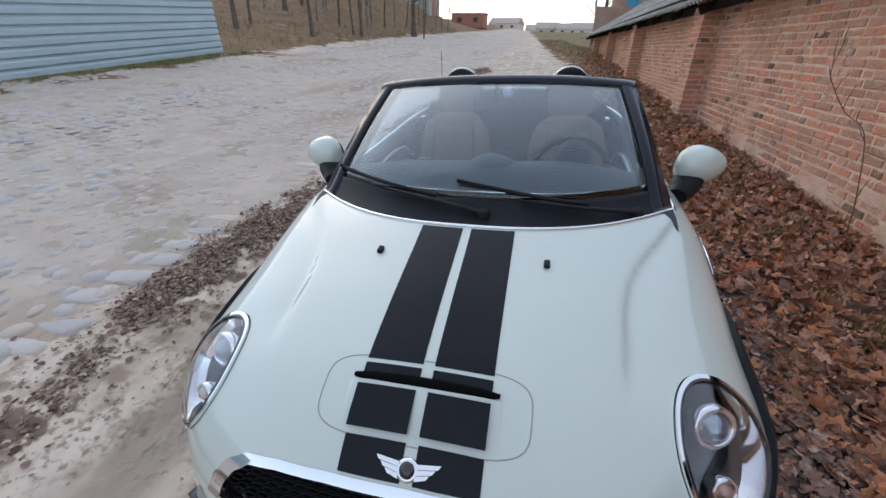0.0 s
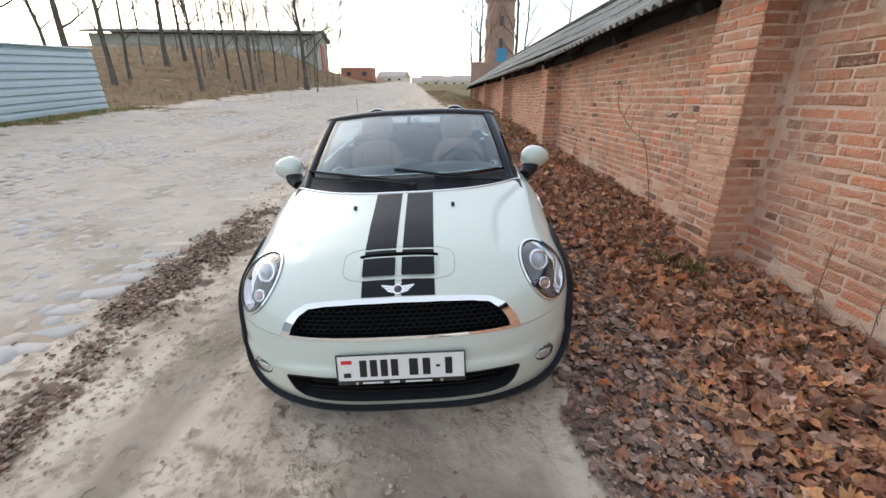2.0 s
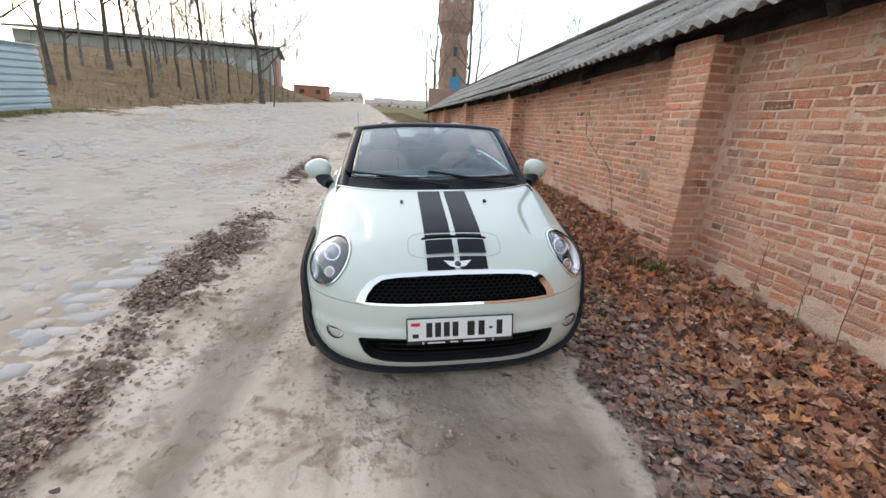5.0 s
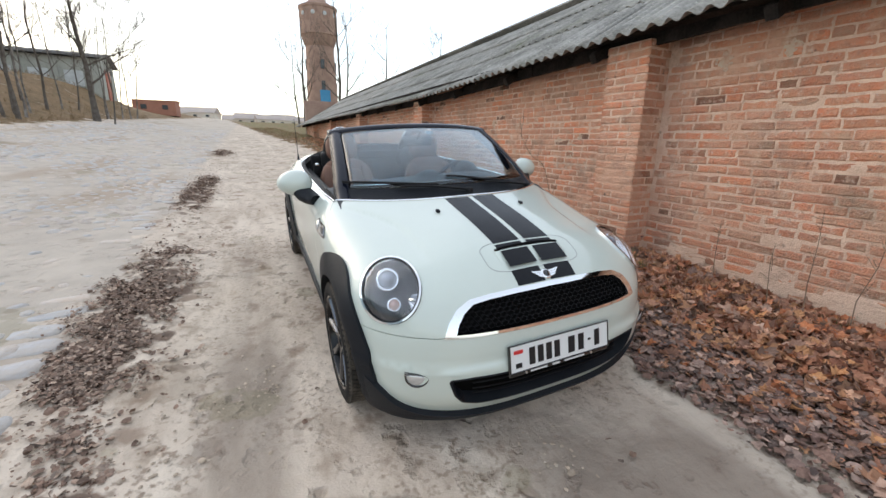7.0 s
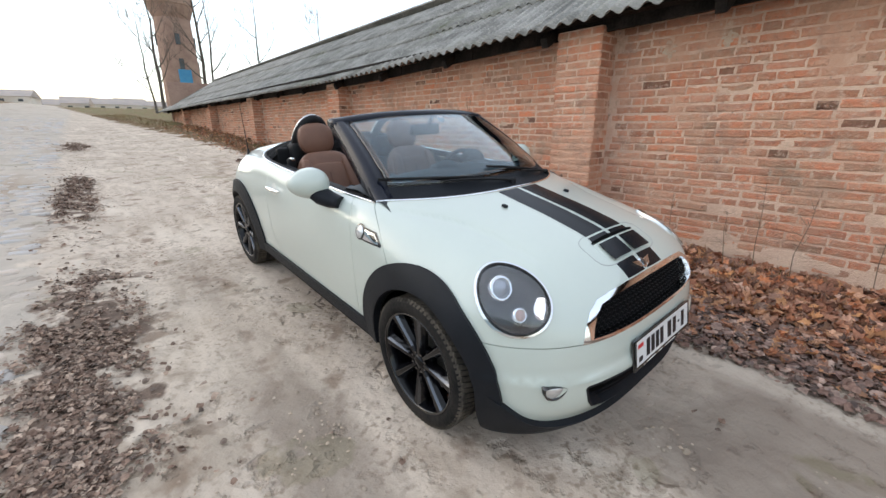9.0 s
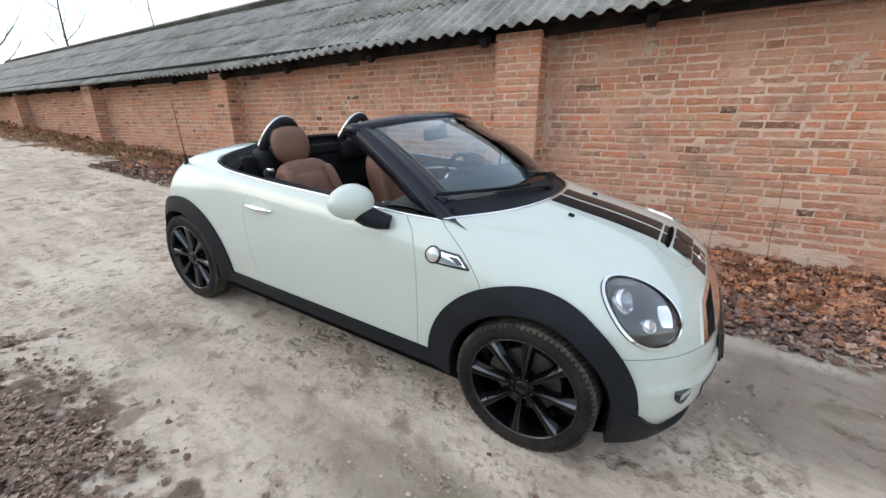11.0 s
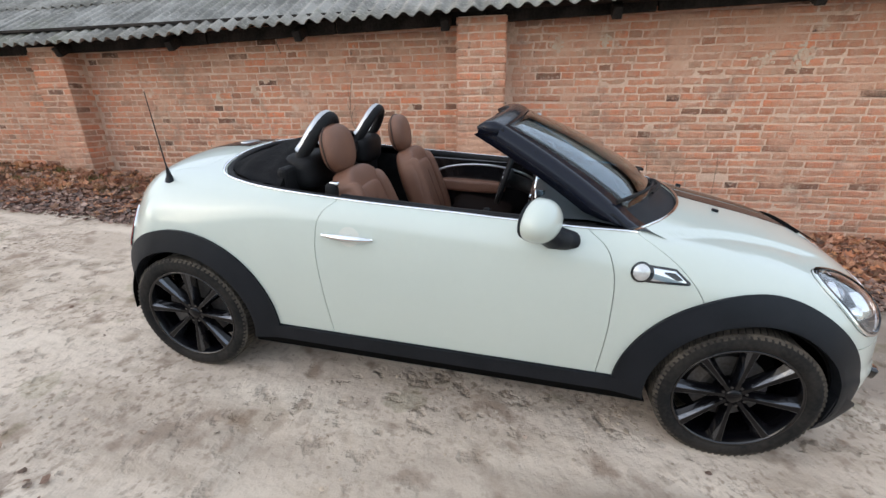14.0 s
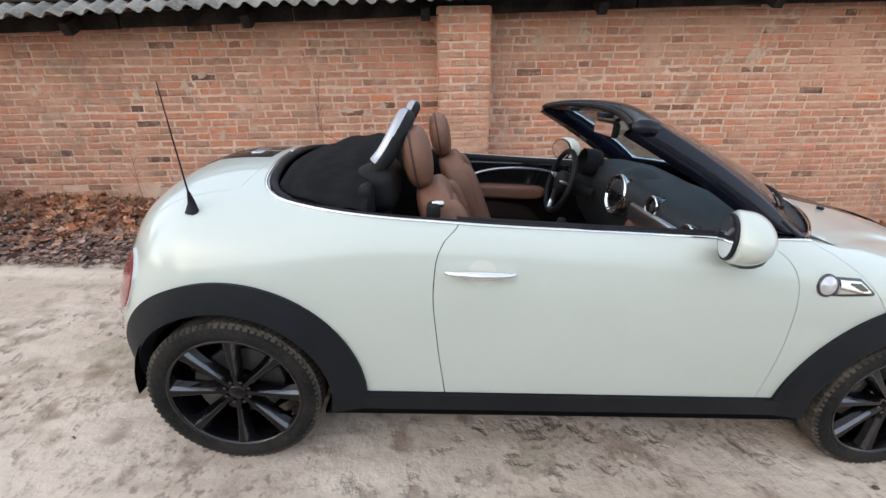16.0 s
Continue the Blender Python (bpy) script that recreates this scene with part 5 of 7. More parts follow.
part("third_brake_lamp", *box(.13, .05, .012, tuple(q), .005, 2), MAT_SILVER, car, "", True)

# ---- the car: inside ----
V, F = [], []
tub = [(.69, .90), (.69, .55), (.60, .34), (0, .30)]
ysx = np.linspace(.42, 2.3, 14)
for y in ysx:
    for x, z in tub:
        V.append((x, y, z))
    for x, z in tub[-2::-1]:
        V.append((-x, y, z))
m = 7
for i in range(len(ysx) - 1):
    for j in range(m - 1):
        F.append((i * m + j, i * m + j + 1, (i + 1) * m + j + 1, (i + 1) * m + j))
F += [tuple(range(m)), tuple(range((len(ysx) - 1) * m, len(ysx) * m))[::-1]]
part("cabin_tub", V, F, MAT_CLOTH, car, "black carpeted cabin")
# dashboard: a rolled form across the cabin
dx = np.linspace(-.69, .69, 31)
prof = [(.40, .92), (.52, .965), (.66, .992), (.78, .985), (.845, .955), (.855, .90), (.82, .82), (.80, .70), (.70, .55)]
V, F = [], []
for x in dx:
    for y, z in prof:
        bulge = .018 * math.exp(-((x - .36) / .2) ** 2) * (z > .9)
        V.append((x, y - .10 * (x / .69) ** 2 * (y < .6), z - .045 * (x / .69) ** 2 + bulge))
k = len(prof)
for i in range(len(dx) - 1):
    for j in range(k - 1):
        F.append((i * k + j, i * k + j + 1, (i + 1) * k + j + 1, (i + 1) * k + j))
dash = part("dashboard", V, F, MAT_DASH, car, "dull grey dashboard top", True)
V, F = lathe([(.0001, .0), (.082, .0), (.088, .012), (.098, .014), (.104, .004), (.104, -.05)], 36, "y")
SP = pose(0, .850, .885, 8, 0, 0)
part("speedometer_ring", *moved((V, F), SP), MAT_CHROME, dash, "round chrome-ringed central dial", True)
V, F = lathe([(.0001, .004), (.081, .003)], 36, "y")
part("speedometer_face", *moved((V, F), SP), MAT_GLOSSBLACK, dash)
for k in range(24):
    a = math.pi * 2 * k / 24
    part("dial_mark", *moved(box(.003, .002, .010, (0, .006, .07), 0), SP @ Matrix.Rotation(a, 4, "Y")), MAT_SILVER, dash)
for x, z in ((-.35, .925), (-.62, .89), (.62, .89)):
    V, F = lathe([(.026, .012), (.038, .014), (.042, .004), (.042, -.03), (.026, -.02), (.0001, -.02)], 24, "y")
    part("air_vent", *moved((V, F), pose(x, .845, z)), MAT_GLOSSBLACK, dash, "", True)
    V, F = lathe([(.040, .012), (.043, .016), (.046, .008)], 24, "y")
    part("vent_ring", *moved((V, F), pose(x, .848, z)), MAT_CHROME, dash, "", True)
V, F = box(.38, .03, .085, (-.37, .852, .855), .015, 3)
part("trim_panel", V, F, MAT_SILVER, dash, "silver dashboard trim", True)
part("glovebox_panel", *box(.42, .05, .12, (-.36, .835, .75), .03, 3), MAT_LEATHER, dash, "brown lower dashboard panel", True)
# binnacle and hump that mirror in the screen
V, F = lathe([(.075, .06), (.08, 0), (.07, -.04), (.0001, -.05)], 28, "y")
part("binnacle", *moved((V, F), pose(.36, .86, .975, 8)), MAT_SOFTBLACK, dash, "", True)
V, F = lathe([(.0001, .034), (.04, .030), (.075, .014), (.105, -.006), (.11, -.02)], 28, "z")
part("dash_speaker", *moved((V, F), pose(0, .735, .990, 4)), MAT_DASH, dash, "pale dome on the dashboard", True)
# steering wheel
st = empty("steering_wheel", None)
st.parent = car
SW = pose(.36, 1.03, .862, 14, 0, 0)
part("rim", *moved(tube([(.178 * math.cos(a), 0, .178 * math.sin(a)) for a in np.linspace(0, 2 * math.pi, 41)[:-1]], .0155, 10, True), SW), MAT_SOFTBLACK, st, "black leather rim", True)
V, F = lathe([(.0001, .02), (.05, .016), (.066, .0), (.06, -.04)], 24, "y")
part("hub", *moved((V, F), SW), MAT_SOFTBLACK, st, "", True)
for a in (.1, math.pi - .1, -math.pi / 2):
    part("spoke", *moved(tube([(.05 * math.cos(a), 0, .05 * math.sin(a)), (.168 * math.cos(a), 0, .168 * math.sin(a))], (.022, .014), 8, flat=.4), SW), MAT_SILVER, st, "", True)
part("column", *tube([(.36, 1.03, .862), (.36, .84, .80)], .045, 12), MAT_SOFTBLACK, st, "", True)
part("centre_console", *box(.20, .95, .24, (0, 1.22, .48), .04, 3), MAT_SOFTBLACK, car, "", True)
part("gear_lever", *merge(tube([(0, 1.08, .58), (0, 1.10, .70)], .01, 8), moved(lathe([(.0001, .03), (.02, .025), (.027, 0), (.018, -.025), (.0001, -.03)], 16, "z"), pose(0, 1.105, .72))), MAT_SOFTBLACK, car, "", True)
part("handbrake", *tube([(0, 1.42, .58), (0, 1.24, .68)], (.017, .014), 10), MAT_SOFTBLACK, car, "", True)


def soft_box(sx, sy, sz, power=.55, n=10):
    """A cushion: a cube blown up towards an ellipsoid."""
    bm = bmesh.new()
    bmesh.ops.create_cube(bm, size=2)
    bmesh.ops.subdivide_edges(bm, edges=bm.edges[:], cuts=n, use_grid_fill=True)
    V = []
    for v in bm.verts:
        p = np.array(v.co)
        r = np.linalg.norm(p)
        q = p / r
        m_ = np.max(np.abs(p))
        e = 1 / (np.sum(np.abs(q) ** (2 / power))) ** (power / 2)
        V.append(tuple(q * e * (sx, sy, sz)))
    F = [[q.index for q in f.verts] for f in bm.faces]
    bm.free()
    return V, F


def seat(cx, cy):
    e = empty("seat", None)
    e.parent = car
    e.location = (cx, cy, 0)
    lean = pose(0, 0, .50, -22, 0, 0)
    V, F = soft_box(.235, .075, .27, .45)
    V = [(x * (1 - .28 * max(0, z / .27) ** 2), y - .03 * (abs(x) / .235) ** 3, z) for x, y, z in V]
    part("backrest", *moved((V, F), lean @ Matrix.Translation((0, 0, .27))), MAT_LEATHER, e, "brown leather backrest", True)
    V, F = soft_box(.15, .03, .19, .4)
    part("backrest_panel", *moved((V, F), lean @ Matrix.Translation((0, -.062, .25))), MAT_LEATHER, e, "", True)
    for k in range(5):
        xk = -.10 + .05 * k
        part("flute_seam", *moved(tube([(xk, -.0925 + .012 * abs(k - 2) / 2, z) for z in np.linspace(.10, .36 - .028 * abs(k - 2) ** 1.6, 7)], .0028, 5), lean), MAT_FLUTE, e, "", True)
    arch = [(.128 * math.cos(a), -.083, .27 + .125 * max(0, math.sin(a)) ** .8) for a in np.linspace(0, math.pi, 21)]
    part("arch_seam", *moved(tube([(.135, -.070, .08)] + arch + [(-.135, -.070, .08)], .0042, 6), lean), MAT_FLUTE, e, "", True)
    for s in (-1, 1):
        V, F = soft_box(.045, .07, .24, .5)
        part("side_bolster", *moved((V, F), lean @ Matrix.Translation((s * .185, -.045, .24)) @ Matrix.Rotation(-s * .12, 4, "Y")), MAT_LEATHER, e, "", True)
    pipe = [(.205 * math.sin(a) * (1 if math.cos(a) < 0 else .95), -.02, .275 + .245 * math.cos(a)) for a in np.linspace(0, 2 * math.pi, 41)[:-1]]
    part("piping", *moved(tube(pipe, .005, 6, True), lean @ Matrix.Translation((0, .02, 0))), MAT_SEAM, e, "", True)
    V, F = soft_box(.138, .058, .118, .80)
    hp = lean @ Matrix.Translation((0, .005, .645)) @ Matrix.Rotation(radians(10), 4, "X")
    hr = part("headrest", *moved((V, F), hp), MAT_LEATHER, e, "brown leather headrest", True)
    pp = [(.1385 * math.copysign(abs(math.sin(a)) ** .8, math.sin(a)), .012, .1185 * math.copysign(abs(math.cos(a)) ** .8, math.cos(a))) for a in np.linspace(0, 2 * math.pi, 33)[:-1]]
    part("piping", *moved(tube(pp, .0045, 6, True), hp), MAT_SEAM, hr, "", True)
    for s in (-1, 1):
        part("headrest_post", *moved(tube([(s * .05, 0, .48), (s * .05, .002, .58)], .007, 8), lean), MAT_CHROME, e, "", True)
    V, F = soft_box(.24, .25, .08, .4)
    part("cushion", *moved((V, F), pose(0, -.28, .43, 6)), MAT_LEATHER, e, "brown leather seat cushion", True)
    part("base", *box(.38, .42, .14, (0, -.26, .34), .02, 2), MAT_CLOTH, e)


seat(-.365, 1.60)
seat(.365, 1.50)
for s in (-1, 1):
    hoop = empty("roll_hoop", None)
    hoop.parent = car
    a = np.linspace(0, math.pi, 17)
    path = [(s * .355 + .118 * math.cos(q), 1.985 - .095 * math.sin(q) ** .8, 1.075 + .165 * math.sin(q)) for q in a]
    path = [(path[0][0] + .004, 2.02, .97)] + path + [(path[-1][0] - .004, 2.02, .97)]
    part("bar", *tube(path, .031, 12), MAT_SOFTBLACK, hoop, "black roll hoop", True)
    part("chrome_face", *tube([(x, y + .012, z + .010) for x, y, z in path[1:-1]], .0265, 10), MAT_SILVER, hoop, "silver outer face", True)
    V, F = soft_box(.17, .085, .09, .5)
    part("base", *moved((V, F), pose(s * .36, 2.0, .985)), MAT_SOFTBLACK, hoop, "", True)
    # belt feeder, door card
    part("belt_feeder", *merge(box(.06, .05, .10, (s * .60, 1.78, .93), .018, 3)), MAT_SOFTBLACK, car, "", True)
    part("belt_buckle", *box(.03, .045, .022, (s * .60, 1.765, .975), .006, 2), MAT_CHROME, car, "", True)
    dc = empty("door_card", None)
    dc.parent = car
    part("panel", *box(.03, 1.05, .42, (s * .665, 1.18, .70), .01, 2), MAT_GLOSSBLACK, dc, "black door panel")
    ring_p = [(s * .645, 1.2 + .40 * math.cos(q), .74 + .135 * math.sin(q)) for q in np.linspace(.15, math.pi - .15, 17)]
    part("chrome_arc", *tube(ring_p, .008, 8), MAT_SILVER, dc, "", True)
    V, F = soft_box(.045, .25, .045, .5)
    part("armrest", *moved((V, F), pose(s * .635, 1.28, .72)), MAT_LEATHER, dc, "brown leather armrest", True)
    part("top_roll", *tube([(s * .672, .62, .905), (s * .676, 1.2, .915), (s * .676, 1.7, .928)], .026, 10), MAT_SOFTBLACK, dc, "", True)
part("bulkhead", *box(1.24, .05, .34, (0, 2.02, .86), .02, 2), MAT_SOFTBLACK, car)
part("wind_deflector_bar", *box(.46, .03, .07, (0, 1.99, 1.02), .012, 2), MAT_SOFTBLACK, car)
# folded soft top
sx, ty = np.meshgrid(np.linspace(-1, 1, 33), np.linspace(0, 1, 15), indexing="ij")
halfw = curve(ty, (0, .12, .3, .5, 1), (.10, .46, .575, .632, .665))
xx = sx * halfw
yy_ = 2.425 - .40 * ty - .02 * sx ** 2
zz = 1.004 - .05 * ty * sx ** 2 + .105 * np.sin(np.clip(ty, 0, 1) * math.pi * .55) * (1 - sx ** 4) + .006 * np.sin(ty * 16)
i = np.arange(33 * 15).reshape(33, 15)
f = np.stack([i[:-1, :-1], i[:-1, 1:], i[1:, 1:], i[1:, :-1]], -1).reshape(-1, 4)
top_v = np.stack([xx, yy_, zz], -1).reshape(-1, 3)
V = np.concatenate([top_v, top_v - (0, 0, .06)])
n = 33 * 15
rim = np.concatenate([i[:, 0], i[-1, 1:], i[::-1, -1][1:], i[0, ::-1][1:-1]])
F = f[:, ::-1].tolist() + (f + n).tolist() + [[int(rim[k]), int(rim[(k + 1) % len(rim)]), int(rim[(k + 1) % len(rim)] + n), int(rim[k] + n)] for k in range(len(rim))]
part("folded_soft_top", V, F, MAT_CLOTH, car, "folded black fabric roof", True)


# ---- far things ----
rng = random.Random(11)


def ground_z(x, y):
    return float(lie(x, y))


def corrugated(width, height, pitch=.16, amp=.036, bend=0.0):
    """A sheet of wide horizontal ribs, standing in the plane y = 0, with thickness."""
    n = int(height / pitch * 6)
    zs = np.linspace(0, height, n + 1)
    V, F = [], []
    for back in (0, 1):
        for x in (-width / 2, width / 2):
            for z in zs:
                ph = (z / pitch) % 1
                y = amp * (0 if ph < .62 else math.sin((ph - .62) / .38 * math.pi)) + back * .006
                V.append((x, y + bend * max(0, z - height + .12) ** 2 * 8, z))
    m = n + 1
    for back in (0, 1):
        o = back * 2 * m
        for i in range(n):
            q = (o + i, o + m + i, o + m + i + 1, o + i + 1)
            F.append(q if not back else q[::-1])
    F += [(0, m, 3 * m, 2 * m), (n, 2 * m + n, 3 * m + n, m + n)]
    for i in range(n):
        F += [(i, i + 1, 2 * m + i + 1, 2 * m + i), (m + i, 3 * m + i, 3 * m + i + 1, m + i + 1)]
    return V, F


fence = empty("metal_fence", None, "pale blue ribbed steel fence beside the grassy bank", "fence")
FENCE_N, FENCE_S = np.array((-9.99, 12.0)), np.array((-8.28, -6.0))
fence_u = (FENCE_S - FENCE_N) / np.linalg.norm(FENCE_S - FENCE_N)
fence_turn = math.degrees(math.atan2(-fence_u[1], -fence_u[0]))
fz0, fz1 = ground_z(*FENCE_N), ground_z(*FENCE_S)
fence_pitch = math.degrees(math.asin((fz0 - fz1) / 18.08))
for i in range(6):
    mid = FENCE_N + fence_u * (1.5 + 3.013 * i)
    fz = fz0 + (fz1 - fz0) * (1.5 + 3.013 * i) / 18.08
    ob = part("fence_sheet", *corrugated(3.02, 1.58, .172, .058, bend=.5), MAT_FENCE, fence)
    ob.matrix_basis = pose(mid[0], mid[1], fz + .03, 0, -fence_pitch, fence_turn)
    at_post = FENCE_N + fence_u * (3.013 * i + .06)
    ob = part("fence_post", *box(.06, .06, 1.6, (0, 0, .75), .006), MAT_STEELPOST, fence)
    ob.matrix_basis = pose(at_post[0] - .10, at_post[1], ground_z(*at_post))
    ob = part("fence_cap", *box(3.01, .12, .035, (0, .01, 1.59), .012, 2), MAT_FENCE, fence)
    ob.matrix_basis = pose(mid[0], mid[1], fz + .03, 0, -fence_pitch, fence_turn)


def bare_tree(x, y, height, radius, mat, seed, lean=(0, 0), twigs=1.0, low=.35):
    r = random.Random(seed)
    t = empty("bare_tree", pose(x, y, ground_z(x, y) - .1), "leafless slender tree with dark bark on the verge" if mat is MAT_BARK else "leafless pale-barked young tree", "tree", "bare trees")
    pts, rad = [], []
    bx = by = 0.0
    n = 9
    for i in range(n + 1):
        f = i / n
        pts.append((bx + lean[0] * height * f, by + lean[1] * height * f, height * f))
        rad.append(radius * (1 - .86 * f) * (1.35 if i == 0 else 1))
        bx += r.uniform(-.1, .1) * height / n
        by += r.uniform(-.1, .1) * height / n
    part("trunk", *tube(pts, rad, 8), mat, t, smooth=True)
    bits = []

    def branch(p, d, ln, ra, depth):
        q, path, rr = np.array(p, float), [tuple(p)], [ra]
        d = np.array(d, float)
        for k in range(4):
            d = d + np.array((r.uniform(-.22, .22), r.uniform(-.22, .22), r.uniform(-.02, .2)))
            d /= np.linalg.norm(d)
            q = q + d * ln / 4
            path.append(tuple(q))
            rr.append(max(ra * (1 - .2 * (k + 1)), .006))
            if depth and k:
                for _ in range(2 if depth > 1 else 3):
                    side = d + np.array((r.uniform(-.9, .9), r.uniform(-.9, .9), r.uniform(-.2, .6)))
                    branch(q, side / np.linalg.norm(side), ln * r.uniform(.35, .55), rr[-1] * .6, depth - 1)
        bits.append(tube(path, rr, 5 if depth else 3))
    count = int(9 * twigs)
    for k in range(count):
        f = low + (1 - low) * (k + r.random()) / count
        i = min(int(f * n), n - 1)
        a = r.uniform(0, 2 * math.pi)
        up = r.uniform(.5, 1.1)
        branch(pts[i], np.array((math.cos(a), math.sin(a), up)) / math.hypot(1, up), height * r.uniform(.2, .36) * (1.15 - .6 * f), rad[i] * .5, 2)
    part("crown", *merge(*bits), mat, t)
    return t


def at(az, d):
    a = radians(az)
    return -.05 - math.sin(a) * d, -1.2 + math.cos(a) * d


for k, (az, d, h, ra, pale, lean) in enumerate([(43.7, 30, 14, .17, 0, (.02, 0)), (40.2, 27, 12, .12, 0, (-.05, 0)), (38.8, 26, 13, .20, 0, (-.03, 0)), (36.0, 24, 12, .15, 0, (-.04, 0)), (34.6, 26, 11, .10, 0, (.01, 0)),
                                                 (33.2, 31, 12, .09, 1, (.02, 0)), (31.0, 31, 14, .19, 0, (-.04, 0)), (29.2, 34, 13, .15, 0, (-.05, 0)), (28.1, 24, 12, .13, 0, (-.04, 0)), (26.5, 33, 12, .08, 1, (.0, 0)),
                                                 (25.2, 30, 11, .09, 0, (.04, 0)), (23.5, 27, 11, .09, 0, (-.03, 0)), (22.6, 27, 12, .12, 0, (.01, 0)), (21.4, 31, 10, .07, 1, (.04, 0)), (20.0, 34, 12, .10, 0, (.03, 0)),
                                                 (18.8, 36, 11, .07, 1, (.04, 0)), (17.5, 38, 11, .07, 0, (.06, 0)), (16.5, 33, 13, .23, 0, (.01, 0)), (14.0, 40, 12, .06, 1, (.05, 0)), (13.2, 42, 12, .06, 1, (.06, 0)),
                                                 (47.5, 28, 13, .14, 0, (.0, 0)), (51, 30, 14, .16, 0, (.03, 0)), (12.6, 44, 12, .07, 1, (.05, 0))]):
    x, y = at(az, d)
    bare_tree(x, y, h * .72, ra * .72, MAT_BIRCH if pale else MAT_BARK, 30 + k, lean, .9 if ra < .1 else 1.3, .24)
saplings = random.Random(77)
for k in range(16):
    x, y = at(saplings.uniform(14, 30), saplings.uniform(28, 40))
    bare_tree(x, y, saplings.uniform(6, 9.5), saplings.uniform(.03, .055), MAT_BARK if k % 3 else MAT_BIRCH, 140 + k, (saplings.uniform(-.05, .05), 0), .5, .3)
for k, (x, y, h, ra) in enumerate([(6.0, 60, 15, .20), (11.6, 64, 19, .26), (14.5, 72, 17, .2), (4.9, 58, 11, .12), (22, 74, 17, .22), (27, 60, 14, .16), (12.5, 90, 12, .16)]):
    bare_tree(x, y, h, ra, MAT_BARK, 80 + k, (.01 * (-1) ** k, 0), 1.3, .22)


def long_building():
    b = empty("long_building", None, "long single-storey grey panel building with a flat-pitched roof on the bank", "building")
    a, e, back = np.array((-12.7, 46.5)), np.array((-34.0, 40.3)), np.array((-11.9, 53.5))
    u = (e - a) / np.linalg.norm(e - a)
    L, D = float(np.linalg.norm(e - a)), float(np.linalg.norm(back - a))
    M = Matrix(((u[0], (back - a)[0] / D, 0, a[0]), (u[1], (back - a)[1] / D, 0, a[1]), (0, 0, 1, 3.2), (0, 0, 0, 1)))
    b.matrix_world = M
    part("wall", *merge(box(L, .3, 4.6, (L / 2, .15, 2.3), .02), box(.3, D - .3, 4.6, (.15, D / 2 + .15, 2.3), .02), box(.3, D - .3, 4.6, (L - .15, D / 2 + .15, 2.3), .02), box(L - .6, .3, 4.6, (L / 2, D - .15, 2.3), .02)), MAT_RENDERED, b)
    V = [(-.4, -.6, 4.65), (L + .4, -.6, 4.65), (L + .4, D / 2, 5.35), (-.4, D / 2, 5.35), (-.4, D + .5, 4.65), (L + .4, D + .5, 4.65)]
    V += [(x, y, z + .18) for x, y, z in V]
    F = [(0, 3, 2, 1), (3, 4, 5, 2), (6, 7, 8, 9), (9, 8, 11, 10), (0, 1, 7, 6), (4, 10, 11, 5), (0, 6, 9, 3), (3, 9, 10, 4), (1, 2, 8, 7), (2, 5, 11, 8)]
    part("roof", V, F, MAT_ROOFEDGE, b)
    part("gable", [(.01, 0, 4.6), (.01, D, 4.6), (.01, D / 2, 5.3), (.25, 0, 4.6), (.25, D, 4.6), (.25, D / 2, 5.3)], [(0, 2, 1), (3, 4, 5), (0, 1, 4, 3), (1, 2, 5, 4), (2, 0, 3, 5)], MAT_RENDERED, b)
    for k in range(9):
        x = 1.8 + k * 2.25
        w = part("window", *box(1.25, .10, 1.25, (x, -.02, 2.9), .02), MAT_WHITEFRAME, b)
        part("sill", *box(1.4, .16, .07, (x, -.06, 2.22), .01), MAT_RENDERED, w)
        part("pillar", *box(.28, .12, 4.6, (x + 1.12, -.05, 2.3), .02), MAT_RENDERED, b)
    part("door", *box(.12, 2.0, 2.9, (-.03, 3.2, 2.55), .02), MAT_REDDOOR, b, "faded red double door")


long_building()


def brick_shed(x, y, w, d, h, name, label, mat, roof_mat, turn=0, roof_h=.25):
    b = empty(name, pose(x, y, ground_z(x, y) - .3, 0, 0, turn), label, "building")
    part("wall", *merge(box(w, .3, h, (0, -d / 2, h / 2), .01), box(w, .3, h, (0, d / 2, h / 2), .01), box(.3, d - .3, h, (-w / 2 + .15, 0, h / 2), .01), box(.3, d - .3, h, (w / 2 - .15, 0, h / 2), .01)), mat, b)
    V = [(-w / 2 - .2, -d / 2 - .3, h), (w / 2 + .2, -d / 2 - .3, h), (w / 2 + .2, d / 2 + .3, h), (-w / 2 - .2, d / 2 + .3, h), (-w / 2 - .2, 0, h + roof_h), (w / 2 + .2, 0, h + roof_h)]
    part("roof", V, [(0, 1, 5, 4), (2, 3, 4, 5), (0, 4, 3), (1, 2, 5), (3, 2, 1, 0)], roof_mat, b)
    for k in (-1, 1):
        part("window", *box(w * .14, .1, h * .3, (k * w * .25, -d / 2 - .14, h * .55), .01), MAT_DARKGLASS, b)


brick_shed(-12.9, 72, 5.0, 4, 2.0, "brick_shed", "small orange brick shed by the road's far bend", MAT_SHED, MAT_SHED, 0, .1)
for x, y, w, d, h, rh, seed in ((-10.5, 118, 7, 8, 2.8, 2.2, 1), (-1.5, 135, 8, 8, 3.0, 2.6, 2), (3.5, 128, 7, 7, 2.6, 2.2, 3), (9, 140, 9, 8, 3, 2.8, 4), (-16, 150, 9, 8, 3, 3, 5), (17, 150, 9, 8, 3, 2.5, 6), (-5.8, 160, 8, 8, 3, 2.6, 7)):
    brick_shed(x, y, w * .75, d, h * .55, "far_house", "distant village house with a pitched roof, haze put into its colours", MAT_HAZY_HOUSE, MAT_HAZY_ROOF, (seed * 37) % 30 - 15, rh * .65)


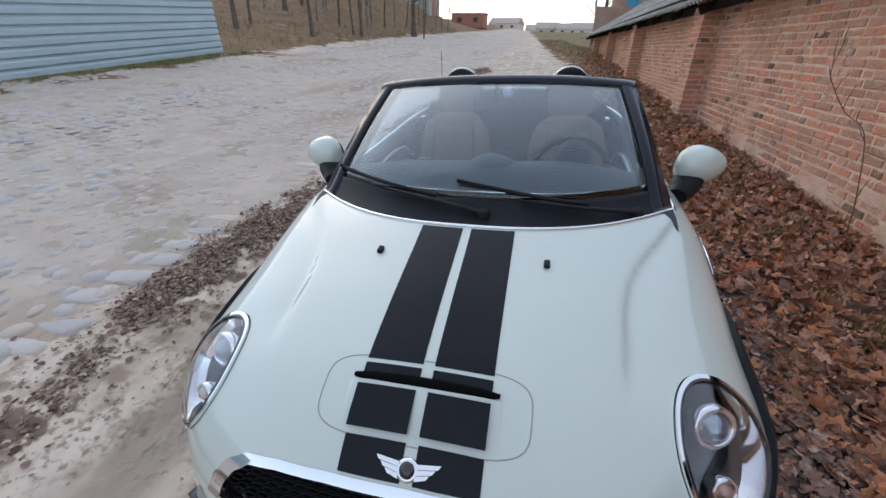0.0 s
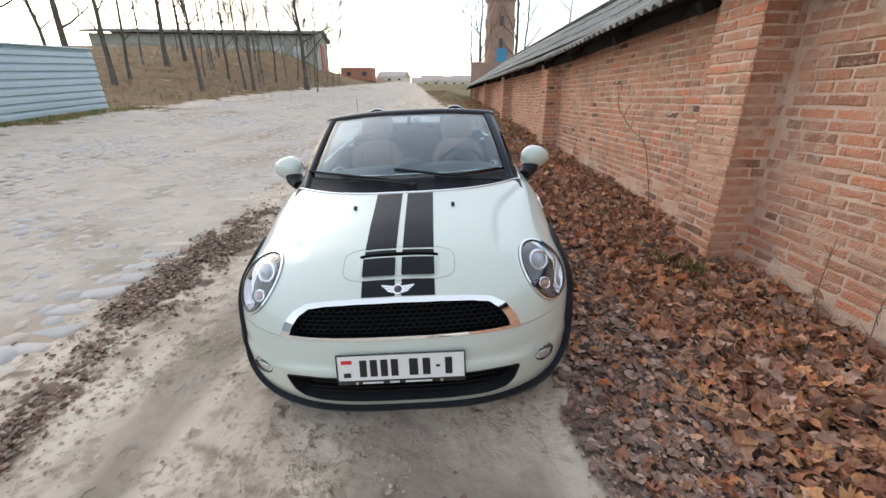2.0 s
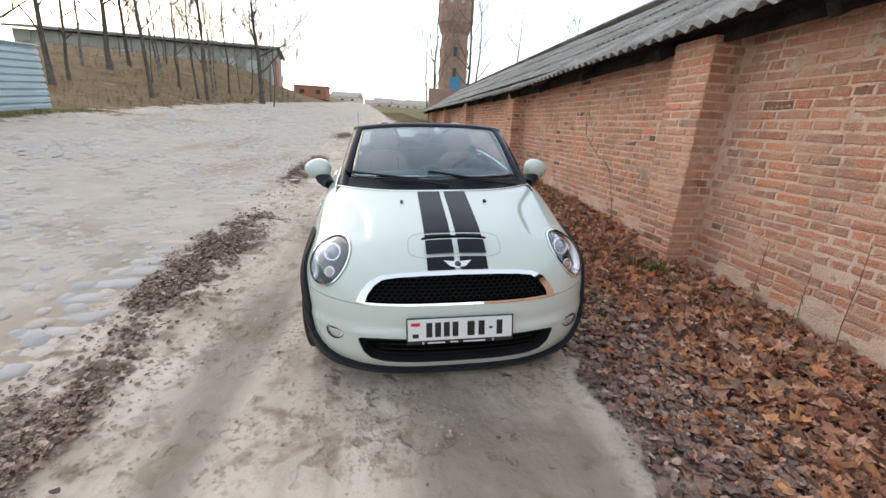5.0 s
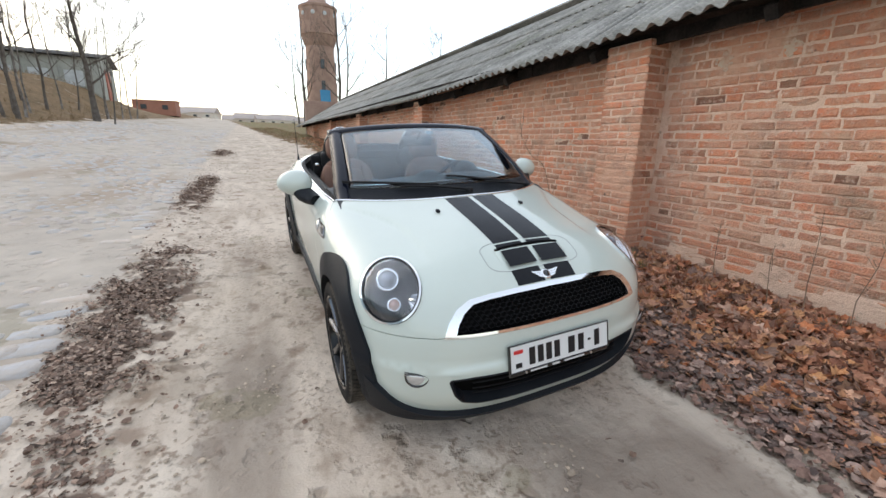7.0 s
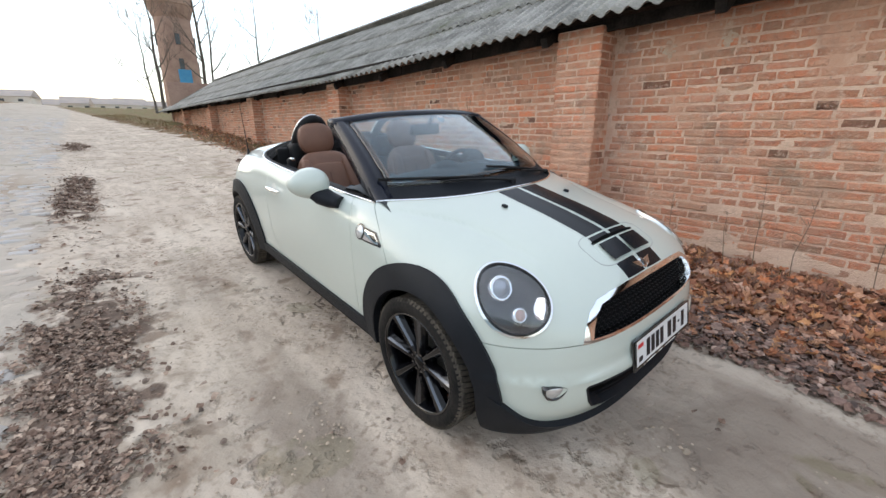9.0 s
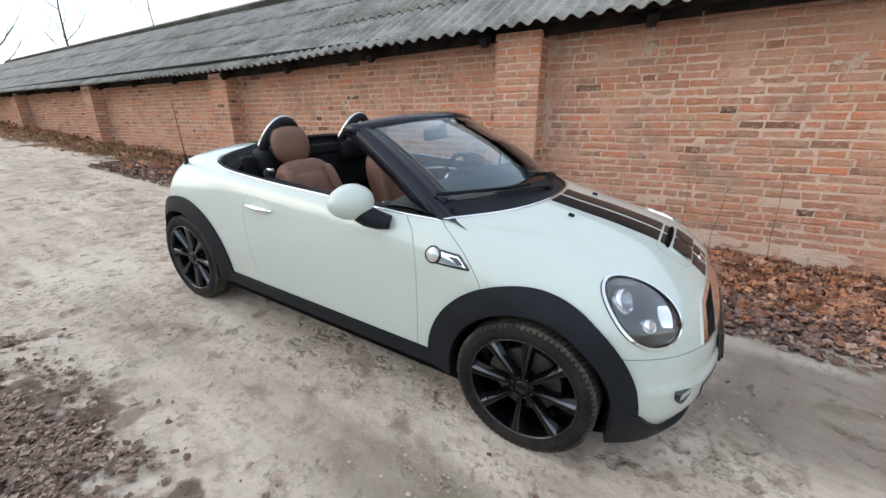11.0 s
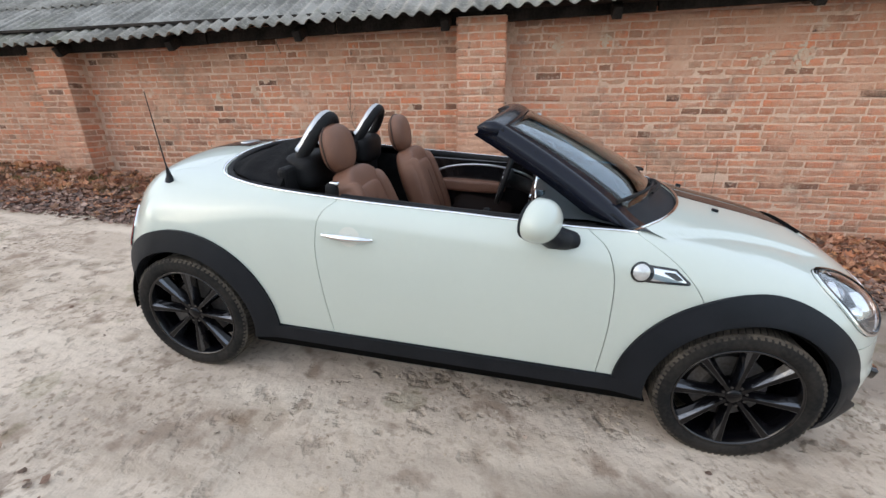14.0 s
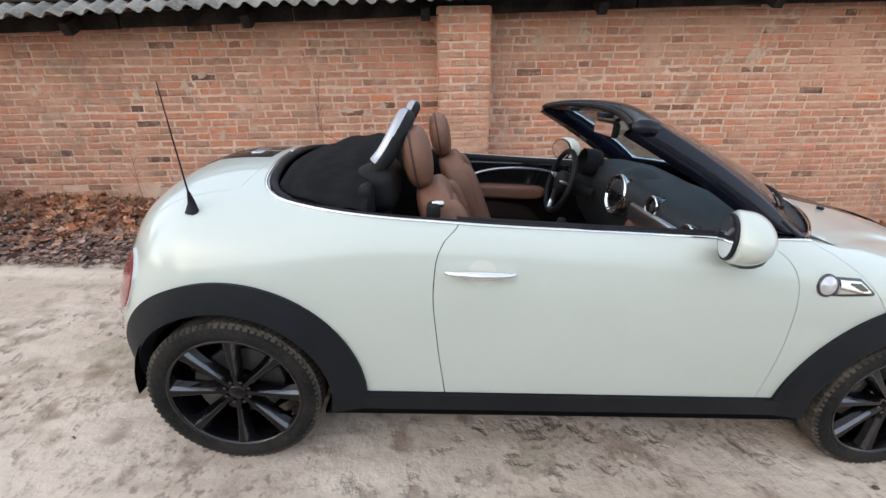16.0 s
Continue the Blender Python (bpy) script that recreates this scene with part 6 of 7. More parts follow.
def tower():
    x, y = 9.9, 69.0
    z = ground_z(x, y)
    t = empty("water_tower", pose(x, y, z - .5), "tall old round brick water tower with a blue door panel", "tower")
    V, F = lathe([(2.45, 0), (2.35, 3), (2.2, 8), (2.1, 12.2)], 36, "z")
    part("shaft", V, F, MAT_TOWER, t, smooth=True)
    V, F = lathe([(2.1, 12.1), (2.3, 12.5), (2.65, 13.6), (2.75, 13.7), (2.75, 17.2), (2.85, 17.3), (2.85, 17.6), (2.7, 17.65)], 36, "z")
    part("tank_storey", V, F, MAT_TOWER, t)
    V, F = lathe([(2.7, 17.5), (1.4, 18.4), (1.25, 18.5), (1.2, 21.2), (1.35, 21.3), (.9, 22.2), (.0001, 22.6)], 28, "z")
    part("lantern", V, F, MAT_TOWER, t)
    for k in range(10):
        a = k * math.pi / 5 + .2
        part("round_window", *moved(lathe([(.0001, -.06), (.26, -.05), (.30, 0)], 14, "y"), Matrix.Rotation(a, 4, "Z") @ Matrix.Translation((0, -2.74, 16.4))), MAT_WHITEFRAME, t)
    for k, zz_ in enumerate((6.5, 9.5)):
        for a in (-.05, 1.5, 3.0, 4.6):
            part("window", *moved(box(.55, .2, 1.3, (0, -2.2, zz_), .02), Matrix.Rotation(a, 4, "Z")), MAT_DARKGLASS, t)
    part("blue_panel", *moved(box(1.5, .2, 2.4, (.0, -2.38, 4.6), .02), Matrix.Rotation(.02, 4, "Z")), MAT_BLUEDOOR, t, "bright blue panel")


tower()

# ---- bricks of the wall ----
ROW, JOINT = .0788, .0150


def brick_mesh(length, depth, seed):
    """One worn brick, face towards -x, its middle at the origin; buried side open to the mortar."""
    r = random.Random(seed)
    h, l = ROW / 2 - JOINT / 2, length / 2
    around = [(-l, -h), (-l * .55, -h), (0, -h), (l * .55, -h), (l, -h), (l, 0), (l, h), (l * .5, h), (0, h), (-l * .5, h), (-l, h), (-l, 0)]
    n = len(around)
    chip = r.randrange(n) if r.random() < .45 else -1
    V = []
    for x, sy, sz, jit in ((0, 1, 1, .006), (-depth + .005, 1 - .006 / length, .94, .006), (-depth, 1 - .022 / length, .74, .005)):
        for k, (y, z) in enumerate(around):
            bite = .74 if k == chip and x else 1
            V.append((x + (r.uniform(-.0025, .0025) if x else 0), y * sy * bite + r.uniform(-jit, jit), z * sz * bite + r.uniform(-jit, jit) * .8))
    V.append((-depth - r.uniform(-.001, .003), r.uniform(-.3, .3) * l, r.uniform(-.3, .3) * h))
    F = []
    for k in range(n):
        j = (k + 1) % n
        F += [(k, j, n + j, n + k), (n + k, n + j, 2 * n + j, 2 * n + k), (2 * n + k, 2 * n + j, 3 * n)]
    return V, F


BRICK_V = {}
for kind, ln in (("s", .262), ("h", .126), ("q", .19), ("l", .30)):
    for k in range(12):
        BRICK_V[kind, k] = brick_mesh(ln, .0055 + .0025 * (k % 4), 100 + k + 20 * int(ln * 100))
BRICK_ME = {key: mesh_of("brick", V, F, MAT_BRICK) for key, (V, F) in BRICK_V.items()}
LEN = {"s": .262, "h": .126, "q": .19, "l": .30}


def lay(y0, y1, z0, z1, seed):
    """Courses of bricks between two ends: kind, variant, y, z."""
    r = random.Random(seed)
    out, n = [], int((z1 - z0) / ROW)
    for c in range(n):
        z = z0 + (c + .5) * ROW
        y = y0 + (.006 if c % 2 else -.06)
        while y < y1 - .03:
            if y < y0:
                k, y = "q", y0 + .004
            else:
                q = r.random()
                k = "s" if q < (.72 if c % 3 else .36) else "h" if q < .90 else "q" if q < .96 else "l"
            if y + LEN[k] > y1:
                k = "h" if y + LEN["h"] <= y1 + .02 else None
                if k is None:
                    break
            out.append((k, r.randrange(12), y + LEN[k] / 2, z + r.uniform(-.003, .003) + .006 * math.sin(y * 1.3 + c)))
            y += LEN[k] + JOINT + r.uniform(-.002, .004)
    return out


joined_v, joined_f = [], []
bounds = [WALL_Y0] + [q for b in BUTTS for q in b] + [WALL_Y1]
rng = random.Random(21)
for i in range(0, len(bounds), 2):
    y0, y1 = bounds[i], bounds[i + 1]
    base = ground_z(WALL_X, (y0 + y1) / 2) - .35
    base = round(base / ROW) * ROW
    for k, var, y, z in lay(y0 + .004, y1 - .004, base, WALL_TOP, i):
        drop = rng.random()
        if drop < .004:
            continue
        if (-.55 < y < 2.2 and 1.05 < z < 2.06) or (2.72 < y < 5.2 and 1.45 < z < 2.0):
            ob = new("brick", BRICK_ME[k, var])
            ob.parent = wall
            ob.location = (WALL_X + .003 + rng.uniform(-.002, .003), y, z)
            ob.rotation_euler = (rng.uniform(-.012, .012), 0, rng.uniform(-.012, .012))
        else:
            V, F = BRICK_V[k, var]
            o, dx_ = len(joined_v), WALL_X + .003 + rng.uniform(-.002, .003)
            joined_v += [(a + dx_, b + y, c + z) for a, b, c in V]
            joined_f += [[q + o for q in f] for f in F]
tagged(part("brickwork", joined_v, joined_f, MAT_BRICK, wall), kind="stuff")

for bi, (y0, y1) in enumerate(BUTTS):
    depth = WALL_X - BUTT_X
    zb = round((ground_z(BUTT_X, y0) - .3) / ROW) * ROW
    zt = 2.30 + float(sag((y0 + y1) / 2)) * .9
    V, F = box(depth - .012, y1 - y0 - .012, zt - zb, (BUTT_X + depth / 2 + .004, (y0 + y1) / 2, (zt + zb) / 2), 0)
    butt = tagged(new("buttress", mesh_of("buttress", V, F, MAT_MORTAR)), "square brick buttress standing against the barn wall", "buttress", "buttresses", "structure")
    near_b = bi in (1, 2)
    bv, bf = [], []
    for c in range(int((zt - zb) / ROW)):
        z = zb + (c + .5) * ROW
        front_row = ("s", "s") if c % 2 else ("h", "s", "h")
        tot = sum(LEN[k] for k in front_row) + JOINT * (len(front_row) - 1)
        y = (y0 + y1) / 2 - tot / 2
        todo = []
        for k in front_row:
            todo.append((k, pose(BUTT_X + .010 + rng.uniform(-.003, .003), y + LEN[k] / 2, z, 0, 0, rng.uniform(-.6, .6))))
            y += LEN[k] + JOINT
        for side, ys_, turn in ((0, y0, 90), (1, y1, -90)):
            row = ("q", "h") if c % 2 else ("s",)
            x = BUTT_X + .004
            for k in row:
                todo.append((k, pose(x + LEN[k] / 2, ys_ + (.010 if side == 0 else -.010) + rng.uniform(-.003, .003), z, 0, 0, turn + rng.uniform(-.6, .6))))
                x += LEN[k] + JOINT
        for k, m in todo:
            var = rng.randrange(12)
            if near_b:
                ob = new("brick", BRICK_ME[k, var])
                ob.parent = butt
                ob.matrix_basis = m
            else:
                v, f = moved(BRICK_V[k, var], m)
                o = len(bv)
                bv += v
                bf += [[q + o for q in g] for g in f]
    if bv:
        tagged(part("brickwork", bv, bf, MAT_BRICK, butt), kind="stuff")


def blob(y, z, w, h, seed, thick=.006):
    r = random.Random(seed)
    V, F, n = [(WALL_X - thick - .006, y, z)], [], 26
    for ringk, (f, t) in enumerate(((.55, thick), (.85, thick * .7), (1, -.002))):
        for k in range(n):
            a = 2 * math.pi * k / n
            j = 1 + .35 * noise.noise((math.cos(a) * 1.3 + seed * 3.1, math.sin(a) * 1.3, seed)) + .05 * r.uniform(-1, 1)
            V.append((WALL_X - t - .004 + r.uniform(-.002, .002), y + math.cos(a) * w * f * j, z + math.sin(a) * h * f * j))
    for k in range(n):
        F.append((0, 1 + (k + 1) % n, 1 + k))
        for q in (0, 1):
            F.append((1 + q * n + k, 1 + q * n + (k + 1) % n, 1 + (q + 1) * n + (k + 1) % n, 1 + (q + 1) * n + k))
    return V, F


for i, (y, z, w, h) in enumerate([(-.43, 1.81, .10, .085), (-.78, 1.85, .085, .10), (-.76, 1.74, .05, .07), (1.65, 2.01, .075, .07), (1.14, 2.02, .08, .075), (3.75, 1.33, .07, .05), (3.52, 1.29, .10, .05), (3.36, 1.36, .06, .06), (3.50, 1.14, .06, .05), (5.30, 1.72, .07, .06), (5.50, 1.60, .06, .10), (5.20, 1.06, .07, .06), (4.82, 1.15, .06, .05), (4.75, 1.55, .05, .05), (6.05, 1.52, .06, .09)]):
    flakes = random.Random(300 + i)
    bits = [blob(y, z, w * .62, h * .62, i)]
    for k in range(9):
        q, d = flakes.uniform(0, 6.28), flakes.uniform(.35, 1.0)
        bits.append(blob(y + w * d * math.cos(q), z + h * d * math.sin(q), w * flakes.uniform(.16, .4), h * flakes.uniform(.14, .36), i * 31 + k, .003 + .0006 * k))
    part("plaster_patch", *merge(*bits), MAT_PLASTER, wall, "pale lime plaster patch")
for i, (y, w, h) in enumerate([(1.75, .32, .10), (1.05, .40, .13), (.35, .34, .10), (-.4, .45, .14), (3.2, .4, .12), (4.4, .5, .11), (6.0, .5, .12)]):
    part("plaster_patch", *blob(y, ground_z(WALL_X, y) + .13, w, h, 40 + i), MAT_MORTAR, wall, "crumbling pinkish render at the wall's foot")

# ---- cobbles ----
def stone(r, sx, sy, hgt, n=8):
    V, F = [(r.uniform(-.1, .1) * sx, r.uniform(-.1, .1) * sy, hgt)], []
    ph = r.random()
    for f, z in ((.62, hgt * .86), (.95, hgt * .25), (1.05, -.03)):
        for k in range(n):
            a = 2 * math.pi * (k + ph) / n
            j = 1 + r.uniform(-.14, .14)
            V.append((math.cos(a) * sx * f * j, math.sin(a) * sy * f * j, z))
    for k in range(n):
        F.append((0, 1 + k, 1 + (k + 1) % n))
        for q in (0, 1):
            F.append((1 + q * n + k, 1 + (q + 1) * n + k, 1 + (q + 1) * n + (k + 1) % n, 1 + q * n + (k + 1) % n))
    return V, F


def sett(r, ln, w):
    """A worn flat edge stone, longer than wide."""
    V, F, n = [(0, 0, .022)], [], 14
    for f, z in ((.72, .020), (.93, .008), (1.0, -.06)):
        for k in range(n):
            a = 2 * math.pi * k / n
            c, q = math.cos(a), math.sin(a)
            j = 1 + r.uniform(-.07, .07)
            V.append((ln / 2 * f * j * math.copysign(abs(c) ** .6, c), w / 2 * f * j * math.copysign(abs(q) ** .6, q), z + r.uniform(-.002, .002)))
    for k in range(n):
        F.append((0, 1 + k, 1 + (k + 1) % n))
        for q in (0, 1):
            F.append((1 + q * n + k, 1 + (q + 1) * n + k, 1 + (q + 1) * n + (k + 1) % n, 1 + q * n + (k + 1) % n))
    return V, F


r = random.Random(3)
SHAPES = [stone(r, .5, .5 * r.uniform(.7, .95), .5 * r.uniform(.28, .4)) for _ in range(14)]
STONE_ME = [mesh_of("cobble", V, F, MAT_STONE, True) for V, F in SHAPES]
road = tagged(new("cobbled_road", None), "worn cobbled road half buried in sand", "road", kind="structure")
cv, cf = [], []
y = -3.0
count = 0
while y < 34:
    step = .17 if y < 9 else .24 if y < 16 else .36
    x = -2.42 + r.uniform(-.1, .1)
    while x > -9.2:
        near_c = -4.2 < x and y < 7
        bury = noise.noise((x * .55, y * .4, 5)) + r.uniform(-.35, .35)
        if bury < .10 and x < -2.62:
            size = step * r.uniform(.55, 1.15) * (1.1 if x > -2.62 else 1)
            zz_ = ground_z(x, y) - .112 * size + min(.018, max(.0, -bury * .020)) + (.018 if x > -2.60 else .0)
            m = pose(x + r.uniform(-.05, .05), y + r.uniform(-.05, .05), zz_, r.uniform(-5, 5), r.uniform(-5, 5), r.uniform(0, 360)) @ Matrix.Scale(size, 4)
            s_i = r.randrange(14)
            if near_c and count < 300 and y > -.8:
                ob = new("cobble", STONE_ME[s_i])
                ob.parent = road
                ob.matrix_basis = m
                count += 1
            else:
                o = len(cv)
                cv += [tuple(m @ Vector(v)) for v in SHAPES[s_i][0]]
                cf += [[q + o for q in f] for f in SHAPES[s_i][1]]
        x -= step * r.uniform(.9, 1.15)
    y += step * .95
y = -2.4
while y < 13:
    w, ln = r.uniform(.13, .24), r.uniform(.26, .42)
    if noise.noise((3, y * .5, 2)) > -.28:
        x = -2.58 + r.uniform(-.06, .05) - ln * .2
        V, F = sett(r, ln, w)
        ob = part("cobble", V, F, MAT_STONE, road, smooth=True)
        ob.matrix_basis = pose(x, y + w / 2, ground_z(x, y) - .011 + r.uniform(-.007, .008), r.uniform(-4, 4), r.uniform(-3, 5), r.uniform(-12, 12))
    y += w + r.uniform(.01, .05)
tagged(part("cobbles", cv, cf, MAT_STONE, road, smooth=True), kind="stuff")

# ---- leaf litter ----
def leaf_shape(r, lobes=True):
    """A curled leaf about 1 long: a lobed one with five points, or a plain oval."""
    if lobes:
        tips = [(-2.5, .42), (-2.0, .33), (-1.45, .52), (-.95, .36), (-.52, .55), (-.26, .43), (0, .60), (.26, .43), (.52, .55), (.95, .36), (1.45, .52), (2.0, .33), (2.5, .42), (3.14, .2)]
        pts = [(q * r.uniform(.85, 1.12) * math.sin(a), q * math.cos(a)) for a, q in tips]
    else:
        pts = [(0, -.5), (.17, -.3), (.27, -.05), (.22, .2), (.09, .4), (0, .52), (-.09, .4), (-.22, .2), (-.27, -.05), (-.17, -.3)]
    cx, cy, tw, fold = r.uniform(-.5, 1.3), r.uniform(-.6, 1.2), r.uniform(-.9, .9), r.uniform(-.1, .4)

    def up(x, y):
        return cx * x * x + cy * y * y + tw * x * y + fold * abs(x)
    n = len(pts)
    V = [(0, 0, 0)] + [(x * .5, y * .5, up(x * .5, y * .5) + r.uniform(-.03, .03)) for x, y in pts] + [(x * .9, y * .9, up(x, y) + r.uniform(-.08, .08)) for x, y in pts]
    F = []
    for k in range(n):
        j = (k + 1) % n
        F += [(0, 1 + k, 1 + j), (1 + k, 1 + n + k, 1 + n + j, 1 + j)]
    return V, F


LEAVES = [leaf_shape(r, k % 3 == 0) for k in range(36)]
LEAVES_NP = [(np.array(V), F) for V, F in LEAVES]


def scrap_shape(r):
    """A torn flat piece of leaf."""
    n = 7
    V = [(0, 0, r.uniform(-.04, .08))] + [(r.uniform(.3, .55) * math.cos(6.283 * k / n), r.uniform(.3, .55) * math.sin(6.283 * k / n), r.uniform(-.12, .16)) for k in range(n)]
    return np.array(V), [(0, 1 + k, 1 + (k + 1) % n) for k in range(n)]


SCRAPS = [scrap_shape(r) for _ in range(30)]


def scatter(name, label, spots, mat, category):
    vs, fs, o = [], [], 0
    for x, y, z, size, tilt, turn in spots:
        V, F = SCRAPS[r.randrange(30)] if mat is not MAT_LEAF else LEAVES_NP[r.randrange(12) * 3 if size > .085 else r.randrange(36)]
        m = np.array((pose(x, y, z, *tilt, turn)).to_3x3()) * size
        vs.append(V @ m.T + (x, y, z))
        fs += [[q + o for q in f] for f in F]
        o += len(V)
    return tagged(new(name, mesh_of(name, np.concatenate(vs), fs, mat)), label, category, kind="stuff")


spots = []
while len(spots) < 20000:
    y = r.uniform(-3.2, 9.5) if r.random() < .85 else r.uniform(9, 24)
    x = .64 + 1.86 * r.random() ** .85
    edge = .61 + .12 * noise.noise((0, y * 1.5, 2)) + .05 * noise.noise((0, y * 5, 8)) + .03 * (y - 1)*0
    if x < 1.2 and r.random() < .28:
        continue
    if x < edge and r.random() < .85:
        continue
    dense = .55 + .6 * noise.noise((x * 1.3, y * 1.1, 4)) - max(0, min(.45, (y - 3.4) * .3))
    if r.random() > dense + .25:
        continue
    if any(a - .05 < y < b + .05 for a, b in BUTTS) and x > BUTT_X - .02:
        continue
    heap = .05 * max(0, noise.noise((x * 1.7, y * 1.2, 6))) + .05 * max(0, (x - 1.0) / 1.5)
    spots.append((x, y, ground_z(x, y) + .012 + r.random() * (heap + .012), r.choice((.035, .045, .055, .06, .065, .075, .08, .09, .10, .12, .14)) * r.uniform(.8, 1.2) * (.72 if x < 1.15 else 1), (r.gauss(0, 27 if x > 1.15 else 16), r.gauss(0, 27 if x > 1.15 else 16)), r.uniform(0, 360)))
frag = []
while len(frag) < 30000:
    y = r.uniform(-3.2, 10)
    x = .50 + (.85 if r.random() < .6 else 2.0) * r.random()
    if x < .58 + .10 * noise.noise((0, y * 1.5, 2)) and r.random() < .6:
        continue
    frag.append((x, y, ground_z(x, y) + .008 + r.random() * .02, r.choice((.018, .025, .03, .04, .05, .07)) * r.uniform(.8, 1.2), (r.gauss(0, 15), r.gauss(0, 15)), r.uniform(0, 360)))
scatter("leaf_crumbs", "crumbled dark leaf fragments under the litter", frag, MAT_CRUMB, "leaves")
scatter("leaf_litter", "thick brown autumn leaf litter along the wall's foot", spots, MAT_LEAF, "leaves")
spots = []
while len(spots) < 25000:
    y = r.uniform(-2.6, 16)
    x = -2.20 + r.gauss(0, .27)
    keep = mulch(x, y) * (1.0 + 1.0 * noise.noise((x * 2.6 + 3, y * 1.75, 1)) + 1.5 * noise.noise((x * 6, y * 4.2, 5)))
    if r.random() > max(0, keep) ** 1.9 + .003:
        continue
    spots.append((x, y, ground_z(x, y) + .006 + r.random() * .008, r.choice((.009, .012, .014, .017, .02, .025, .032, .042)) * r.uniform(.8, 1.2), (r.gauss(0, 17), r.gauss(0, 17)), r.uniform(0, 360)))
scatter("leaf_mulch", "dark trodden leaf mulch and crumbs between track and cobbles", spots, MAT_MULCH, "leaves")
spots = []
for _ in range(90):
    x, y = r.uniform(-2.0, .9), r.uniform(-2.5, 9)
    spots.append((x, y, ground_z(x, y) + .006, r.uniform(.012, .04), (r.gauss(0, 12), r.gauss(0, 12)), r.uniform(0, 360)))
scatter("stray_leaves", "few small leaf scraps on the sandy track", spots, MAT_MULCH, "leaves")

# clods and pebbles of the track
cv, cf = [], []
clusters = [(r.uniform(-1.9, .5), r.uniform(-1.6, 7), r.uniform(.05, .16)) for _ in range(70)]
for _ in range(3000):
    if r.random() < .16:
        x, y = r.gauss(-1.3, .8), r.uniform(-2.4, 8)
    else:
        qx, qy, qs = clusters[r.randrange(70)]
        x, y = qx + r.gauss(0, qs), qy + r.gauss(0, qs * 1.5)
    if not -2.6 < x < 1.0:
        continue
    size = r.uniform(.006, .021) * (1.9 if r.random() < .05 else 1)
    m = pose(x, y, ground_z(x, y) - .001, r.uniform(-20, 20), r.uniform(-20, 20), r.uniform(0, 360)) @ Matrix.Scale(size, 4)
    o, s_i = len(cv), r.randrange(14)
    cv += [tuple(m @ Vector(v)) for v in SHAPES[s_i][0]]
    cf += [[q + o for q in f] for f in SHAPES[s_i][1]]
tagged(new("clods", mesh_of("clods", cv, cf, MAT_CLOD)), "crumbs of dry soil and pebbles on the track", "soil", kind="stuff")

# ---- grass and weeds ----
def blades(name, label, spots, mat):
    V, F = [], []
    for x, y, z, h, n in spots:
        for _ in range(n):
            a, b = r.uniform(0, 6.28), r.uniform(.1, .7)
            dx_, dy_ = math.cos(a), math.sin(a)
            px_, py_ = x + r.gauss(0, .05) * (1 + h), y + r.gauss(0, .05) * (1 + h)
            hh, w = h * r.uniform(.5, 1.1), .0035 + .004 * h
            o = len(V)
            V += [(px_ - dy_ * w, py_ + dx_ * w, z - .01), (px_ + dy_ * w, py_ - dx_ * w, z - .01), (px_ + dx_ * b * hh * .4 + dy_ * w * .7, py_ + dy_ * b * hh * .4 - dx_ * w * .7, z + hh * .6),
                  (px_ + dx_ * b * hh * .4 - dy_ * w * .7, py_ + dy_ * b * hh * .4 + dx_ * w * .7, z + hh * .6), (px_ + dx_ * b * hh, py_ + dy_ * b * hh, z + hh)]
            F += [(o, o + 1, o + 2, o + 3), (o + 3, o + 2, o + 4)]
    return tagged(new(name, mesh_of(name, V, F, mat)), label, "grass", kind="stuff")


sp = [(x, y, ground_z(x, y), h, n) for x, y, h, n in [(2.0, 2.0, .14, 120), (1.85, 2.2, .12, 110), (1.7, 2.5, .11, 90), (1.95, 1.75, .10, 70), (2.3, 1.6, .10, 60), (1.75, 2.0, .09, 60), (1.8, 3.4, .13, 50), (2.1, 3.7, .12, 40), (2.3, 4.2, .10, 40), (2.35, .4, .10, 40), (1.6, 1.2, .07, 24), (2.3, 5.4, .12, 90), (2.2, 7.0, .12, 90), (2.0, 4.9, .12, 90), (1.7, 5.6, .10, 80), (2.1, 6.2, .12, 90), (1.6, 6.8, .1, 80), (1.8, 7.6, .12, 90), (2.2, 8.6, .13, 90), (1.5, 8.4, .1, 70), (2.4, -.6, .10, 30), (1.9, 9.6, .14, 50), (2.0, 10.8, .14, 50), (1.7, 12.2, .15, 60)]]
blades("grass_tufts", "small green grass tufts among the leaves", sp, MAT_GRASS)
sp = []
for _ in range(2600):
    y = r.uniform(3, 48)
    x = float(road_left(y)) - r.random() ** 1.4 * 16
    if x > -10.4 and y < 12.5:
        continue
    sp.append((x, y, ground_z(x, y), r.uniform(.12, .38), 5))
for _ in range(1100):
    y = r.uniform(10, 45)
    x = float(road_right(y)) + r.random() * 2.2
    if x < 2.3:
        sp.append((x, y, ground_z(x, y), r.uniform(.06, .22), 5))
for _ in range(420):
    x, y = r.uniform(1.1, 2.45), r.uniform(4.0, 12)
    sp.append((x, y, ground_z(x, y), r.uniform(.05, .14), 6))
blades("dry_grass", "dry straw-coloured grass on the verges", sp, MAT_STRAW)
sp = [(x, y, ground_z(x, y), r.uniform(.05, .12), 7) for x, y in [(r.uniform(-9.85, -9.2), r.uniform(2, 13)) for _ in range(420)]]
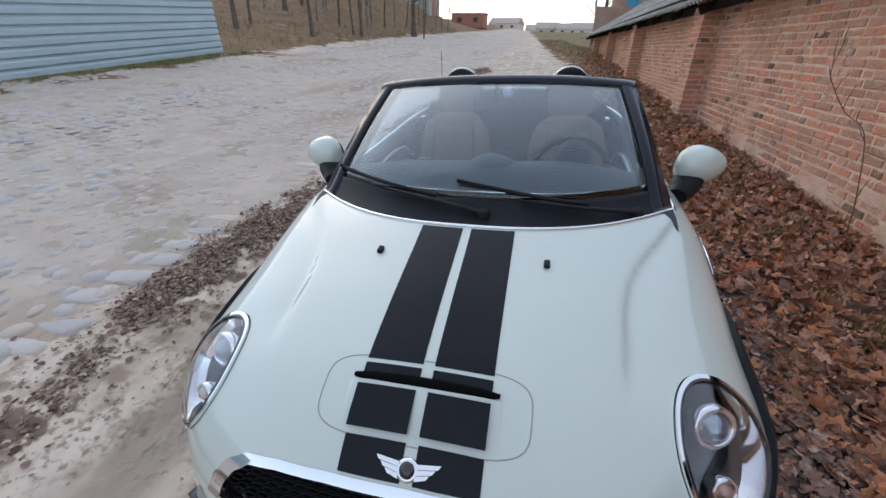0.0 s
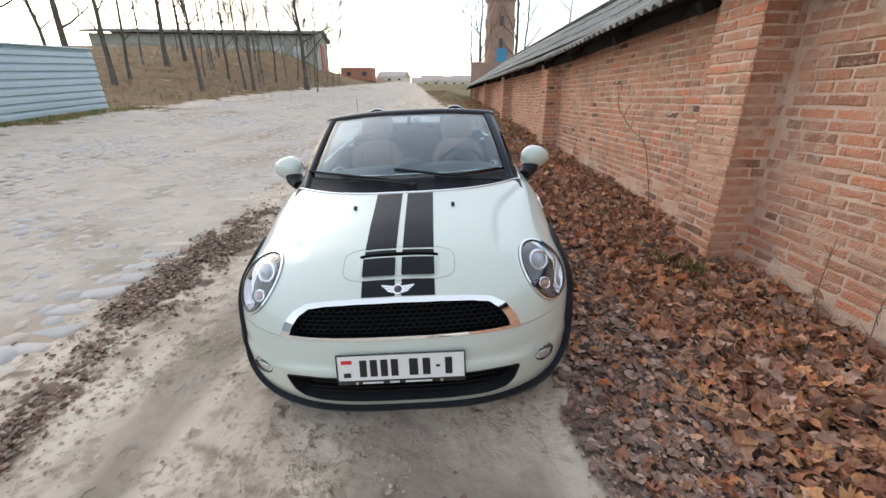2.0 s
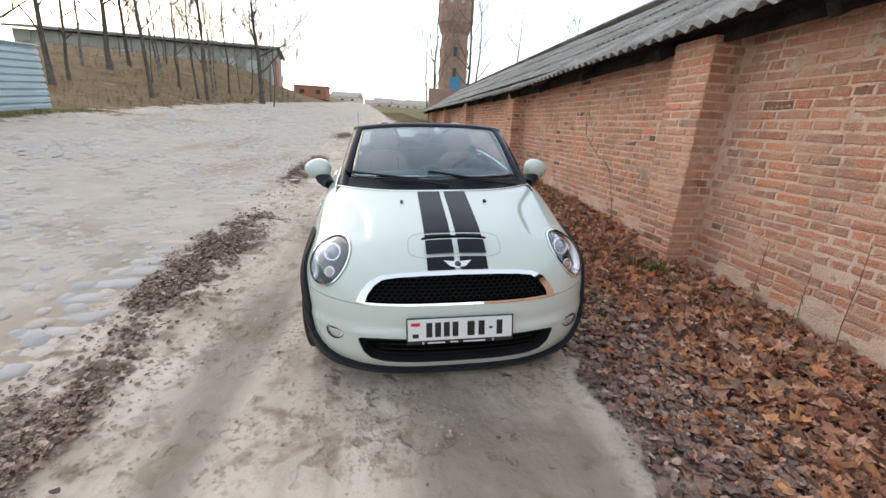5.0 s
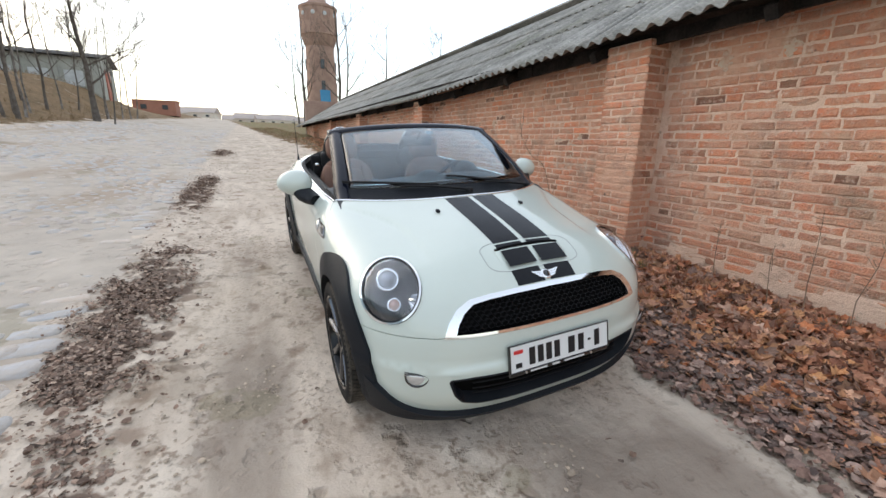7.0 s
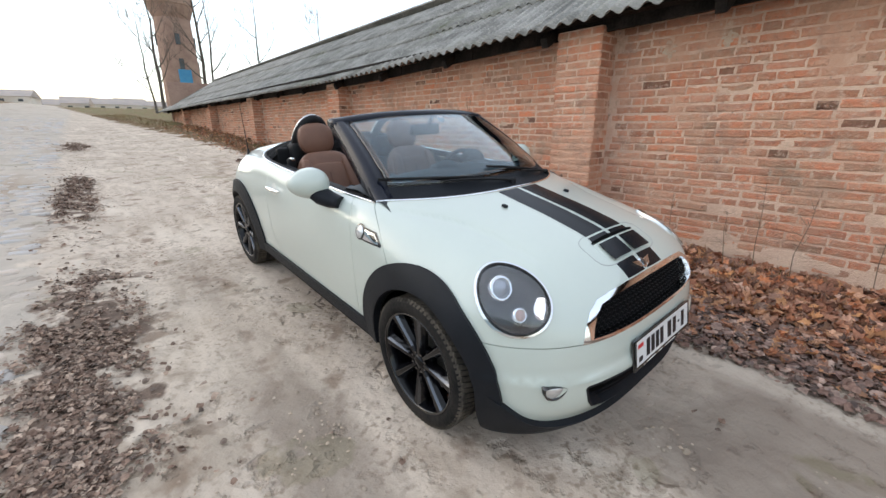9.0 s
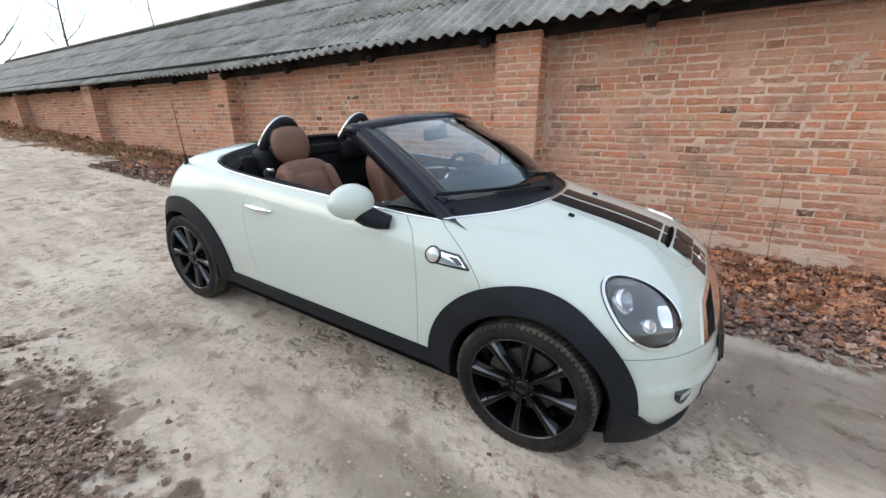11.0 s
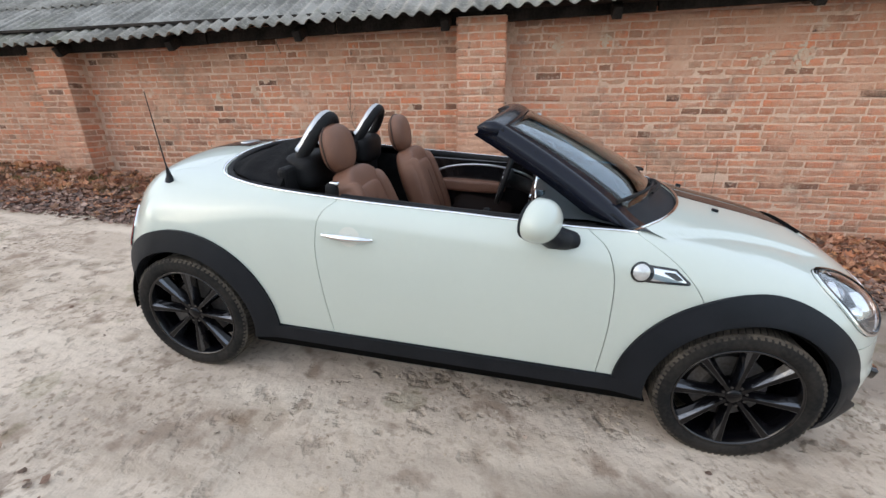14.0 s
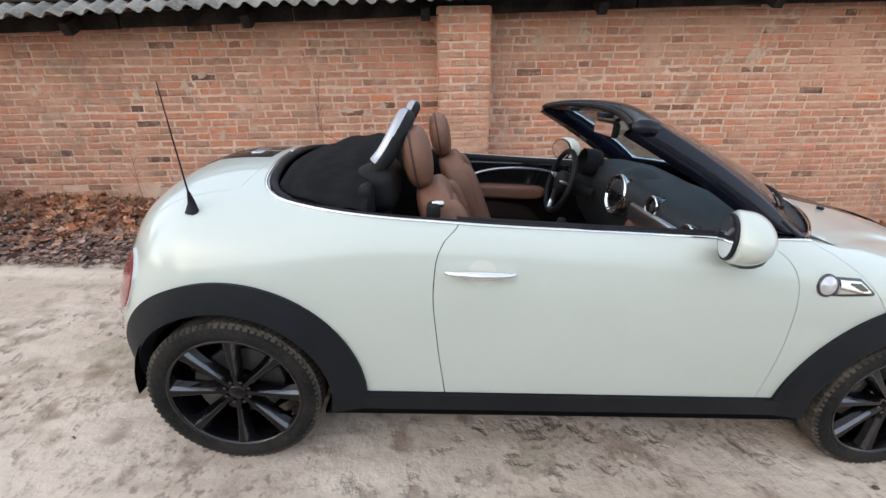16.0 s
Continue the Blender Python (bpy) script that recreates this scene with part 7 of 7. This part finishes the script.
blades("fence_grass", "green grass strip at the fence's foot", sp, MAT_GRASS)
for i, (x, y, h, lean) in enumerate([(2.28, .55, .85, .1), (2.35, .30, .75, -.12), (2.2, .75, .55, .2), (2.44, -.2, .9, .05), (2.4, 1.3, .6, .15), (2.3, 6.1, .7, .1)]):
    w = empty("dead_weed", pose(x, y, ground_z(x, y) - .02), "thin dry weed stalk leaning at the wall", "weed", "dead weeds")
    P = [(0, 0, 0), (.01, .02 + lean * .05, h * .35), (.03, lean * .3, h * .7), (.04, lean * h * .55, h)]
    part("stalk", *tube(P, (.0042, .0034, .0026, .0015), 5), MAT_STALK, w, smooth=True)
    tw = []
    for k in range(9):
        f = r.uniform(.4, .98)
        b = np.array((.03 * f, lean * h * .5 * f, h * f))
        tw.append(tube([b, b + (r.uniform(-.08, .02), r.uniform(-.10, .10), r.uniform(.02, .12))], (.002, .001), 4))
    for piece in tw:
        part("twig", *piece, MAT_STALK, w)
stem = empty("climbing_stem", pose(2.44, 3.61, ground_z(2.44, 3.61) - .05), "bare dark woody stem climbing the brick wall", "plant")
main = [(0, 0, 0), (-.01, .03, .18), (-.03, .06, .38), (-.08, .20, .83), (-.17, .37, .97), (-.33, .36, 1.16), (-.41, .32, 1.28), (-.41, .29, 1.5)]
fine_s = np.linspace(0, 7, 33)
P = np.stack([curve(fine_s, range(8), [q[c] for q in main]) for c in range(3)], -1)
part("stalk", *tube(P, np.linspace(.0055, .0025, 33), 7), MAT_STALK, stem, smooth=True)
for k in (9, 13, 16, 19, 22, 25, 28, 31):
    d = np.array((r.uniform(-.04, .02), r.uniform(-.12, .16), r.uniform(.05, .2)))
    part("twig", *tube([P[k], P[k] + d * .5 + (0, .01, 0), P[k] + d], (.004, .003, .0015), 5), MAT_STALK, stem)
tw = [(2.36, 4.9, 2.28), (2.34, 4.95, 2.12), (2.32, 4.9, 2.0)]
tagged(new("loose_wire", mesh_of("loose_wire", *tube(tw, .004, 5), MAT_STALK)), "short loose wire hanging from the eave", "wire")
